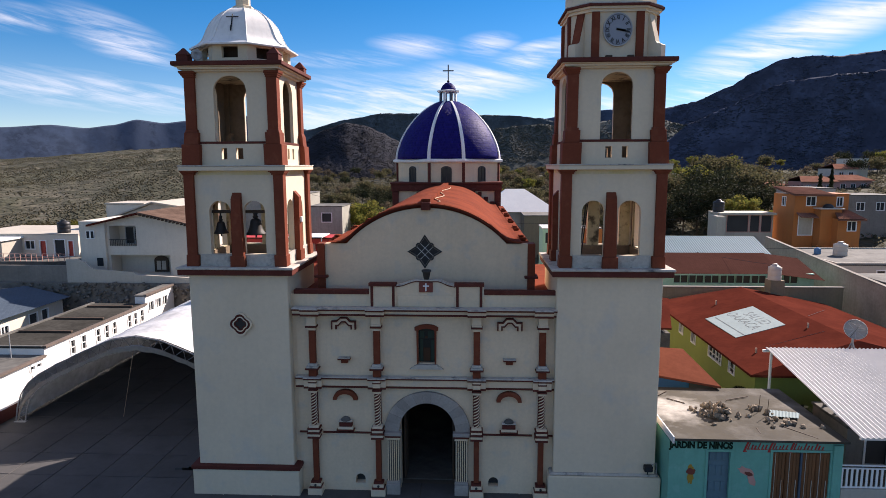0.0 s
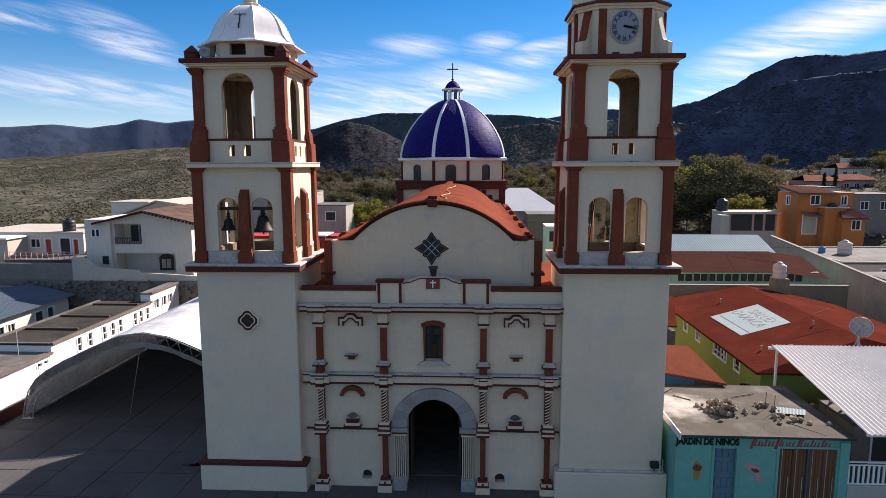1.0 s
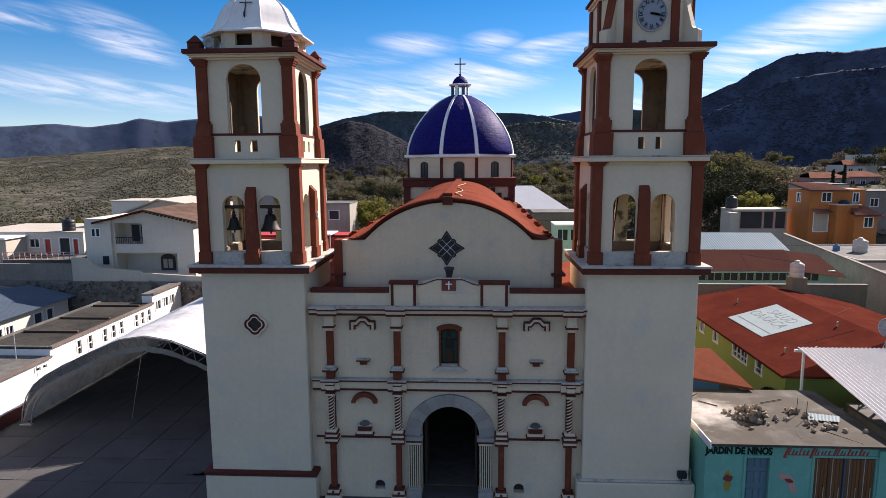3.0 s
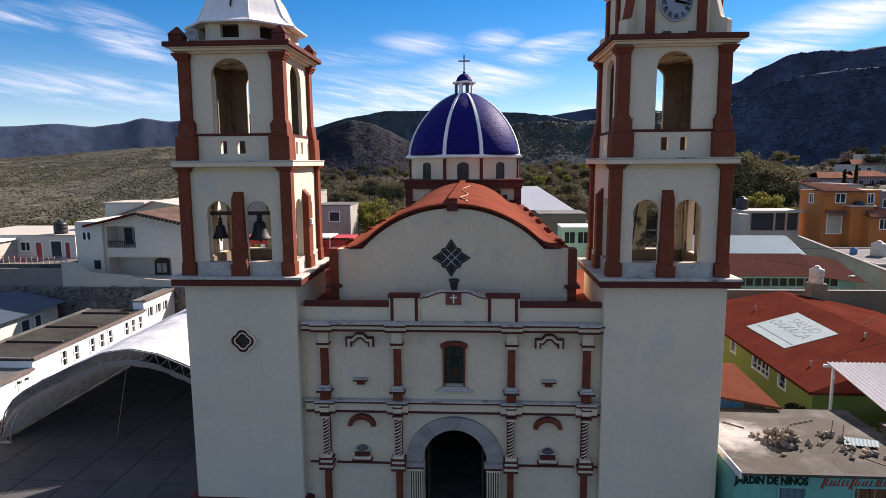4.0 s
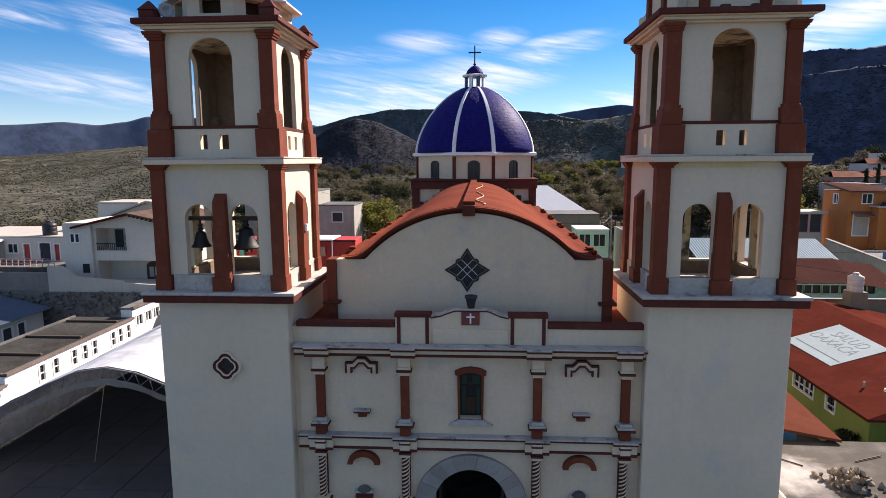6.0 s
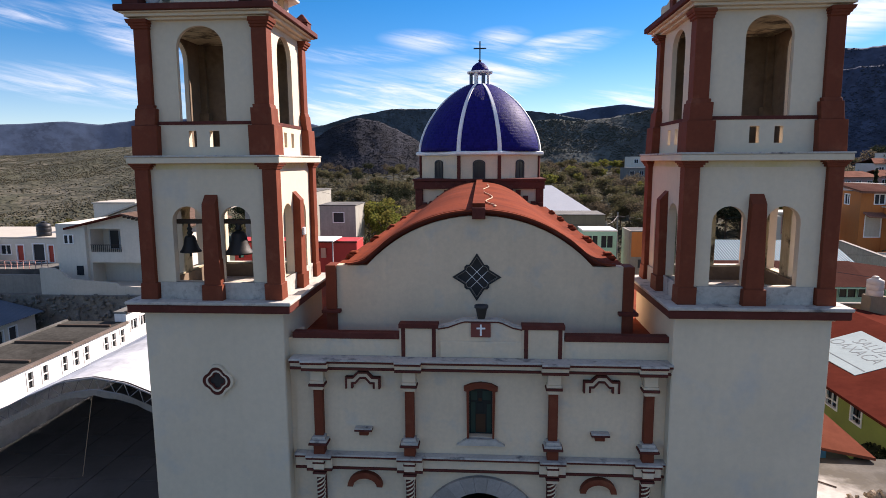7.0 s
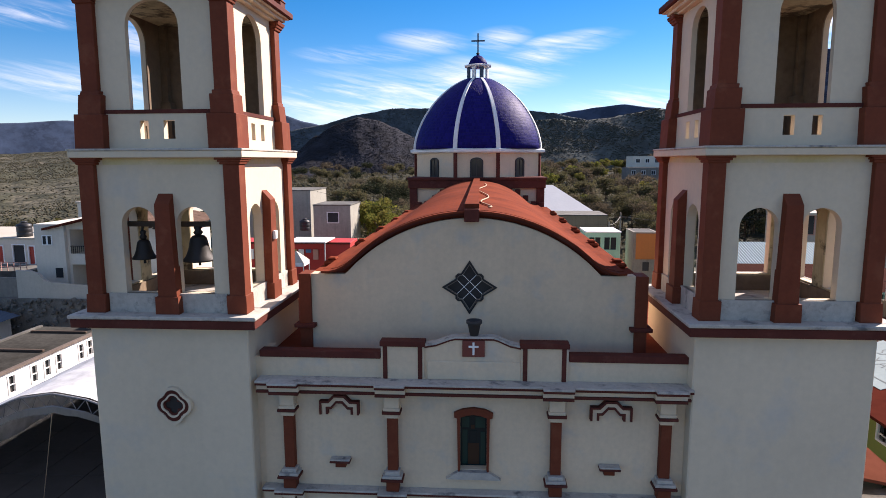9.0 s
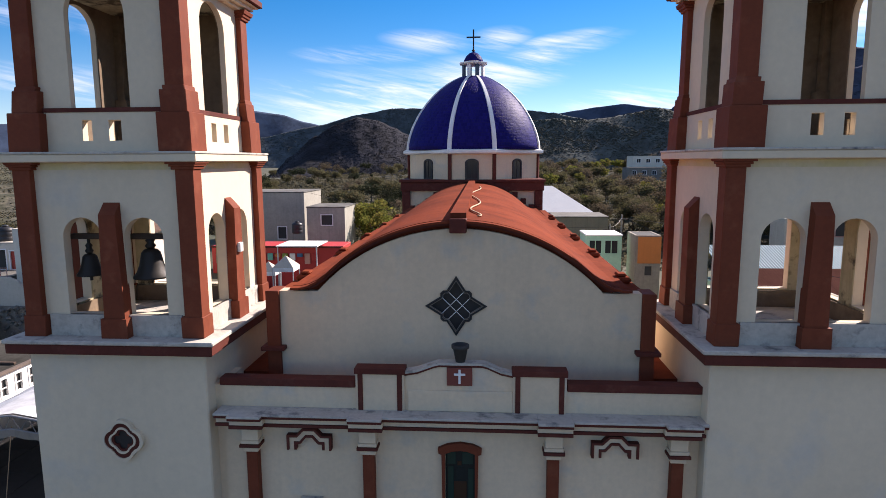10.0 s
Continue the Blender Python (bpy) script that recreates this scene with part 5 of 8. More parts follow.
# switch box on the left tower's side pilaster
tagged(new("switch_box", mesh_of("switch_box", box(LX + 2.02, LX + 2.10, TY - 0.12, TY + 0.06, 10.9, 11.12, 0.01), M["rib"])), "small white switch box on the belfry pilaster", "switch box")

# ---- ground ----
def ground_sheet():
    bm = bmesh.new()
    rings = []
    for r in (0.5, 30, 60, 120, 250, 500, 1000, 2000, 4200):
        rings.append([bm.verts.new((r * math.cos(2 * math.pi * i / 48), 10 + r * math.sin(2 * math.pi * i / 48), -0.12)) for i in range(48)])
    for p, q in zip(rings, rings[1:]):
        for i in range(48):
            j = (i + 1) % 48
            bm.faces.new((p[i], p[j], q[j], q[i]))
    bm.faces.new(rings[0])
    return bm


ground = tagged(new("ground", mesh_of("ground", ground_sheet(), M["soil"])), "dry dusty valley floor", "ground", kind="structure")
# forecourt, with an unseen reach added southwards to bounce warm light onto the facade
plaza = tagged(new("pavement", mesh_of("pavement", box(-60, 60, -110, 8, -0.11, -0.035), M["plaza"])), "grey concrete church forecourt", "pavement", kind="structure")


# ---- houses ----
FIRST = set(scene.objects)


def house(name, label, x0, x1, y0, y1, z0, z1, wall, openings=(), roof=None, parapet=0.0, frame_mat="white", category="house", rim="conc", recess=0.0):
    """A block with facings in which windows and doors are cut: openings are (side, a, b, low, high, pane)."""
    h = thing(name, label, category, ((x0 + x1) / 2, (y0 + y1) / 2, z0))
    ox, oy, oz = h.location
    t = 0.18
    S = lambda nm, bm, mt, lb="": sub(nm, bm, M[mt], h, lb)
    L = lambda bm: (bm.transform(Matrix.Translation((-ox, -oy, -oz))), bm)[1]
    # dark-coloured block in place of the unlit rooms
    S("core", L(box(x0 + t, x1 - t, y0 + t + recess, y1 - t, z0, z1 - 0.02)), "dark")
    maps = {"S": lambda u, v, w: (u, y0 + w, v), "N": lambda u, v, w: (u, y1 - w, v), "W": lambda u, v, w: (x0 + w, u, v), "E": lambda u, v, w: (x1 - w, u, v)}
    for side, fn in maps.items():
        a, b = (x0, x1) if side in "SN" else (y0 + t, y1 - t)
        mine = [o for o in openings if o[0] == side]
        S("wall", L(prism([rect_loop(a, b, z0, z1)] + [rect_loop(*o[1:5]) for o in mine], 0, t, fn)), wall)
        for _, u0, u1, v0, v1, pane in mine:
            f = 0.06
            if pane == "deep":
                e_ = t + recess - 0.02
                S("recess_wall", L(prism([rect_loop(u0 - 0.1, u1 + 0.1, v0 - 0.1, v1 + 0.1)], e_ - 0.08, e_, fn)), wall)
                S("recess_side", L(prism([rect_loop(u0 - 0.1, u1 + 0.1, v0 - 0.1, v1 + 0.1), rect_loop(u0, u1, v0, v1)], t, e_ - 0.08, fn)), wall)
                continue
            fr = S("window_frame", L(prism([rect_loop(u0 - f, u1 + f, v0 - f, v1 + f), rect_loop(u0 + 0.03, u1 - 0.03, v0 + 0.03, v1 - 0.03)], -0.03, 0.08, fn)), frame_mat)
            sub("pane", L(prism([rect_loop(u0, u1, v0, v1)], 0.10, 0.13, fn)), M[pane], fr)
            if pane == "glass" and u1 - u0 > 0.7:
                m = (u0 + u1) / 2
                sub("mullion", L(prism([rect_loop(m - 0.03, m + 0.03, v0, v1)], 0.02, 0.1, fn)), M[frame_mat], fr)
    if roof != "none":
        S("roof_slab", L(box(x0 - 0.06, x1 + 0.06, y0 - 0.06, y1 + 0.06, z1, z1 + 0.12, 0.02)), roof or rim)
    if parapet:
        for a, b, c, d in ((x0, x1, y0, y0 + 0.15), (x0, x1, y1 - 0.15, y1), (x0, x0 + 0.15, y0 + 0.15, y1 - 0.15), (x1 - 0.15, x1, y0 + 0.15, y1 - 0.15)):
            S("parapet", L(box(a, b, c, d, z1 + 0.12, z1 + 0.12 + parapet, 0.01)), wall)
    h["base"] = z0
    return h, L


def slope(h, L, name, corners, mat, thick=0.14, label=""):
    """A roof plane from four corners, of some thickness, with its underside."""
    bm = bmesh.new()
    top = [bm.verts.new(c) for c in corners]
    bot = [bm.verts.new((c[0], c[1], c[2] - thick)) for c in corners]
    bm.faces.new(top)
    bm.faces.new(bot[::-1])
    n = len(corners)
    for i in range(n):
        j = (i + 1) % n
        bm.faces.new((top[i], bot[i], bot[j], top[j]))
    return sub(name, L(bm), M[mat], h, label)


def tank(x, y, z, r, hgt, mat, label):
    t = thing("water_tank", label, "water tank", (x, y, z), "roof tanks")
    sub("tank_body", lathe([(r * 0.96, 0), (r, 0.05), (r, hgt * 0.3), (r * 0.97, hgt * 0.32), (r, hgt * 0.35), (r, hgt * 0.62), (r * 0.97, hgt * 0.64), (r, hgt * 0.67), (r, hgt * 0.86), (r * 0.5, hgt * 0.97), (r * 0.4, hgt)], 18), M[mat], t, "", True)
    sub("tank_lid", lathe([(r * 0.42, hgt), (r * 0.42, hgt * 1.06), (r * 0.2, hgt * 1.1)], 12), M[mat], t, "", True)
    return t


# kindergarten: teal street front, flat concrete roof, timber gates
kg, L = house("kindergarten", "teal single-storey kindergarten with a flat rubble-strewn concrete roof", 9.16, 15.45, -1.72, 3.0, 0.0, 2.98, "teal",
              [("S", 10.55, 11.42, 0.02, 2.62, "metalb"), ("S", 12.90, 15.04, 0.02, 2.66, "wood")], roof="none", frame_mat="teal", category="school")
slope(kg, L, "roof_slab", [(9.2, -1.95, 3.20), (15.5, -2.0, 3.20), (15.6, 3.2, 3.14), (9.2, 3.2, 3.14)], "kgroof", 0.09, "stained grey concrete slab")
for u in (10.75, 11.0, 11.22):
    for v in (0.3, 0.95, 1.6, 2.2):
        sub("door_panel", L(box(u - 0.085, u + 0.085, -1.65, -1.59, v, v + 0.4, 0.012)), M["metalb"], kg)
for i, u in enumerate((12.92, 13.44, 14.02, 14.53)):
    leaf_ = sub("gate_leaf", L(box(u, u + 0.5, -1.68, -1.60, 0.05, 2.62, 0.012)), M["wood"], kg, "varnished timber gate leaf")
    for k in range(4):
        sub("gate_board", L(box(u + 0.02 + 0.12 * k, u + 0.12 + 0.12 * k, -1.70, -1.66, 0.1, 2.58, 0.008)), M["wood"], leaf_)
    for d in (0.12, 0.38):
        sub("gate_rod", L(box(u + d - 0.006, u + d + 0.006, -1.73, -1.70, 0.1, 2.6 if d < 0.2 else 1.5)), M["plastic"], leaf_)
sub("gate_post", L(box(13.95, 14.01, -1.74, -1.6, 0.02, 2.66)), M["metalg"], kg)
sub("end_pier", L(box(15.08, 15.42, -1.80, -1.7, 0.0, 2.95, 0.01)), M["teal"], kg)
lettering("wall_lettering", "JARDIN DE NIÑOS", 0.35, Matrix.Translation((10.31 - kg.location.x, -1.735 - kg.location.y, 2.83)) @ FRONT, M["signgreen"], kg, "dark green painted capitals", squash=0.80, bold=0.018)
rs = random.Random(3)
u = 11.84
while u < 14.72:
    big_ = u < 11.9 or abs(u - 12.75) < 0.09 or abs(u - 13.5) < 0.09
    hi, wd = (2.99, 0.075) if big_ else (rs.choice((2.86, 2.89, 2.97)), rs.uniform(0.03, 0.055))
    lo = 2.60 if big_ else 2.70
    lean = (hi - lo) * 0.35
    sub("lettering_bar", L(prism([[(u, lo), (u + wd, lo), (u + wd + lean, hi), (u + lean, hi)]], -1.735, -1.715, flat_y)), M["redsign"], kg, "red painted script")
    sub("lettering_bar", L(prism([[(u + wd, lo), (u + wd + 0.05, lo), (u + wd + 0.07, lo + 0.035), (u + wd, lo + 0.035)]], -1.733, -1.715, flat_y)), M["redsign"], kg, "red painted script")
    u += wd + rs.uniform(0.06, 0.10)


def blot(cx, cz, rx, rz, tilt, seed, front, mat, label):
    """A faded painted patch with an uneven outline."""
    rg_ = random.Random(seed)
    pts = []
    for i in range(18):
        a = 2 * math.pi * i / 18
        r = rg_.uniform(0.72, 1.12)
        u, v = rx * r * math.cos(a), rz * r * math.sin(a)
        pts.append((cx + u * math.cos(tilt) - v * math.sin(tilt), cz + u * math.sin(tilt) + v * math.cos(tilt)))
    sub("wall_patch", L(prism([pts], -1.72 - front, -1.715, flat_y)), M[mat], kg, label)


blot(9.97, 1.66, 0.13, 0.45, 0.0, 1, 0.008, "ochre", "faded ochre patch")
blot(9.97, 1.78, 0.17, 0.14, 0.2, 2, 0.014, "plaque", "dark red patch")
blot(12.02, 1.82, 0.34, 0.16, -0.5, 3, 0.008, "pink", "faded pink patch")
blot(12.22, 1.50, 0.14, 0.30, 0.2, 4, 0.012, "pink", "faded pink patch")
blot(12.10, 1.72, 0.16, 0.08, -0.4, 5, 0.018, "plaque", "dark red patch")
# white flashing at the slab's end beside the tower
tagged(new("roof_flashing", mesh_of("roof_flashing", box(9.13, 9.19, -2.0, 0.6, 3.05, 3.32, 0.01), M["metalw"])), "white metal flashing along the slab edge", "flashing")

rng = random.Random(5)


def rock(r, rg):
    bm = bmesh.new()
    bmesh.ops.create_icosphere(bm, subdivisions=1, radius=r)
    for v in bm.verts:
        v.co *= rg.uniform(0.65, 1.2)
        v.co.z *= 0.75
    return bm


ROCKS = [mesh_of("rock", rock(0.16, rng), M["rubble"]) for _ in range(8)]


def pile(name, label, cx, cy, z, n, sx, sy, high):
    p = thing(name, label, "rubble", (cx, cy, z))
    for i in range(n):
        o = new("stone", ROCKS[i % 8])
        o.parent = p
        gx, gy = rng.gauss(0, 0.45), rng.gauss(0, 0.45)
        k = max(0.0, 1 - (gx * gx + gy * gy) * 0.9)
        o.location = (gx * sx, gy * sy, 0.05 + high * k * rng.random())
        o.rotation_euler = (rng.uniform(0, 6), rng.uniform(0, 6), rng.uniform(0, 6))
        s = rng.uniform(0.35, 1.0)
        o.scale = (s, s * rng.uniform(0.7, 1.2), s)
    return p


pile("rubble_pile", "heap of broken brown stones on the concrete roof", 11.6, 0.25, 3.17, 105, 0.78, 0.7, 0.42)
pile("rubble_pile", "scattered broken stones on the concrete roof", 13.9, -0.55, 3.17, 15, 1.0, 0.7, 0.06)
pile("rubble_pile", "scattered broken stones on the concrete roof", 13.6, 0.75, 3.17, 9, 0.8, 0.4, 0.06)
bd = corrugated((-0.55, -0.3, 0.02), (0.5, -0.22, 0.02), (-0.5, 0.28, 0.04), (0.58, 0.3, 0.02), 9, 0.012)
board = tagged(new("loose_board", mesh_of("loose_board", bd, M["board"])), "loose white corrugated offcut on the roof", "board")
board.location, board.rotation_euler = (14.25, 0.15, 3.24), (0.06, -0.04, -0.35)
for i, (x, y, a, ln) in enumerate(((10.1, 2.3, 0.8, 1.0), (12.6, -1.2, 1.4, 0.5), (14.1, -1.3, 2.2, 1.3), (10.5, 1.6, 2.4, 0.8), (13.2, 1.9, 0.4, 1.2))):
    st = tagged(new("loose_bar", mesh_of("loose_bar", box(-ln / 2, ln / 2, -0.015, 0.015, 0, 0.03), M["beam"])), "thin rusty bar lying on the roof", "bar", "loose bars")
    st.location, st.rotation_euler = (x, y, 3.175), (0, 0, a)
# reinforcing bars standing up
for x, y in ((13.45, 0.55), (13.62, 0.2)):
    tagged(new("rebar", mesh_of("rebar", tube([(x, y, 3.15), (x + 0.03, y, 3.9)], 0.012, 5), M["beam"])), "rusty reinforcing bar standing up", "rebar", "standing rebar")

# white sheet roof on posts over the neighbouring yard
yr = thing("yard_roof", "white corrugated sheet roof on slim white posts", "canopy", (19.5, 1.5, 0.0))
Y = lambda bm: (bm.transform(Matrix.Translation((-19.5, -1.5, 0))), bm)[1]
sub("roof_sheet", Y(corrugated((15.6, -2.45, 3.52), (24.0, -2.45, 3.52), (16.1, 5.46, 4.30), (24.5, 5.46, 4.30), 44, 0.033)), M["sheet"], yr, "white corrugated sheet")
for x, y, z in ((16.25, 5.2, 4.2), (20.3, 5.2, 4.2), (24.2, 5.2, 4.2), (23.8, -2.2, 3.45)):
    sub("post", Y(box(x - 0.05, x + 0.05, y - 0.05, y + 0.05, -0.1, z, 0.01)), M["white"], yr)
sub("edge_beam", Y(box(15.9, 24.3, 5.28, 5.38, 4.12, 4.24)), M["white"], yr)
sub("edge_beam", Y(box(15.7, 24.0, -2.3, -2.2, 3.36, 3.46)), M["white"], yr)
yb, L = house("yard_store", "dark low store behind the white fence", 18.2, 24.0, 2.2, 4.8, 0.0, 1.7, "greyw", [("S", 19.0, 20.0, 0.02, 1.5, "dark")], category="shed")
# white picket fence on a low wall
fw = thing("fence", "white metal picket fence on a low wall", "fence", (19.4, -1.75, 0))
sub("fence_wall", box(-4.0, 4.6, -0.09, 0.09, -0.1, 1.22, 0.01), M["ghouse"], fw)
for z in (1.24, 1.98, 2.10):
    sub("rail", box(-4.0, 4.6, -0.025, 0.025, z, z + 0.045), M["white"], fw)
pk = mesh_of("picket", box(-0.035, 0.035, -0.02, 0.02, 1.26, 1.99), M["white"])
for i in range(48):
    o = new("picket", pk)
    o.parent, o.location = fw, (-3.95 + 0.18 * i, 0, 0)

# lean-to with red roof and blue wall behind the kindergarten
ln, L = house("lean_to", "blue-walled lean-to with a red coated roof", 9.3, 11.9, 3.75, 6.2, 0.0, 3.42, "blue", roof="none", category="shed")
slope(ln, L, "roof", [(9.2, 3.55, 3.78), (13.0, 2.95, 3.30), (12.2, 5.6, 4.2), (9.2, 5.8, 4.3)], "salmon", 0.1)
slope(ln, L, "roof", [(13.0, 2.95, 3.30), (13.1, 6.4, 3.3), (12.2, 5.6, 4.2)], "roofred", 0.1)
# small red roof further back, dry-stone wall beneath
l2, L = house("annex", "small annex with a red roof and rough stone wall", 9.4, 12.9, 9.2, 12.5, 0.0, 3.9, "drystone", roof="none", category="shed")
slope(l2, L, "roof", [(9.3, 9.0, 4.3), (12.9, 9.0, 4.25), (13.9, 12.7, 5.1), (9.3, 12.7, 5.3)], "roofred", 0.1)

# clinic: lime walls, broad red hip roof with the painted board
cl, L = house("clinic", "lime-green clinic with a broad red coated roof", 16.3, 27.4, 6.3, 20.6, 0.0, 2.85, "lime",
              [("W", 8.6, 9.3, 1.68, 2.56, "glass"), ("W", 10.3, 12.1, 1.66, 2.6, "glass"), ("W", 14.2, 14.9, 1.66, 2.5, "glass"), ("W", 16.4, 17.1, 1.66, 2.5, "glass")], roof="none", category="clinic")
RZ = 4.12
for y in (8.95, 10.75, 11.65):
    sub("glazing_bar", L(box(16.32, 16.38, y - 0.03, y + 0.03, 1.66, 2.6)), M["white"], cl)
for y0, y1 in ((8.6, 9.3), (10.3, 12.1)):
    sub("glazing_bar", L(box(16.31, 16.37, y0, y1, 1.92, 1.97)), M["white"], cl)
slope(cl, L, "roof", [(15.75, 5.6, 2.80), (21.8, 7.2, RZ), (21.8, 20.4, RZ), (15.75, 21.2, 2.80)], "roofred", 0.12, "sun-faded red roof plane")
slope(cl, L, "roof", [(21.8, 7.2, RZ), (28.4, 5.6, 2.7), (28.4, 21.2, 2.7), (21.8, 20.4, RZ)], "roofred", 0.12)
slope(cl, L, "roof", [(15.75, 5.6, 2.80), (28.4, 5.6, 2.7), (21.8, 7.2, RZ)], "roofred", 0.12)
slope(cl, L, "roof", [(28.4, 21.2, 2.7), (15.75, 21.2, 2.80), (21.8, 20.4, RZ)], "roofred", 0.12)
rz = lambda x: 2.80 + (x - 15.75) * (RZ - 2.80) / (21.8 - 15.75)
bm = bmesh.new()
qs = [(20.43, 15.54), (17.19, 15.0), (17.22, 10.8), (20.23, 11.26)]
tp = [bm.verts.new((x, y, rz(x) + 0.05)) for x, y in qs]
bt = [bm.verts.new((x, y, rz(x) + 0.005)) for x, y in qs]
bm.faces.new(tp)
bm.faces.new(bt[::-1])
for i in range(4):
    bm.faces.new((tp[i], bt[i], bt[(i + 1) % 4], tp[(i + 1) % 4]))
sign = tagged(new("roof_sign", mesh_of("roof_sign", bm, M["board"])), "large white painted board lying on the red roof", "sign")
sl = math.atan((RZ - 2.80) / 6.05)
for text, x, y in (("SALUD", 19.55, 13.2), ("OAXACA", 18.75, 13.3)):
    mt = Matrix.Translation((x, y, rz(x) + 0.056)) @ Matrix.Rotation(-sl, 4, "Y") @ Matrix.Rotation(radians(-90), 4, "Z")
    lettering("sign_lettering", text, 0.95, mt, M["faded"], sign, "thin faded grey capitals", 0.002, squash=0.9, bold=-0.012)
lb = box(-1.9, 1.9, -0.03, 0.03, 0, 0.008)
lb.transform(Matrix.Translation((17.75, 12.9, rz(17.75) + 0.054)) @ Matrix.Rotation(-sl, 4, "Y") @ Matrix.Rotation(radians(90), 4, "Z"))
sub("sign_line", lb, M["faded"], sign)
for x, y in ((17.1, 8.2), (18.3, 7.6), (18.9, 17.5), (20.9, 10.2)):
    v = tagged(new("roof_vent", mesh_of("roof_vent", tube([(x, y, rz(x) - 0.02), (x, y, rz(x) + 0.3)], 0.05, 8), M["pinkblock"])), "short vent pipe on the red roof", "vent pipe", "roof vents")
for a, b in (((16.2, 8.5, rz(16.2) + 0.03), (21.2, 9.2, rz(21.2) + 0.05)), ((21.9, 12.0, RZ + 0.03), (26.0, 17.0, 3.25))):
    tagged(new("roof_cable", mesh_of("roof_cable", tube([a, b], 0.009, 5), M["black"])), "black cable lying over the roof", "cable", "roof cables")

# mesh satellite dish
sd = thing("satellite_dish", "grey mesh satellite dish on a post above the red roof", "satellite dish", (21.0, 6.5, 3.45))
dish = bmesh.new()
lathe([(0.05, 0.0), (0.3, 0.04), (0.5, 0.11), (0.60, 0.17), (0.62, 0.19), (0.5, 0.13), (0.3, 0.06), (0.05, 0.02)], 24, (0, 0, 0), dish)
tilt = Matrix.Translation((0, 0, 1.45)) @ Matrix.Scale(0.82, 4) @ Matrix.Rotation(radians(-20), 4, "Z") @ Matrix.Rotation(radians(62), 4, "X")
dish.transform(tilt)
refl = sub("reflector", dish, M["meshgrey"], sd, "perforated grey reflector", True)
for k in range(8):
    a = k * math.pi / 4
    r = tube([(0.05 * math.cos(a), 0.05 * math.sin(a), 0.03), (0.4 * math.cos(a), 0.4 * math.sin(a), 0.09), (0.61 * math.cos(a), 0.61 * math.sin(a), 0.19)], 0.012, 5)
    r.transform(tilt)
    sub("rib", r, M["steel"], refl)
ring = tube([(0.61 * math.cos(2 * math.pi * k / 24), 0.61 * math.sin(2 * math.pi * k / 24), 0.19) for k in range(25)], 0.018, 5)
ring.transform(tilt)
sub("rim", ring, M["steel"], refl)
for k in range(3):
    a = k * 2.094
    r = tube([(0.6 * math.cos(a), 0.6 * math.sin(a), 0.18), (0, 0, 0.75)], 0.01, 4)
    r.transform(tilt)
    sub("strut", r, M["iron"], sd)
sub("mast", tube([(0, 0.1, 0), (0, 0.1, 1.5)], 0.05, 8), M["steel"], sd)
for a in (0.6, 2.6, 4.7):
    sub("brace", tube([(0.35 * math.cos(a), 0.35 * math.sin(a), 0), (0, 0.1, 0.9)], 0.025, 5), M["steel"], sd)

# school behind: olive wall, teal block with window band, red-brown and blue-grey sheet roofs
wl_ = thing("boundary_wall", "olive rendered boundary wall", "wall", (23.5, 21.9, 0))
sub("wall", box(-6.9, 6.7, -0.12, 0.12, -0.1, 3.75, 0.01), M["olive"], wl_)
sub("coping", box(-6.95, 6.75, -0.16, 0.16, 3.75, 3.83, 0.01), M["greyw"], wl_)
tb = thing("tank_plinth", "square rendered pier carrying a water tank", "pier", (25.0, 20.9, 0))
sub("pier", box(-0.92, 0.12, -0.45, 0.45, -0.1, 4.55, 0.02), M["olive"], tb)
tank(24.55, 20.9, 4.55, 0.46, 1.12, "plastic", "beige plastic water tank on a rendered pier")
sc, L = house("school", "teal school block with a long window band and red-brown sheet roof", 17.0, 29.8, 24.8, 31.0, 0.0, 4.3, "mint",
              [("S", 18.6 + 1.25 * i, 19.78 + 1.25 * i, 3.5, 4.22, "glass") for i in range(8)], roof="none", category="school", frame_mat="mint")
sub("roof_sheet", L(corrugated((16.8, 24.0, 4.42), (26.6, 24.0, 4.42), (16.8, 27.8, 5.55), (27.2, 27.8, 5.55), 54, 0.002)), M["brownroof"], sc, "red-brown corrugated sheet")
sub("roof_sheet", L(corrugated((26.6, 24.0, 4.38), (30.2, 24.0, 3.9), (27.2, 27.8, 5.5), (30.0, 27.8, 5.1), 16, 0.004)), M["brownroof"], sc)
sub("roof_sheet", L(corrugated((17.8, 29.6, 5.2), (28.9, 29.6, 5.0), (17.8, 33.4, 6.35), (28.9, 33.4, 6.3), 52, 0.012)), M["metalb"], sc, "pale blue-grey sheet")
sub("fascia", L(box(16.9, 26.6, 24.1, 24.2, 4.26, 4.36)), M["mint"], sc)
w2 = thing("party_wall", "bare rendered party wall with a sloping top", "wall", (31.5, 24.0, 0))
sub("wall", prism([[(-6, -0.1), (13.2, -0.1), (13.2, 5.7), (-1.0, 4.5), (-6, 4.1)]], 0.38, 0.62, lambda u, v, w: (w, u, v)), M["pinkblock"], w2)
sub("coping", prism([[(-6, 4.1), (-1.0, 4.5), (13.2, 5.7), (13.2, 5.78), (-1.0, 4.58), (-6, 4.18)]], 0.34, 0.66, lambda u, v, w: (w, u, v)), M["greyw"], w2)
h3, L = house("neighbour_house", "bare pinkish block house with a dark red roof", 32.3, 44.0, 16.0, 24.0, 0.0, 4.3, "pinkblock", [("W", 17.2, 18.4, 2.9, 3.4, "glass"), ("W", 19.4, 20.6, 2.9, 3.4, "glass")], roof="conc")
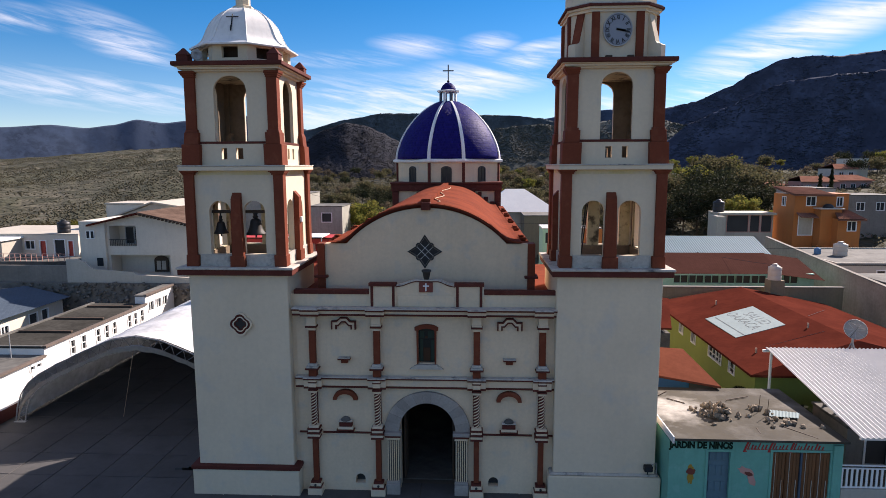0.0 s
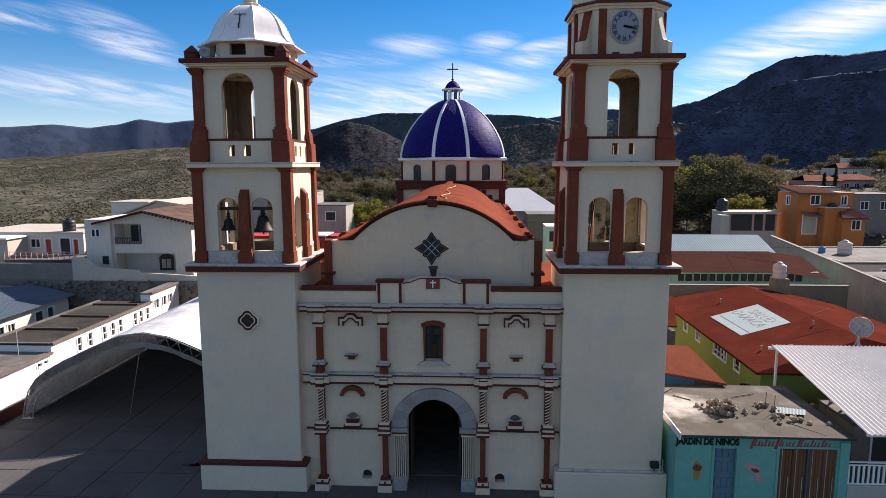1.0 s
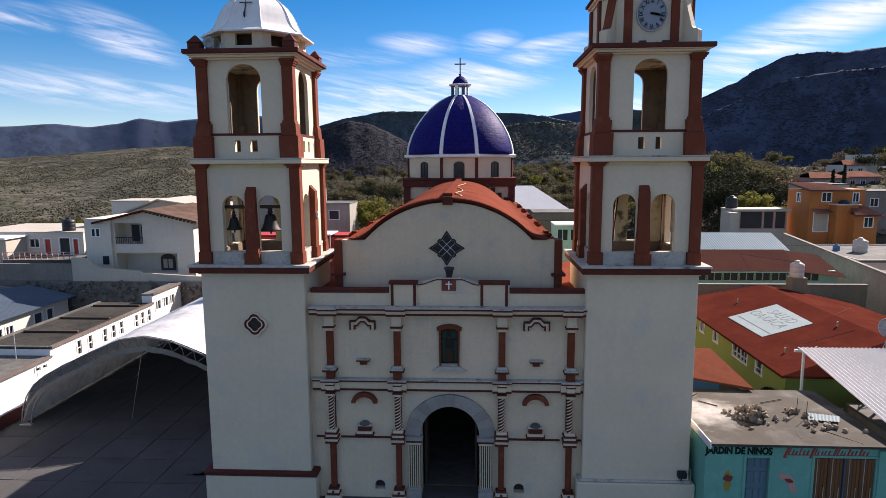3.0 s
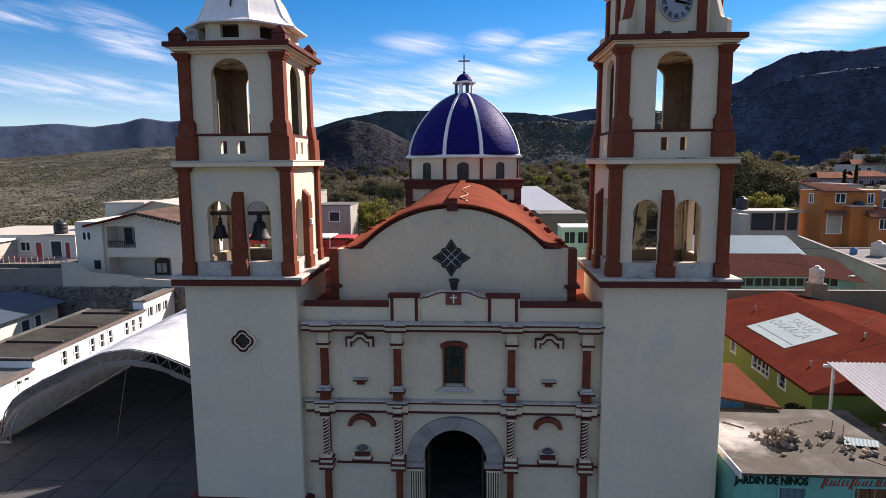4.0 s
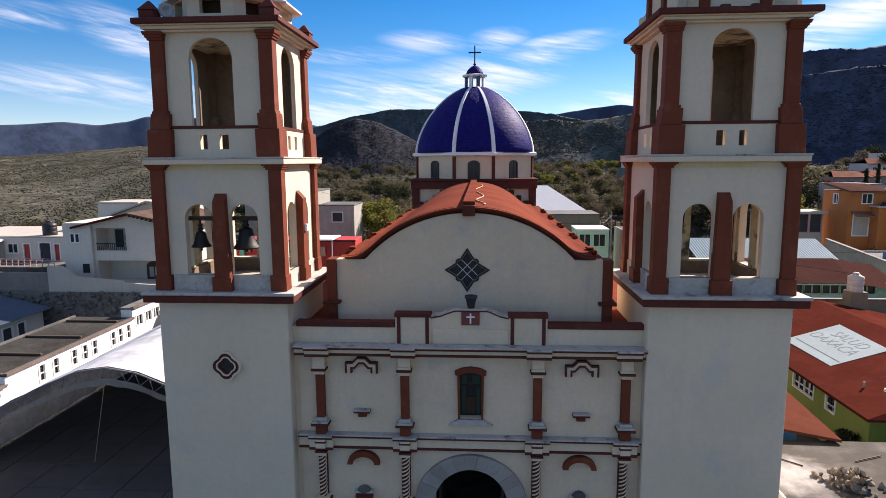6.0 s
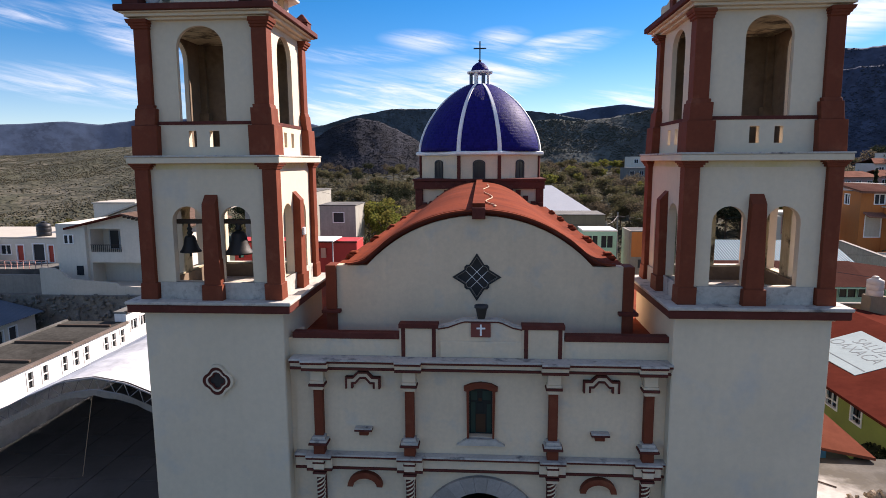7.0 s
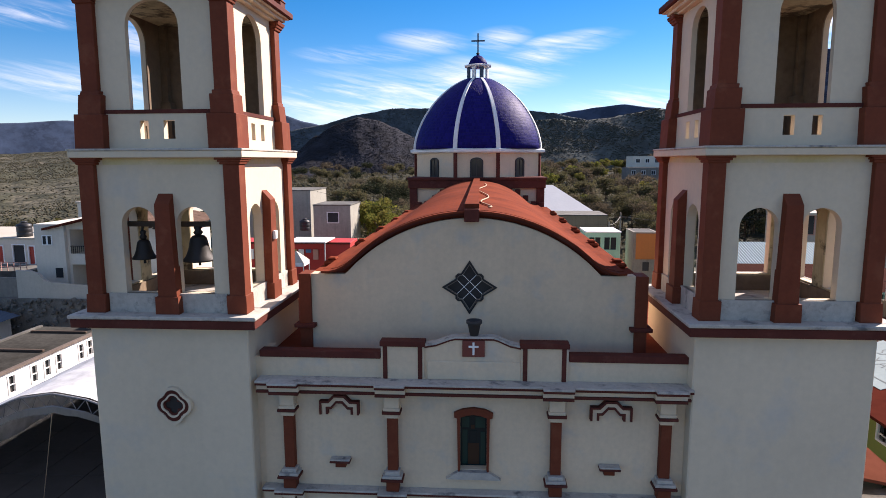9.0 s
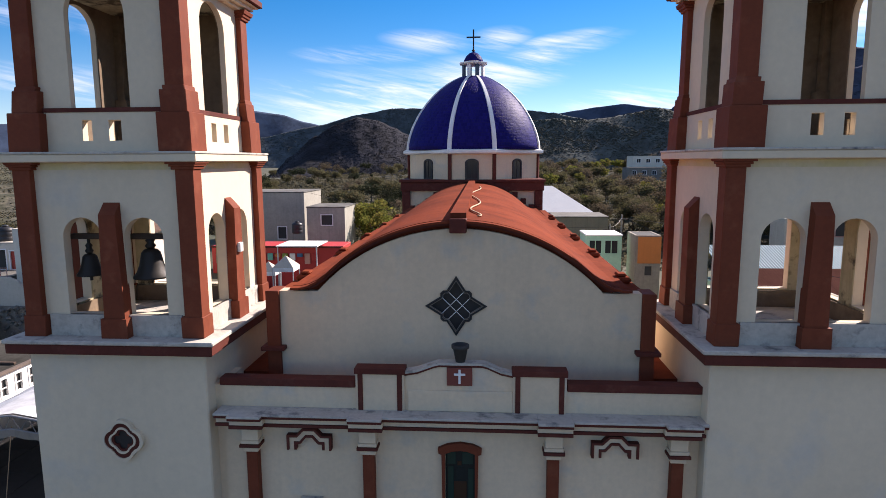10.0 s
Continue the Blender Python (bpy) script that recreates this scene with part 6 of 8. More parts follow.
slope(h3, L, "lower_roof", [(30.6, 12.5, 2.6), (42, 12.5, 2.6), (42, 16.2, 3.7), (30.6, 16.2, 3.7)], "roofred", 0.12)
h4, L = house("roof_terrace_house", "low house with stained concrete roof terrace", 33.6, 47.0, 28.0, 37.5, 0.0, 4.3, "ghouse", [("S", 37.0, 38.5, 3.0, 3.9, "glass"), ("S", 40.0, 41.5, 3.0, 3.9, "glass")], roof="conc", parapet=0.12)
tank(36.9, 33.0, 4.42, 0.6, 1.25, "plastic", "beige water tank on a roof terrace")
tank(35.4, 34.0, 4.42, 0.3, 0.6, "blue", "small blue barrel on a roof terrace")

# orange house
oh, L = house("orange_house", "two-storey orange house with clay-tile roofs and white-framed windows", 41.9, 48.3, 50.0, 55.0, 0.0, 9.25, "orange",
              [("S", 43.3, 44.4, 7.95, 9.0, "glass"), ("S", 46.9, 47.6, 7.9, 8.95, "glass"), ("S", 42.5, 44.2, 4.4, 6.7, "ghouse"), ("W", 52.0, 52.9, 7.8, 8.9, "glass")], roof="none")
slope(oh, L, "roof", [(41.6, 49.5, 9.28), (46.4, 49.5, 9.2), (46.6, 54.8, 9.85), (41.6, 54.8, 10.05)], "tiles", 0.15)
sub("roof_tiles", L(corrugated((41.6, 49.45, 9.36), (46.4, 49.45, 9.28), (41.6, 54.8, 10.13), (46.6, 54.8, 9.93), 22, 0.028)), M["tiles"], oh, "rows of clay roof tiles")
sub("roof_dome", L(lathe([(0.62, 0.0), (0.6, 0.15), (0.45, 0.38), (0.2, 0.5), (0.03, 0.52)], 18, (45.5, 49.3, 7.7))), M["blackpl"], oh, "black plastic tank lid", True)
slope(oh, L, "porch_roof", [(42.2, 48.9, 6.75), (44.3, 48.9, 6.65), (44.3, 50.05, 7.05), (42.2, 50.05, 7.15)], "tiles", 0.15)
sub("balcony", L(box(44.3, 46.8, 48.6, 50.0, 0.0, 7.6, 0.06)), M["orange"], oh)
sub("balcony_rim", L(box(44.1, 47.0, 48.4, 50.1, 7.6, 7.73, 0.03)), M["plastic"], oh)
sub("roof_terrace", L(box(46.6, 48.4, 49.9, 55.1, 9.25, 9.38, 0.02)), M["orange"], oh)
o2, L = house("orange_annex", "orange annex with a clay-tile roof and white window", 45.6, 48.2, 47.4, 49.9, 0.0, 6.5, "orange", [("S", 46.7, 47.7, 5.15, 6.25, "glass")], roof="none")
slope(o2, L, "roof", [(45.3, 46.9, 6.5), (48.6, 46.9, 6.45), (48.0, 49.4, 7.3), (46.2, 49.4, 7.4)], "tiles", 0.15)
sub("roof_tiles", L(corrugated((45.3, 46.85, 6.58), (48.6, 46.85, 6.53), (46.2, 49.4, 7.48), (48.0, 49.4, 7.38), 18, 0.028)), M["tiles"], o2, "rows of clay roof tiles")
# dark panes fill the porch openings as its inner shade
lw, L = house("low_house", "low white house with an open porch and flat concrete roof", 34.0, 41.0, 53.0, 56.0, 0.0, 6.7, "ghouse",
              [("S", 35.2, 37.9, 4.4, 6.5, "dark"), ("S", 38.1, 39.3, 4.4, 6.5, "dark"), ("S", 39.5, 40.8, 4.4, 6.5, "dark")], roof="ghouse", frame_mat="pink")
tank(34.7, 54.6, 6.82, 0.7, 1.5, "blackpl", "black water tank on a flat roof")
sub("side_wall", L(box(33.2, 34.2, 51.2, 53.0, 0, 6.5, 0.02)), M["ghouse"], lw)
sub("roof_edge", L(box(34.1, 41.2, 52.5, 53.0, 6.55, 6.82, 0.02)), M["ghouse"], lw)
for k, (x, y, z, w, hh, mt) in enumerate(((61.0, 70, 3, 7.5, 4.9, "greyw"), (51.6, 66, 3, 5, 6.2, "ghouse"))):
    house("village_house", "small plain village house among trees", x, x + w, y, y + 7, 0, z + hh, mt, [("S", x + 1.5, x + 2.7, z + hh - 2.2, z + hh - 1, "glass"), ("S", x + 4.5, x + 5.7, z + hh - 2.2, z + hh - 1, "glass")])
# pink houses up the slope
for k, (x, y, w, zt, mt, rf) in enumerate(((89, 132, 9, 8.1, "pink", "tiles"), (99, 134, 9, 8.3, "pink", "tiles"), (104, 143, 6, 11.2, "whouse", "tiles"), (111.5, 147, 4, 13.8, "whouse", "whouse"), (82, 137, 6, 6.9, "pink", "tiles"))):
    hs_, L = house("hillside_house", "pink hillside house with a clay-tile roof" if mt == "pink" else "white hillside house standing above the pink ones", x, x + w, y, y + 8, 0.0, zt, mt,
                   [("S", x + 1.2 + 2.6 * j, x + 2.4 + 2.6 * j, zt - 2.2, zt - 0.9, "glass") for j in range(int(w / 2.8))], roof="none" if rf == "tiles" else rf)
    if rf == "tiles":
        slope(hs_, L, "roof", [(x - 0.5, y - 0.5, zt), (x + w + 0.5, y - 0.5, zt), (x + w - 1.5, y + 4, zt + 1.3), (x + 1.5, y + 4, zt + 1.3)], "tiles", 0.15)
        slope(hs_, L, "roof", [(x + 1.5, y + 4, zt + 1.3), (x + w - 1.5, y + 4, zt + 1.3), (x + w + 0.5, y + 8.5, zt), (x - 0.5, y + 8.5, zt)], "tiles", 0.15)

# ---- behind the nave ----
gb, L = house("grey_block", "tall bare grey concrete building with a ragged roof edge", -28.0, -19.4, 53.0, 60.0, 0.0, 9.45, "cinder", [("S", -22.5, -21.5, 4.2, 5.6, "dark")])
g2, L = house("grey_house", "small grey flat-roofed house with a square window", -17.9, -13.9, 49.0, 54.0, 0.0, 8.05, "cinder", [("S", -16.4, -15.2, 6.2, 7.3, "dark")], frame_mat="white")
mk = thing("market_stall", "red stall front hung with bright coloured goods", "stall", (-16.0, 35.5, 0.0))
sub("wall", box(-6, 5, 0, 3, -0.1, 6.0, 0.02), M["redsign"], mk)
sub("awning", box(0.2, 3.5, -2.2, 1.0, 6.25, 6.35, 0.01), M["metalw"], mk, "white sheet awning")
for u in (0.3, 3.4):
    sub("awning_post", box(u - 0.04, u + 0.04, -2.1, -2.02, -0.1, 6.25), M["steel"], mk)
sub("trim", box(-6.05, 5.05, -0.08, 0.0, 5.86, 6.02, 0.01), M["dkred"], mk)
for i in range(14):
    c = ("teal", "orange", "lime", "white", "blue", "pink", "redsign")[i % 7]
    u = -5.6 + 0.62 * i
    sub("hanging_cloth", box(u, u + 0.45, -0.16, -0.02, 4.5 + 0.3 * (i % 3), 5.4, 0.03), M[c], mk)
def market_tent(x, y, w, z0, z1):
    t = thing("market_tent", "white pyramid-roofed market tent", "tent", (x, y, 0), "market tents")
    bm = bmesh.new()
    c = [bm.verts.new((sx_ * w, sy_ * w, z0)) for sx_, sy_ in ((-1, -1), (1, -1), (1, 1), (-1, 1))]
    ap_ = bm.verts.new((0, 0, z1))
    for i in range(4):
        bm.faces.new((c[i], c[(i + 1) % 4], ap_))
    bm.faces.new(c[::-1])
    sub("tent_roof", bm, M["ghouse"], t)
    for sx_, sy_ in ((-1, -1), (1, -1), (1, 1), (-1, 1)):
        sub("tent_pole", tube([(sx_ * w * 0.96, sy_ * w * 0.96, -0.1), (sx_ * w * 0.96, sy_ * w * 0.96, z0)], 0.04, 6), M["steel"], t)
        sub("tent_skirt", box(min(sx_ * w, sx_ * w * 0.985), max(sx_ * w, sx_ * w * 0.985), -w, w, z0 - 0.3, z0) if sy_ > 0 else box(-w, w, min(sx_ * w, sx_ * w * 0.985), max(sx_ * w, sx_ * w * 0.985), z0 - 0.3, z0), M["membrane"], t)


market_tent(-13.4, 28.5, 0.75, 5.6, 6.4)
market_tent(-15.4, 30.5, 0.7, 4.9, 5.6)
tank(-17.4, 44.0, 6.0, 0.5, 1.1, "blackpl", "black water tank behind the market")
gh, L = house("green_kiosk", "small mint-green rooftop room with a white slab roof", 9.25, 12.1, 35.0, 38.0, 0.0, 6.85, "mint", [("S", 9.5, 10.5, 5.4, 6.5, "glass"), ("S", 10.75, 11.8, 5.4, 6.5, "glass")], roof="white", frame_mat="mint")
ob_, L = house("orange_stair_head", "open-topped rendered stair head with an orange face", 12.75, 14.7, 33.4, 36.0, 0.0, 7.1, "greyw", [("S", 13.5, 14.1, 3.9, 4.7, "dark")], roof="none", frame_mat="greyw")
sub("orange_face", L(box(12.95, 14.72, 33.33, 33.4, 4.9, 7.0, 0.01)), M["orange"], ob_)
wb, L = house("yellow_wall_house", "long pale yellow blank-walled building", 10.0, 16.6, 60.0, 66.0, 0.0, 5.85, "olive")
mr = thing("metal_hall", "hall with a pale metal hip roof", "hall", (9.5, 68.0, 0))
sub("wall", box(-5, 6, -1.5, 8, -0.1, 6.0), M["ghouse"], mr)
bm = bmesh.new()
for q in (((-5.5, -2, 6.0), (6.5, -2, 6.0), (1.5, 3, 9.3), (-1.5, 3, 9.3)), ((6.5, -2, 6.0), (6.5, 8.5, 6.0), (1.5, 3.4, 9.3), (1.5, 3, 9.3)), ((-5.5, -2, 6.0), (-1.5, 3, 9.3), (-1.5, 3.4, 9.3), (-5.5, 8.5, 6.0)), ((6.5, 8.5, 6.0), (-5.5, 8.5, 6.0), (-1.5, 3.4, 9.3), (1.5, 3.4, 9.3))):
    bm.faces.new([bm.verts.new(p) for p in q])
sub("roof", bm, M["metalw"], mr, "pale metal sheet roof")
for k, (x, y, w, zt, mt) in enumerate(((47, 165, 12, 13.6, "whouse"), (44, 158, 16, 10.2, "greyw"))):
    house("hillside_house", "pale flat-roofed house among trees up the slope", x, x + w, y, y + 8, 0, zt, mt,
          [("S", x + 1 + 2.8 * j, x + 2.2 + 2.8 * j, zt - 1.9 - 2.6 * r, zt - 0.8 - 2.6 * r, "glass") for j in range(3) for r in range(2)])
for x, y, zt in ((13.6, 46.0, 6.6), (16.2, 52.0, 7.0)):
    pp = thing("utility_pole", "grey concrete utility pole", "utility pole", (x, y, 0), "utility poles")
    sub("pole", tube([(0, 0, -0.1), (0, 0, zt)], 0.12, 8, taper=0.7), M["greyw"], pp)
    sub("crossarm", box(-0.7, 0.7, -0.05, 0.05, zt - 0.6, zt - 0.5), M["beam"], pp)

# ---- left of the church: long white hall, canopy, terrace and houses ----
lh, L = house("long_hall", "long white hall with narrow paired windows and a flat concrete roof", -25.9, -22.0, 8.0, 18.6, 0.0, 3.19, "hallwhite",
              [("E", y - 0.21, y + 0.21, 1.98, 2.96, "dark") for y in (10.4, 11.42, 12.87, 13.78, 14.64, 16.41, 17.16, 18.02)], roof="hallroof", frame_mat="hallwhite")
for y in (10.85, 14.0, 17.4):
    sub("roof_beam", L(box(-25.6, -22.3, y - 0.09, y + 0.09, 3.31, 3.45, 0.02)), M["beam"], lh, "dark roof beam")
sub("roof_edge", L(box(-26.0, -25.8, 8.0, 18.6, 3.19, 3.42, 0.01)), M["conc"], lh)
sub("roof_edge", L(box(-25.8, -22.1, 7.95, 8.1, 3.19, 3.36, 0.01)), M["conc"], lh)
for y in (10.4, 11.42, 12.87, 13.78, 14.64, 16.41, 17.16, 18.02):
    sub("transom", L(box(-22.06, -22.0, y - 0.21, y + 0.21, 2.42, 2.47)), M["hallwhite"], lh)
sub("roof_edge", L(box(-22.1, -21.88, 8.0, 18.6, 3.19, 3.35, 0.01)), M["edging"], lh, "weathered brown roof edge")
lh2, L = house("end_hall", "higher white end of the long hall", -22.75, -22.0, 18.6, 22.8, 0.0, 3.77, "hallwhite", [("E", y - 0.37, y + 0.37, 2.46, 3.22, "glass") for y in (19.36, 20.44, 21.4)], roof="conc")
sub("roof_edge", L(box(-22.1, -21.88, 18.6, 22.8, 3.77, 3.94, 0.01)), M["edging"], lh2)
lh3, L = house("front_hall", "lower white front of the hall with a dark red plinth", -28.5, -22.0, -4.8, 8.0, 0.0, 2.68, "hallwhite", [("E", 6.75, 7.15, 2.2, 2.46, "glass"), ("E", 7.25, 7.65, 2.2, 2.46, "glass")], roof="conc")
sub("red_plinth", L(box(-22.02, -21.94, -4.8, 8.0, 0.0, 0.7, 0.01)), M["dkred"], lh3)
sub("roof_edge", L(box(-22.1, -21.86, -4.8, 7.9, 2.68, 2.83, 0.01)), M["edging"], lh3)
sub("roof_rail", L(tube([(-23.5, 7.4, 2.75), (-23.5, 7.4, 4.3)], 0.025, 6)), M["steel"], lh3)
sub("wall_hook", L(tube([(-21.96, 6.8, 2.6), (-21.96, 6.85, 1.3), (-21.9, 6.85, 1.25)], 0.012, 5)), M["iron"], lh3)

# canopy: white membrane on steel arch trusses
AX = -14.86


def arch_z(d, top=4.93):
    d = abs(d)
    knots = ((0, 0), (1.3, 0.22), (2.7, 0.86), (4.24, 1.66), (5.15, 2.2), (5.75, 2.72), (6.15, 3.35), (6.40, 4.1), (6.55, 4.95))
    for (a, p), (b, q) in zip(knots, knots[1:]):
        if d <= b:
            s = (d - a) / (b - a)
            return top - (p + (q - p) * s)
    return top - 4.95


ca_ = thing("arched_canopy", "white membrane canopy on curved steel trusses", "canopy", (AX, 5.2, 0))
us = [6.53 * math.sin(math.pi / 2 * (i / 24 - 1)) for i in range(49)]
CYN = 6
bm = bmesh.new()
rows = []
for j in range(CYN * 8 + 1):
    y = -0.1 + 14.0 * j / (CYN * 8)
    sag = 0.07 * math.sin(math.pi * (j % 8) / 8)
    rows.append([bm.verts.new((u, y, arch_z(u) + 0.04 - sag + 0.05 * noise.noise(Vector((u * 1.3, y * 0.8, 3.1))) + 0.035 * noise.noise(Vector((u * 0.9 + y * 0.5, y * 2.6 - u, 7.3))))) for u in us])
for p, q in zip(rows, rows[1:]):
    for i in range(48):
        bm.faces.new((p[i], p[i + 1], q[i + 1], q[i]))
sub("membrane", bm, M["membrane"], ca_, "white tensioned sheet", True)
bm = bmesh.new()
top = [bm.verts.new((u, -0.26, arch_z(u) - 0.5)) for u in us]
bot = [bm.verts.new((u, -0.26, arch_z(u) - 0.74 - (0.05 if i % 2 else 0))) for i, u in enumerate(us)]
t2 = [bm.verts.new((u, -0.24, arch_z(u) - 0.5)) for u in us]
b2 = [bm.verts.new((u, -0.24, arch_z(u) - 0.74 - (0.05 if i % 2 else 0))) for i, u in enumerate(us)]
for i in range(48):
    bm.faces.new((top[i], top[i + 1], bot[i + 1], bot[i]))
    bm.faces.new((t2[i], b2[i], b2[i + 1], t2[i + 1]))
sub("valance", bm, M["greyw"], ca_, "scalloped edge strip")
arc_u = [-6.55, -6.5, -6.45, -6.4, -6.32, -6.24, -6.15] + [-6.0 + 12.0 * i / 40 for i in range(41)] + [6.15, 6.24, 6.32, 6.4, 6.45, 6.5, 6.55]
for j in (0, 3):
    y = -0.22 + 4.6 * j
    sub("top_chord", tube([(u, y, max(0.0, arch_z(u))) for u in arc_u], 0.035, 6), M["truss"], ca_)
    inner = [(u * 0.925, y, max(0.0, arch_z(u) - 0.5 * max(0.0, 1 - abs(u / 6.55) ** 14))) for u in arc_u]
    sub("bottom_chord", tube(inner, 0.035, 6), M["truss"], ca_)
    bm = bmesh.new()
    outer = [(u, y, max(0.0, arch_z(u))) for u in arc_u]
    for i in range(0, len(arc_u) - 1, 1):
        tube([outer[i], inner[i + 1]] if i % 2 else [inner[i], outer[i + 1]], 0.016, 4, bm)
    sub("truss_web", bm, M["truss"], ca_)
    for e in (-1, 1):
        sub("foot_plate", box(e * 6.3 - 0.3, e * 6.3 + 0.3, y - 0.1, y + 0.1, -0.1, 0.02), M["steel"], ca_)
sub("guy_rope", tube([(-0.2, 0.0, 4.4), (-1.4, 0.6, 0.0)], 0.015, 4), M["rope"], ca_)
# wall added to shut daylight out of the canopy court
rw = thing("court_back_wall", "shaded rendered wall closing the canopy court", "wall", (AX, 19.6, 0))
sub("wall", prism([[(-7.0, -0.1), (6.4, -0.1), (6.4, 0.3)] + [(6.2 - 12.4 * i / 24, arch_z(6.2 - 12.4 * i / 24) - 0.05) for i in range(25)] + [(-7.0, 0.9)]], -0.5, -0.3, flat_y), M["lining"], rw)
st = thing("entry_steps", "low concrete steps beside the tower", "steps", (-9.9, 1.2, 0))
for k in range(3):
    sub("step", box(-1.0 + 0.3 * k, 0.35, -0.6, 1.6, -0.1, 0.16 * (k + 1), 0.01), M["pave"], st)

# blue-roofed sheds beyond the hall
bs, L = house("blue_roof_shed", "low white shed with a dull blue sheet roof", -37.0, -30.7, 14.0, 21.8, 0.0, 2.75, "whouse",
              [("E", 18.1, 18.95, 0.1, 2.35, "dark"), ("E", 19.4, 20.1, 1.3, 2.4, "dark"), ("E", 15.4, 16.1, 1.1, 2.1, "glass"), ("E", 14.4, 15.1, 1.1, 2.1, "glass")], roof="none", category="shed")
sub("roof_sheet", L(corrugated((-30.2, 13.6, 2.86), (-30.2, 22.1, 2.92), (-37.2, 13.6, 4.2), (-34.2, 22.6, 3.75), 40, 0.02)), M["metalg"], bs, "dull blue corrugated sheet")
sub("gable_fill", L(prism([[(-37.0, 2.75), (-30.7, 2.75), (-34.0, 3.55), (-37.0, 4.0)]], 21.5, 21.7, flat_y)), M["greyw"], bs)
gs, L = house("garden_store", "low store with a pale flat roof beside the garden wall", -20.6, -18.4, 24.0, 26.6, 3.7, 4.55, "ghouse", roof="plastic", category="shed")
# raised terrace with dry-stone foot and white garden wall
tagged(new("terrace_ground", mesh_of("terrace_ground", box(-70, -18, 23.4, 60, -0.1, 3.7), M["soil"])), "raised earth terrace", "terrace", kind="structure")
ds = thing("retaining_wall", "rough dry-stone retaining wall", "wall", (-26, 23.0, 0))
sub("wall_core", box(-16, 7.5, -0.1, 0.4, -0.1, 3.9), M["drystone"], ds)
rg = random.Random(11)
SM = []
for _ in range(6):
    b_ = rock(0.20, rg)
    SM.append(mesh_of("stone", b_, M["drystone"]))
for i in range(290):
    o = new("stone", SM[i % 6])
    o.parent = ds
    o.location = (-9.0 + 15.5 * rg.random(), -0.12 - 0.2 * rg.random(), 1.6 + 2.3 * rg.random())
    o.rotation_euler = (rg.uniform(0, 6), rg.uniform(0, 6), rg.uniform(0, 6))
    s = rg.uniform(0.5, 1.0)
    o.scale = (s, s, s)
gw = thing("garden_wall", "white rendered garden wall with a stepped, curved top", "wall", (-26, 23.2, 3.7))
tops = [(-4.9, 2.15), (-3.9, 2.12), (-3.3, 1.9), (-2.9, 1.45), (-2.6, 1.32), (0.2, 1.12), (0.6, 1.1), (0.8, 0.9), (5.8, 0.62), (8.0, 0.62)]
sub("wall", prism([[(-4.9, -0.2), (8.0, -0.2)] + tops[::-1]], -0.1, 0.1, flat_y), M["ghouse"], gw)
gw2 = thing("garden_wall", "grey rendered garden wall", "wall", (-38, 23.2, 3.7))
sub("wall", box(-12, 7.05, -0.1, 0.1, -0.2, 1.7, 0.01), M["greyw"], gw2)

# white house with brown tile roof
wh, L = house("white_house", "white two-storey house with a brown tile roof and recessed balcony", -28.8, -22.0, 25.5, 33.0, 3.7, 8.5, "whouse",
              [("S", -28.6, -26.3, 6.6, 8.35, "deep"), ("S", -28.6, -23.5, 4.1, 5.8, "deep")], roof="none", frame_mat="whouse", recess=1.4)
sub("tower_block", L(box(-31.0, -28.8, 25.2, 31.0, 3.7, 8.75, 0.02)), M["whouse"], wh)
for u0, u1, z0, z1 in ((-30.35, -30.1, 7.3, 7.9), (-29.98, -29.73, 7.3, 7.9)):
    sub("small_window", L(box(u0, u1, 25.15, 25.22, z0, z1)), M["glass"], wh)
    sub("window_surround", L(prism([rect_loop(u0 - 0.06, u1 + 0.06, z0 - 0.06, z1 + 0.06), rect_loop(u0, u1, z0, z1)], 25.13, 25.22, flat_y)), M["white"], wh)
sub("side_window", L(box(-29.6, -29.1, 25.14, 25.22, 4.9, 5.6)), M["glass"], wh)
for u in (-28.0, -27.2):
    bg_ = sub("balcony_glass", L(box(u, u + 0.74, 26.88, 26.94, 6.62, 8.1)), M["glass"], wh)
    sub("glass_frame", L(prism([rect_loop(u - 0.04, u + 0.78, 6.62, 8.16), rect_loop(u + 0.03, u + 0.71, 6.68, 8.08)], 26.85, 26.9, flat_y)), M["steel"], bg_)
sub("balcony_rail", L(box(-28.6, -26.3, 25.42, 25.48, 7.12, 7.17)), M["iron"], wh)
for k in range(16):
    sub("baluster", L(box(-28.55 + 0.15 * k, -28.53 + 0.15 * k, 25.43, 25.47, 6.6, 7.14)), M["iron"], wh)
pd_ = sub("porch_door", L(prism([arch_loop(-25.0, 0.62, 4.1, 5.55, 12, 0.4)], 26.84, 26.9, flat_y)), M["beam"], wh, "arched dark timber door")
for u in (-25.4, -24.95):
    sub("door_light", L(box(u, u + 0.35, 26.82, 26.86, 4.3, 5.1)), M["ghouse"], pd_)
sub("porch_window", L(box(-24.2, -23.6, 26.84, 26.9, 4.6, 5.5)), M["beam"], wh)
gable_pts = [(-28.8, 8.5), (-22.0, 8.5), (-22.0, 8.58), (-25.7, 9.42), (-28.8, 8.72)]
sub("gable", L(prism([gable_pts], 25.5, 25.7, flat_y)), M["whouse"], wh)
slope(wh, L, "roof", [(-30.2, 24.9, 8.48), (-25.7, 24.9, 9.55), (-25.7, 33.5, 9.55), (-30.2, 33.5, 8.48)], "roofred", 0.16)
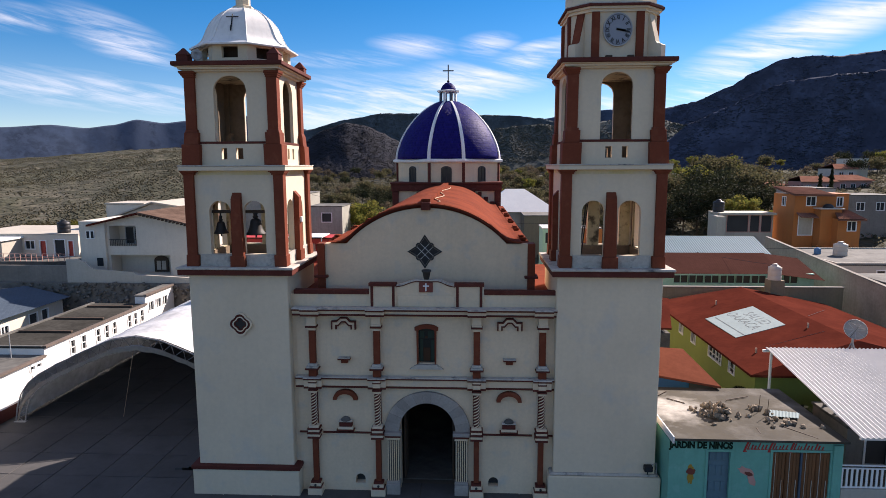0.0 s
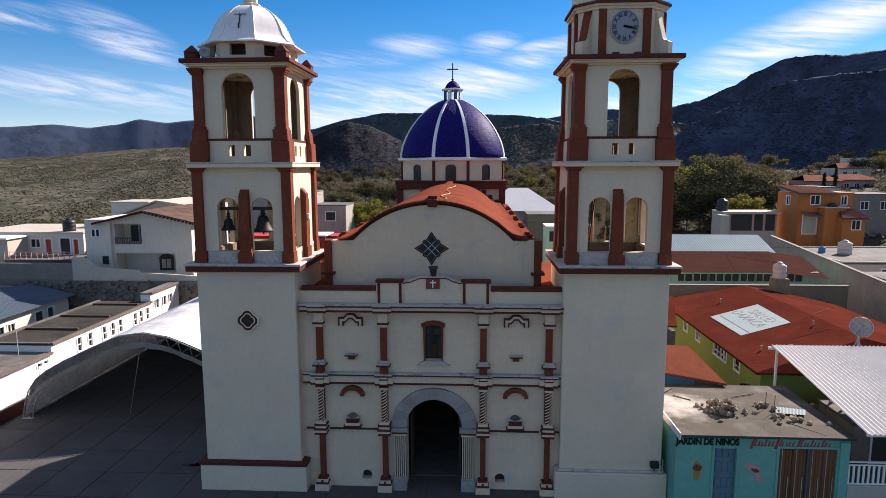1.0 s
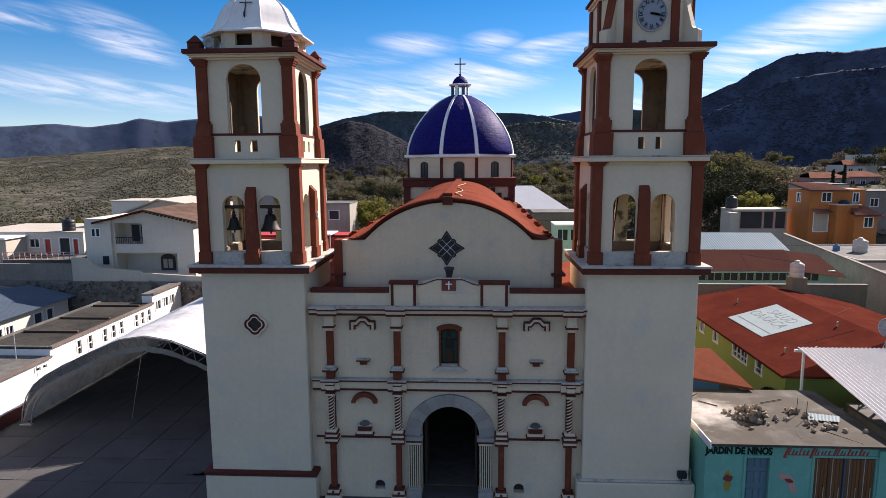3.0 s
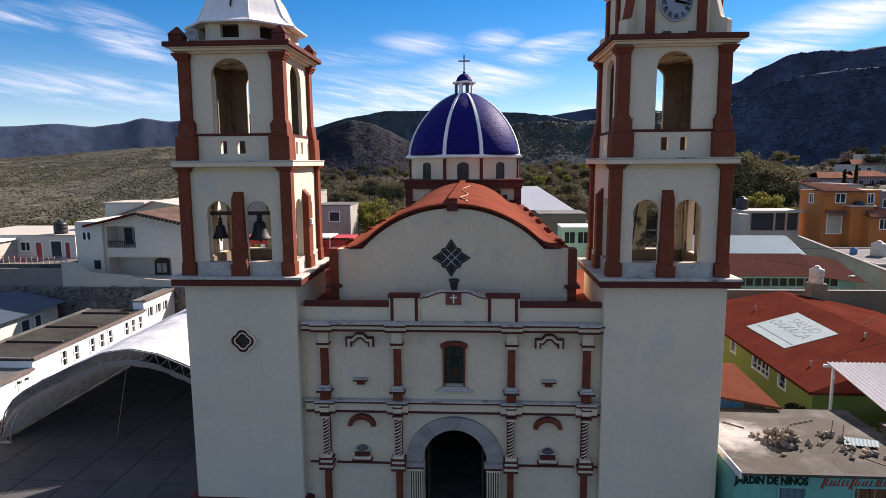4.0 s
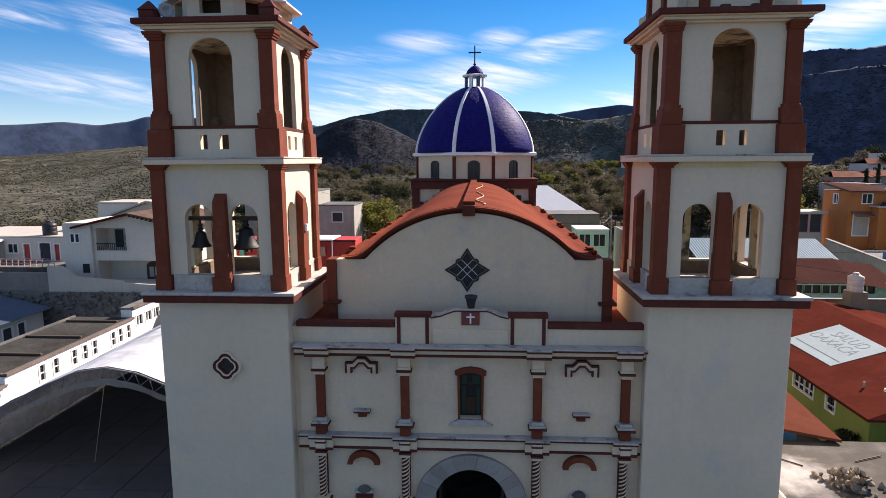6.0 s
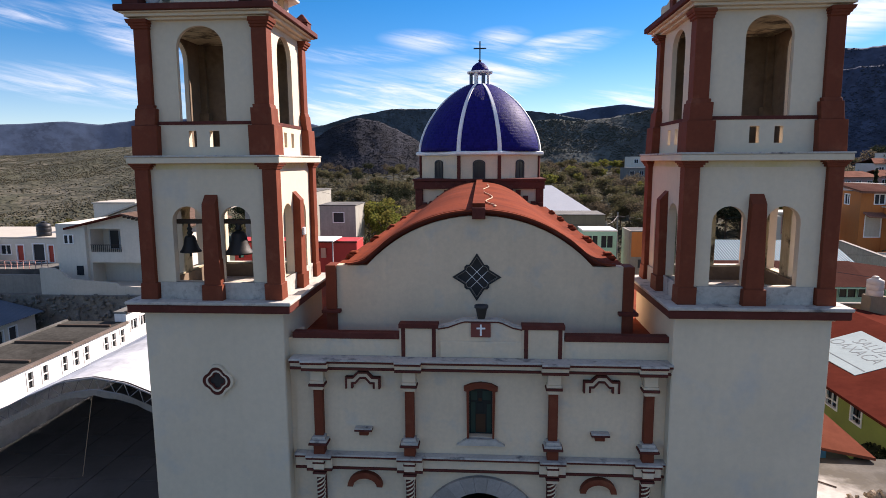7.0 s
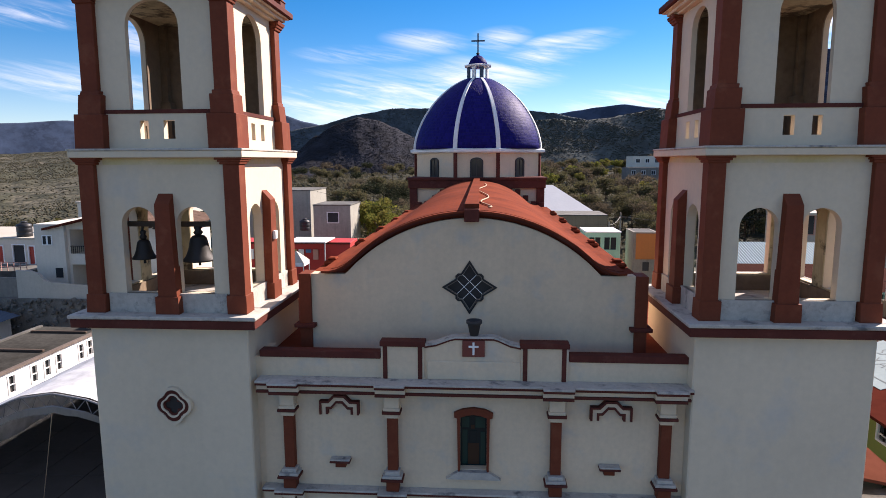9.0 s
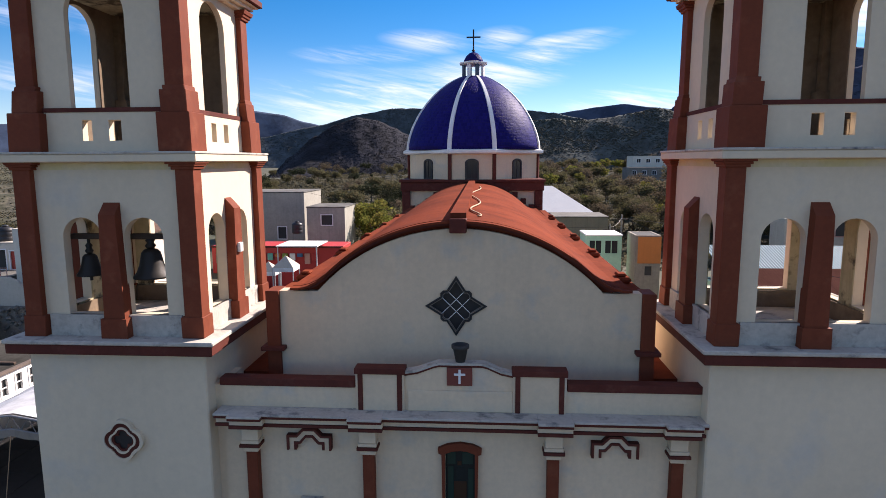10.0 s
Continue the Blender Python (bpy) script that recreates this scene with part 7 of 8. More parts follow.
for k in range(7):
    a, b = -25.7 + 0.62 * k, -25.7 + 0.62 * (k + 1)
    za, zb_ = 9.55 - 0.142 * k, 9.55 - 0.142 * (k + 1)
    slope(wh, L, "tile_course", [(a, 24.7, za + 0.03), (b + 0.05, 24.7, zb_ + 0.03), (b + 0.05, 33.5, zb_ + 0.03), (a, 33.5, za + 0.03)], "oldtiles", 0.12)
    for j in range(2):
        sub("rafter_end", L(box(b - 0.1 - 0.31 * j, b - 0.31 * j, 24.62, 24.95, zb_ - 0.22 + 0.07 * j, zb_ - 0.08 + 0.07 * j)), M["beam"], wh)
rh = thing("rear_house", "pale house with a grey gable roof behind the tiled house", "house", (-31, 38.0, 3.7))
R = lambda bm: (bm.transform(Matrix.Translation((31, -38.0, -3.7))), bm)[1]
sub("block", R(box(-35.3, -31.4, 36.0, 40.0, 3.7, 9.45, 0.02)), M["whouse"], rh)
sub("block_coping", R(box(-35.4, -31.3, 35.9, 40.1, 9.45, 9.6, 0.02)), M["ghouse"], rh)
sub("gable_wall", R(prism([[(-33.6, 3.7), (-24.5, 3.7), (-24.5, 8.7), (-30.0, 9.6), (-33.6, 8.3)]], 35.2, 35.9, flat_y)), M["ghouse"], rh)
sub("gable_roof", R(prism([[(-33.9, 8.25), (-30.0, 9.65), (-24.2, 8.75), (-24.2, 8.9), (-30.0, 9.8), (-33.9, 8.4)]], 34.9, 42.0, flat_y)), M["ghouse"], rh, "pale sheet roof")
# flat house with red doors
fh, L = house("flat_house", "white flat-roofed house with red doors and a railed terrace", -46.0, -34.6, 30.0, 38.0, 3.7, 7.05, "whouse",
              [("S", -38.3, -37.7, 5.0, 6.5, "reddoor"), ("S", -36.9, -35.9, 5.0, 6.6, "dark"), ("S", -39.7, -38.8, 5.7, 6.5, "glass"), ("S", -35.6, -35.1, 5.0, 6.5, "reddoor")], roof="ghouse")
sub("front_block", L(box(-46, -40.0, 27.5, 30.0, 3.7, 6.75, 0.02)), M["ghouse"], fh)
sub("front_slab", L(box(-46.2, -39.8, 27.2, 30.2, 6.75, 6.92, 0.02)), M["white"], fh)
sub("terrace", L(box(-40.0, -33.5, 27.0, 30.0, 3.7, 5.0, 0.02)), M["conc"], fh)
for k in range(14):
    sub("rail_post", L(box(-40.0 + 0.5 * k - 0.02, -40.0 + 0.5 * k + 0.02, 27.02, 27.06, 5.0, 5.7)), M["pink"], fh)
for z in (5.3, 5.66):
    sub("rail", L(box(-40.0, -33.5, 27.02, 27.06, z, z + 0.04)), M["pink"], fh)
tank(-36.5, 31.0, 7.15, 0.55, 1.15, "blackpl", "black water tank on a flat roof")

# overhead cables in the village
for a, b, sag in (((13.6, 46.0, 6.3), (16.2, 52.0, 6.6), 0.3), ((16.2, 52.0, 6.6), (34.0, 53.0, 6.9), 0.9), ((13.6, 46.0, 6.3), (33.0, 30.0, 5.6), 1.0), ((-18.6, 53.0, 9.4), (13.6, 46.0, 6.3), 1.2), ((25.0, 20.9, 5.6), (16.2, 52.0, 6.6), 0.8)):
    pts = []
    for i in range(13):
        s_ = i / 12
        pts.append((a[0] + (b[0] - a[0]) * s_, a[1] + (b[1] - a[1]) * s_, a[2] + (b[2] - a[2]) * s_ - sag * 4 * s_ * (1 - s_)))
    tagged(new("overhead_cable", mesh_of("overhead_cable", tube(pts, 0.014, 4), M["black"])), "thin black overhead cable", "cable", "overhead cables")


def lay(x, y):
    """The village's own grid, east and west of the church, on the church's axes."""
    if x < -8:
        return 1.027 * x - 0.0015 * y + 0.04, -0.024 * x + 1.038 * y + 0.37
    return 1.005 * x - 0.015 * y + 0.09, 0.007 * x + 1.066 * y + 0.36


def lift(x, y):
    """The village falls gently to the west."""
    return 0.0093 * x + 0.0087 * y - 0.20 if x < -8 else 0.0048 * x + 0.0026 * y - 0.10


bpy.context.view_layer.update()
for ob in [o for o in scene.objects if o not in FIRST and o.parent is None]:
    if ob.type == "EMPTY":
        x, y, z = ob.location
        tops = [(c.matrix_world @ Vector(q)).z for c in ob.children for q in c.bound_box] or [1.0]
        up = lift(x, y)
        ob.location.x, ob.location.y = lay(x, y)
        west = x < -8
        ob.scale.x, ob.scale.y = (1.027, 1.038) if west else (1.005, 1.066)
        if z < 0.5:
            ob.scale.z = (max(tops) + up - z) / (max(tops) - z)
        else:
            ob.location.z = z + up
    elif ob.location.length < 0.01:
        for o in [ob] + list(ob.children):
            for v in o.data.vertices:
                x, y = lay(v.co.x, v.co.y)
                v.co = (x, y, v.co.z + (lift(v.co.x, v.co.y) if v.co.z > 0.5 else 0.0))
    else:
        x, y = lay(ob.location.x, ob.location.y)
        ob.location = (x, y, ob.location.z + lift(ob.location.x, ob.location.y))

# ---- hills ----
EYE = Vector((0.82, -19.8, 13.1))


def ridge(name, label, crest, near, far, mat, foot=-0.5, rough=0.12, power=1.0, step=0.35, rows=26, seed=0.0, gully=1.0, edge=0.0):
    """A range of hills: crest is (bearing, elevation) in degrees seen from the church front; it rises from near to far."""
    bm = bmesh.new()
    a0, a1 = crest[0][0], crest[-1][0]
    n = int((a1 - a0) / step) + 1
    cols = []
    for i in range(n + 1):
        a = a0 + (a1 - a0) * i / n
        for (p, e), (q, f) in zip(crest, crest[1:]):
            if p <= a <= q:
                s = (a - p) / (q - p)
                s = s * s * (3 - 2 * s) * 0.5 + s * 0.5
                el = e + (f - e) * s
                break
        col = []
        top = EYE.z + math.tan(radians(el)) * far
        for j in range(rows + 3):
            s = min(1.0, j / rows)
            d = near + (far - near) * s + (max(0, j - rows)) * (far - near) * 0.25
            x, y = EYE.x + d * math.sin(radians(a)), EYE.y + d * math.cos(radians(a))
            z = foot + (top - foot) * s ** power
            k = (top - foot) * rough * math.sin(math.pi * min(1, s)) ** 0.7
            v = Vector((x, y, seed)) / (far * 0.11)
            z += k * gully * (noise.fractal(v, 1.0, 2.0, 5) - 0.6 * abs(noise.noise(v * 1.7)) + 0.25)
            z += edge * noise.noise(Vector((a * 3.1, d * 0.01, seed))) * s
            if j > rows:
                z = top - (j - rows) * (top - foot) * 0.2
            col.append(bm.verts.new((x, y, z)))
        cols.append(col)
    for p, q in zip(cols, cols[1:]):
        for j in range(rows + 2):
            bm.faces.new((p[j], q[j], q[j + 1], p[j + 1]))
    ob = tagged(new(name, mesh_of(name, bm, mat, True)), label, "hill", kind="structure")
    return ob


far_l = [(-59.23, 2.85), (-41.14, 2.76), (-38.19, 2.96), (-34.96, 3.25), (-32.62, 3.06), (-30.68, 3.35), (-28.94, 3.84), (-26.91, 3.6), (-25.09, 3.84), (-20.78, 4.42), (-18.39, 4.14), (-16.2, 3.47), (-12.2, 2.44)]
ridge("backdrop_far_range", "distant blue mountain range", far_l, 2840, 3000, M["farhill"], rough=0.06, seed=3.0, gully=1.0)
far_c = [(-26.5, 0.49), (-22.67, 1.46), (-20.09, 2.13), (-15.43, 3.14), (-11.36, 4.2), (-8.33, 4.73), (-5.21, 4.74), (-0.1, 4.61), (3.69, 4.49), (6.25, 4.21), (7.67, 3.84), (10.53, 3.19)]
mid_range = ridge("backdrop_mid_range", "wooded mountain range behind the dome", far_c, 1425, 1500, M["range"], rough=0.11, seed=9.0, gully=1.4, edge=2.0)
far_m = [(2.93, 3.53), (6.53, 4.17), (8.15, 4.41), (9.96, 4.66), (12.15, 4.86), (14.25, 4.54), (16.55, 4.26), (19.14, 3.61)]
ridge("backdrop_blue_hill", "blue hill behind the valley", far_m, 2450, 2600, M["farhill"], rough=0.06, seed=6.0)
slope_w = [(1.04, 3.15), (3.88, 3.54), (6.25, 3.69), (8.15, 3.46), (10.53, 3.66), (12.91, 4.05), (14.82, 4.45), (18.5, 3.4), (21, 1.5)]
east_slope = ridge("backdrop_east_slope", "sunlit olive wooded slope beside the dome", slope_w, 845, 960, M["slope"], rough=0.09, power=1.0, seed=61.0, gully=1.2, edge=1.5)
near_c = [(13.0, 1.0), (14.5, 3.0), (16.74, 4.84), (19.15, 5.28), (21.66, 6.31), (23.7, 7.48), (25.65, 8.31), (27.6, 8.38), (29.46, 8.2), (32.21, 8.32), (37.76, 8.18), (58.06, 7.15)]
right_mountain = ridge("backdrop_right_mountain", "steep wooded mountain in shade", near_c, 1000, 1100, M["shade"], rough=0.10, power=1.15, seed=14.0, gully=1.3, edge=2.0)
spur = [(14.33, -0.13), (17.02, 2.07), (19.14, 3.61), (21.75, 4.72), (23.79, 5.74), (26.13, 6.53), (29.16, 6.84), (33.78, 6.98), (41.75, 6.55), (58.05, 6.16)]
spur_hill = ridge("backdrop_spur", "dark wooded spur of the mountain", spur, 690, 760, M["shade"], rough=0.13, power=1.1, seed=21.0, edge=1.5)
cone = [(-26.46, -2.46), (-22.63, -2.25), (-20.25, -1.86), (-19.02, -0.9), (-17.51, 0.48), (-15.43, 2.19), (-13.35, 3.34), (-11.55, 3.91), (-9.84, 3.63), (-8.32, 3.02), (-7.28, 2.45), (-5.1, 1.23), (-1.79, -0.18), (2.94, -0.82)]
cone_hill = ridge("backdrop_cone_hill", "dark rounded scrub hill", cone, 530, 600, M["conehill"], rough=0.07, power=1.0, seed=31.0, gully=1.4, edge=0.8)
scr = [(-61.23, 0.08), (-41.7, 0.44), (-38.35, 0.6), (-36.2, 0.75), (-32.79, 1.1), (-29.59, 1.39), (-26.12, 1.59), (-24.1, 1.46), (-22.18, 0.22), (-20.24, -2.33), (-18.8, -4.7)]
scrub_hill = ridge("backdrop_scrub_hill", "sunlit dry hill dotted with scrub", scr, 95, 430, M["scrub"], rough=0.13, power=0.8, seed=40.0, gully=1.2, edge=0.5)
low_r = [(-33.22, -3.27), (-27.42, -2.3), (-21.68, -1.7), (-14.07, -1.3), (-8.39, -1.2), (-0.84, -1.0), (6.72, -1.0), (12.42, -0.89), (18.16, -0.69), (27.83, -0.48), (42.67, -0.37), (60.02, -0.37)]
rise = ridge("backdrop_valley_rise", "tree-covered rise at the valley's edge", low_r, 82, 250, M["woods"], rough=0.12, seed=50.0, edge=0.5)
from mathutils.bvhtree import BVHTree
RISE = BVHTree.FromPolygons([v.co[:] for v in rise.data.vertices], [p.vertices[:] for p in rise.data.polygons])


def land(x, y):
    """Height of the ground under a tree."""
    h_ = RISE.ray_cast(Vector((x, y, 500)), Vector((0, 0, -1)))[0]
    return max(-0.12, h_.z if h_ else -0.12) - 0.05


# ---- trees ----
def leaf_cloud(bm, rg, centre, spread, count, size):
    for _ in range(count):
        d = Vector((rg.gauss(0, 1), rg.gauss(0, 1), rg.gauss(0, 1)))
        d.normalize()
        p = Vector(centre) + Vector((d.x * spread[0], d.y * spread[1], d.z * spread[2])) * (rg.random() ** 0.45)
        u = Vector((rg.uniform(-1, 1), rg.uniform(-1, 1), rg.uniform(-0.6, 0.6))).normalized()
        w = u.cross(Vector((rg.uniform(-1, 1), rg.uniform(-1, 1), rg.uniform(-1, 1)))).normalized()
        s = size * rg.uniform(0.6, 1.3)
        bm.faces.new([bm.verts.new(p + u * s * 0.6), bm.verts.new(p + w * s * 0.42), bm.verts.new(p - u * s * 0.6), bm.verts.new(p - w * s * 0.42)])


def tree(label, seed, height, width, leaf, mat, trunk=0.35, clumps=16, per=95, tall=0.55, at=(0, 0, -0.1), name="tree", category="tree"):
    rg = random.Random(seed)
    t = thing(name, label, category, at)
    bm = bmesh.new()
    th = height * (1 - tall) + 0.15 * height
    tube([(0, 0, 0), (0.1, 0.05, th * 0.5), (0.05 * rg.random(), -0.1, th)], 0.045 * height * trunk + 0.06, 7, bm, 0.6)
    cm = bmesh.new()
    zc = height * (1 - tall / 2)
    for i in range(clumps):
        a, rr = rg.uniform(0, 2 * math.pi), math.sqrt(rg.random()) * 0.36 * width
        z = zc + rg.uniform(-0.34, 0.34) * height * tall * (1 - 0.5 * (rr / (0.4 * width)) ** 2)
        c = (rr * math.cos(a), rr * math.sin(a), z)
        s = width * rg.uniform(0.13, 0.22)
        tube([(0, 0, th * 0.85), (c[0] * 0.5, c[1] * 0.5, (th + z) / 2), c], 0.05 + 0.01 * height, 5, bm, 0.3)
        leaf_cloud(cm, rg, c, (s, s, s * 0.75), per, leaf)
    sub("trunk", bm, M["bark"], t)
    me = bpy.data.meshes.new("crown")
    cm.to_mesh(me)
    cm.free()
    me.materials.append(M[mat])
    o = new("crown", me)
    o.parent = t
    return t


def cypress(seed, height, width, at):
    rg = random.Random(seed)
    t = thing("cypress", "tall narrow dark green cypress", "tree", at, "cypresses")
    sub("trunk", tube([(0, 0, 0), (0, 0, height * 0.9)], 0.15, 6, taper=0.2), M["bark"], t)
    cm = bmesh.new()
    for i in range(14):
        s = i / 13
        leaf_cloud(cm, rg, (0, 0, height * (0.12 + 0.84 * s)), (width * (1 - s * 0.85), width * (1 - s * 0.85), height * 0.06), 70, 0.4)
    me = bpy.data.meshes.new("crown")
    cm.to_mesh(me)
    cm.free()
    me.materials.append(M["leaf_dark"])
    o = new("crown", me)
    o.parent = t
    return t


PROTO = [
    tree("broad tree with dark green foliage", 1, 10.0, 9.5, 0.30, "leaf_dark", at=(*lay(47.0, 74.0), -0.1), clumps=24, per=170),
    tree("spreading tree with olive-green foliage", 2, 9.0, 9.0, 0.30, "leaf_mid", at=(*lay(52.0, 92.0), -0.1), clumps=22, per=150),
    tree("bushy tree with yellow-green foliage", 3, 9.5, 6.5, 0.28, "leaf_light", at=(*lay(-12.3, 56.0), -0.1), clumps=18, per=140),
    tree("thin tree with dry brown leaves", 4, 8.5, 8.0, 0.26, "leaf_dry", at=(*lay(60.0, 100.0), -0.1), clumps=18, per=90),
    tree("low shrub with dark leaves", 5, 3.2, 4.0, 0.28, "leaf_dark", at=(*lay(-10.4, 47.0), -0.1), clumps=12, per=90, tall=0.85),
    tree("low shrub with olive leaves", 6, 3.4, 4.4, 0.28, "leaf_mid", at=(*lay(30.5, 60.0), -0.1), clumps=12, per=80, tall=0.85),
]
rg = random.Random(77)


def plant(k, x, y, z, s, sz=1.0):
    o = copy_thing(PROTO[k], pose(x, y, z, 0, 0, rg.uniform(0, 360)) @ Matrix.Diagonal((s, s, s * sz, 1)))
    return o


# dark stand behind the orange house
for x, y, s, k in ((39, 72, 1.0, 0), (43, 78, 1.15, 0), (51, 76, 1.1, 0), (46, 84, 1.25, 0), (37, 80, 0.9, 1), (55, 86, 1.2, 1), (41, 92, 1.3, 1), (49, 101, 1.3, 2), (57, 108, 1.5, 1), 
                   (34, 88, 1.2, 3), (63, 120, 1.5, 2), (45, 118, 1.4, 1), (36, 70, 0.8, 0), (54, 70, 0.7, 1), (33, 76, 0.8, 3), (40, 66, 0.6, 0)):
    x, y = lay(x, y)
    plant(k, x, y, land(x, y), s * 1.0, rg.uniform(0.80, 1.02))
# groves: near trees one by one, the far ones joined
far_trees = []


def scatter_trees(count, a0, a1, d0, d1, power, kinds, s0, s1):
    for _ in range(count):
        a, d = rg.uniform(a0, a1), d0 + (d1 - d0) * rg.random() ** power
        x, y = EYE.x + d * math.sin(radians(a)), EYE.y + d * math.cos(radians(a))
        if 41 < x < 60 and 158 < y < 188:
            continue
        if 25.5 < a < 40 and d < 195:
            continue
        k, s_ = rg.choice(kinds), rg.uniform(s0, s1)
        if d < 128:
            plant(k, x, y, land(x, y), s_)
        else:
            far_trees.append((k, pose(x, y, land(x, y), 0, 0, rg.uniform(0, 360)) @ Matrix.Diagonal((s_, s_, s_, 1))))


scatter_trees(270, 1.5, 18.3, 95, 250, 0.8, (1, 1, 1, 3, 3, 3, 2), 0.36, 0.7)
scatter_trees(150, 16.5, 43.5, 120, 250, 1.0, (0, 1, 1, 1, 2, 3), 0.5, 0.85)
scatter_trees(230, -29.5, -0.8, 84, 250, 1.0, (0, 1, 1, 3, 4, 5), 0.35, 0.65)


def joined_grove(name, label, items):
    """Far trees as one mesh: crowns and trunks of the single trees, placed over the slope."""
    vs, fs, mi, mats = [], [], [], []
    for k, m in items:
        for ch in [o for o in scene.objects if o.parent == PROTO[k]]:
            me = ch.data
            if me.materials[0] not in mats:
                mats.append(me.materials[0])
            thin = 3 if me.name.startswith("crown") else 1
            for p in list(me.polygons)[::thin]:
                c = p.center
                base = len(vs)
                vs += [tuple(m @ (c + (me.vertices[q].co - c) * (1.55 if thin > 1 else 1.0))) for q in p.vertices]
                fs.append(list(range(base, len(vs))))
                mi.append(mats.index(me.materials[0]))
    out = bpy.data.meshes.new(name)
    out.from_pydata(vs, [], fs)
    for mt_ in mats:
        out.materials.append(mt_)
    out.polygons.foreach_set("material_index", mi)
    return tagged(new(name, out), label, "trees", kind="stuff")


joined_grove("far_grove", "olive, brown and dark green trees covering the far valley slope", far_trees)
for x, y, s, k, sz in ((-11.2, 53.0, 0.75, 2, 1.15), (-13.8, 58.0, 0.85, 2, 1.1), (-9.0, 58.0, 0.8, 1, 1.1), (-7.5, 62, 0.8, 1, 1.1), (-12.0, 45.5, 0.9, 4, 2.0), (15.9, 7.0, 0.6, 4, 1), (16.6, 4.4, 0.75, 4, 1.0), (17.4, 3.6, 0.6, 5, 1.0), (10.2, 7.6, 0.9, 5, 1.25), (44, 47.5, 0.9, 5, 1.3), (46.5, 46.5, 0.9, 5, 1.3), (43.0, 66, 1, 2, 1), (45, 64, 0.8, 2, 1)):
    plant(k, *lay(x, y), -0.1, s, sz)
for i in range(18):
    a, d = rg.uniform(-60, -34.5), rg.uniform(80, 130)
    plant(rg.choice((1, 2, 5, 5)), EYE.x + d * math.sin(radians(a)), EYE.y + d * math.cos(radians(a)), 0.0, rg.uniform(0.4, 0.7))
for s, x, y, z, hgt in ((1, 59.0, 74, -0.1, 11.6), (2, 61.4, 75, -0.1, 12.4), (3, 35.5, 96, -0.1, 11)):
    cypress(s, hgt, 0.85, (*lay(x, y), z))

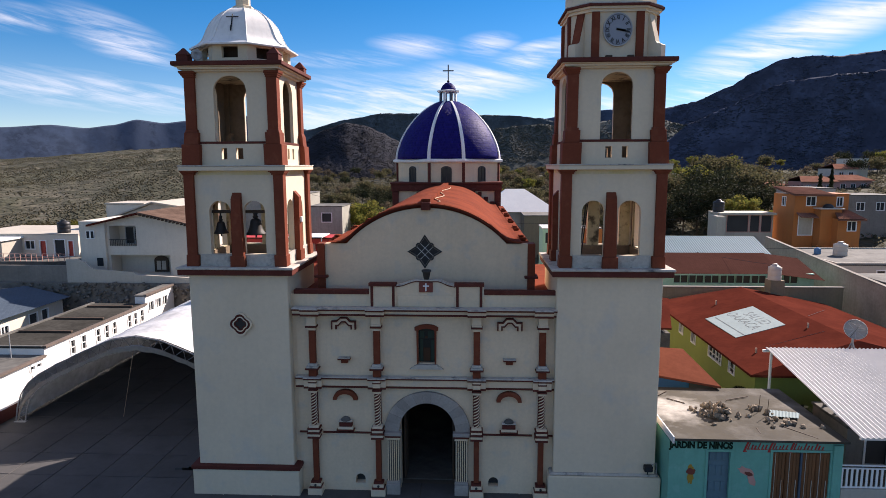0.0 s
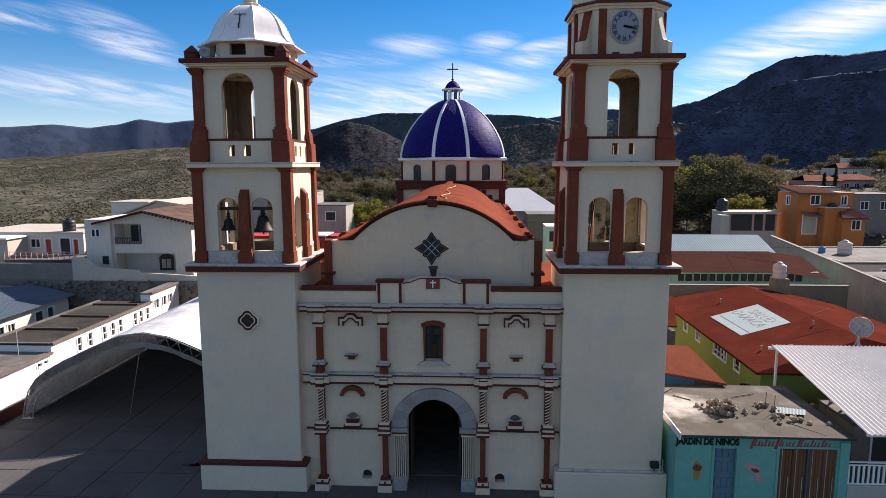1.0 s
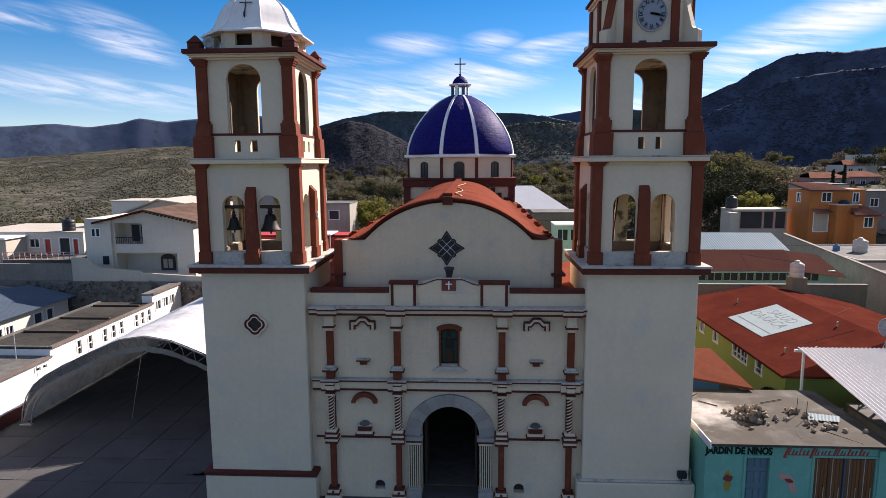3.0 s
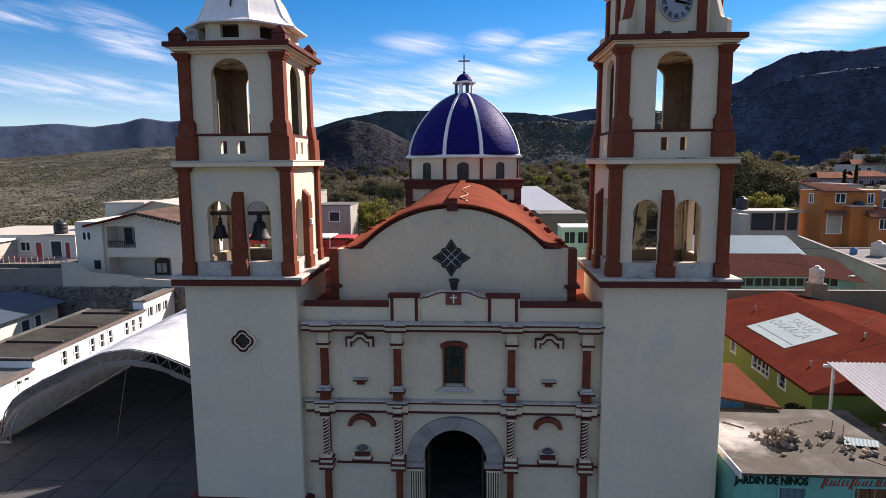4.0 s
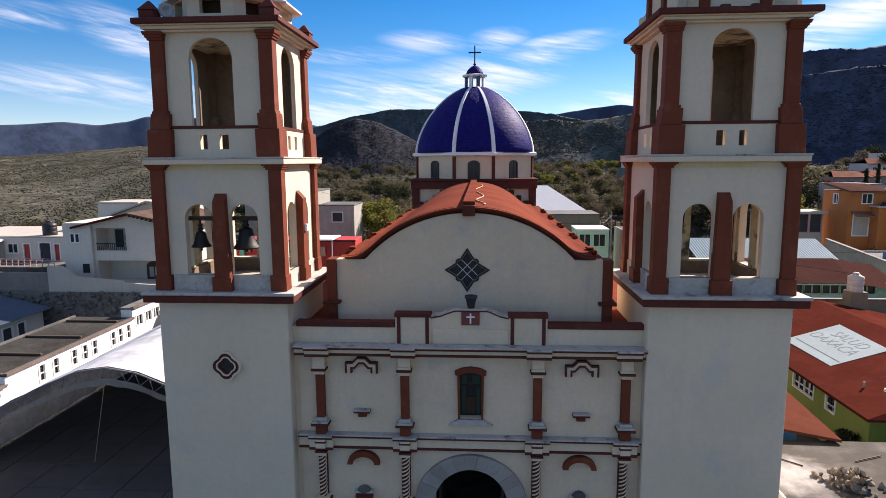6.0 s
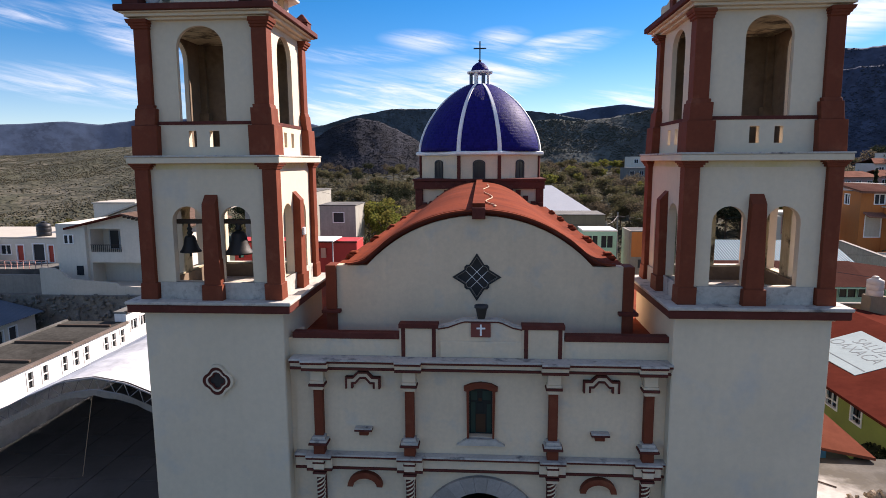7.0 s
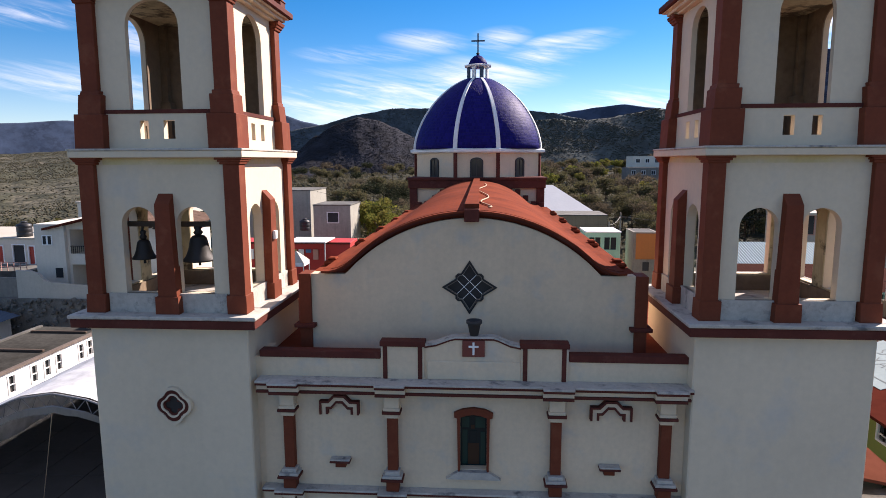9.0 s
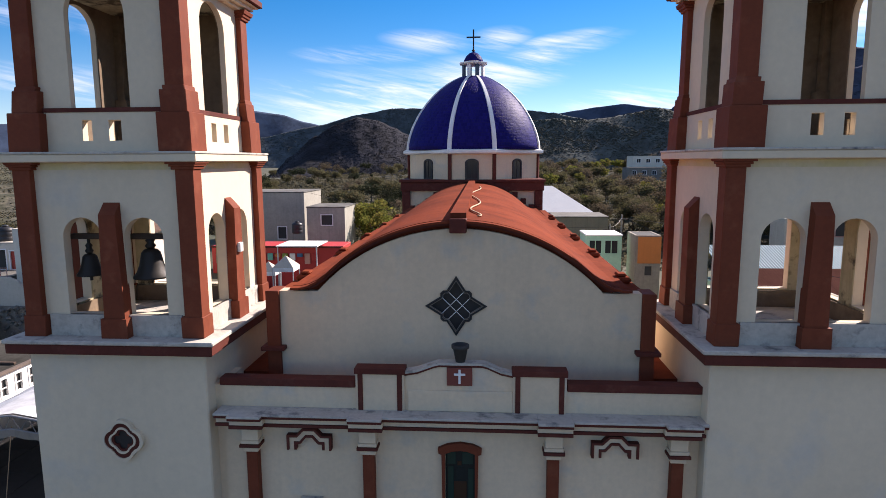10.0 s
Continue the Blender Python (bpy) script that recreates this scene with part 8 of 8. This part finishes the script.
# scrub scattered over the dry hill and woods
def scrub(name, label, target, count, size, mats, rg, a0, a1, d0, d1, leafy=False, tall=0.35):
    me = target.data
    tree_ = BVHTree.FromPolygons([v.co[:] for v in me.vertices], [p.vertices[:] for p in me.polygons])
    verts, faces = [], []
    bv = [Vector(c) for c in ((1, 0, 0), (0, 1, 0), (-1, 0, 0), (0, -1, 0), (0, 0, 1), (0, 0, -1))]
    bf = [(0, 1, 4), (1, 2, 4), (2, 3, 4), (3, 0, 4), (1, 0, 5), (2, 1, 5), (3, 2, 5), (0, 3, 5)]
    for _ in range(count):
        a, d = rg.uniform(a0, a1), d0 + (d1 - d0) * rg.random() ** 0.8
        x, y = EYE.x + d * math.sin(radians(a)), EYE.y + d * math.cos(radians(a))
        if noise.noise(Vector((x, y, 0)) / 45) < -0.15 and rg.random() < 0.8:
            continue
        hit_ = tree_.ray_cast(Vector((x, y, 500)), Vector((0, 0, -1)))
        if hit_[0] is None:
            continue
        s = size * rg.uniform(0.4, 1.3)
        k = len(verts)
        if leafy:
            for q in range(24):
                p = Vector((rg.gauss(0, 0.5), rg.gauss(0, 0.5), abs(rg.gauss(0.3, 0.35)))) * s + Vector((x, y, hit_[0].z))
                u = Vector((rg.uniform(-1, 1), rg.uniform(-1, 1), rg.uniform(-0.6, 0.6))).normalized() * 0.24
                w = u.cross(Vector((rg.uniform(-1, 1), rg.uniform(-1, 1), rg.uniform(-1, 1)))).normalized() * 0.19
                verts += [tuple(p + u), tuple(p + w), tuple(p - u), tuple(p - w)]
                faces.append([k + 4 * q + j for j in range(4)])
            continue
        for c in bv:
            j = rg.uniform(0.7, 1.35)
            verts.append((x + c.x * s * j, y + c.y * s * j, hit_[0].z + s * 0.15 + c.z * s * tall * j))
        faces += [[k + q for q in f] for f in bf]
    out = bpy.data.meshes.new(name)
    out.from_pydata(verts, [], faces)
    out.materials.append(mats)
    out.polygons.foreach_set("use_smooth", [True] * len(out.polygons))
    return tagged(new(name, out), label, "scrub", kind="stuff")


scrub("hill_scrub", "low grey-green thorn bushes on the dry hill", scrub_hill, 38000, 0.27, M["leaf_scrub"], random.Random(4), -44, -20, 100, 425, tall=0.6)
scrub("valley_scrub", "olive and brown bushes over the valley slope", rise, 9000, 1.1, M["leaf_scrub"], random.Random(5), -34, 46, 83, 252, True)
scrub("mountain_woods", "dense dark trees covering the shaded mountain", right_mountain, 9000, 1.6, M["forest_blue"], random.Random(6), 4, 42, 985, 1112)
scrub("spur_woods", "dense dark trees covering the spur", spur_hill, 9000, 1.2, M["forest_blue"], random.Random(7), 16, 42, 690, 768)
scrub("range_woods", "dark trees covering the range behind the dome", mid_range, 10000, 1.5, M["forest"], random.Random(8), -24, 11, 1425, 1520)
scrub("slope_woods", "olive and brown trees covering the sunlit slope", east_slope, 12000, 1.4, M["forest_slope"], random.Random(10), 0, 21, 845, 970)
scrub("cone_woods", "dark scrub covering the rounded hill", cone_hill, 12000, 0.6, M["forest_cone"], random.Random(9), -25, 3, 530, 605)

# ---- paving slabs of the forecourt ----
SLAB = 2.0
slab_mesh = [mesh_of("paving_slab", box(-0.985, 0.985, -0.985, 0.985, -0.075, 0.0, 0.012), M["pave"]) for _ in range(2)]
rg = random.Random(21)
for i in range(-5, 14):
    for j in range(-2, 10):
        x, y = -12.2 + SLAB * (i + 0.5), 0.55 + SLAB * (j + 0.5)
        if y > 0 and x > -9.8:
            continue
        o = new("paving_slab", slab_mesh[(i + j) % 2])
        o.parent = plaza
        o.location = (x, y, -0.006 + rg.uniform(-0.006, 0.004))
        o.rotation_euler = (rg.uniform(-0.002, 0.002), rg.uniform(-0.002, 0.002), 0)
        tagged(o)
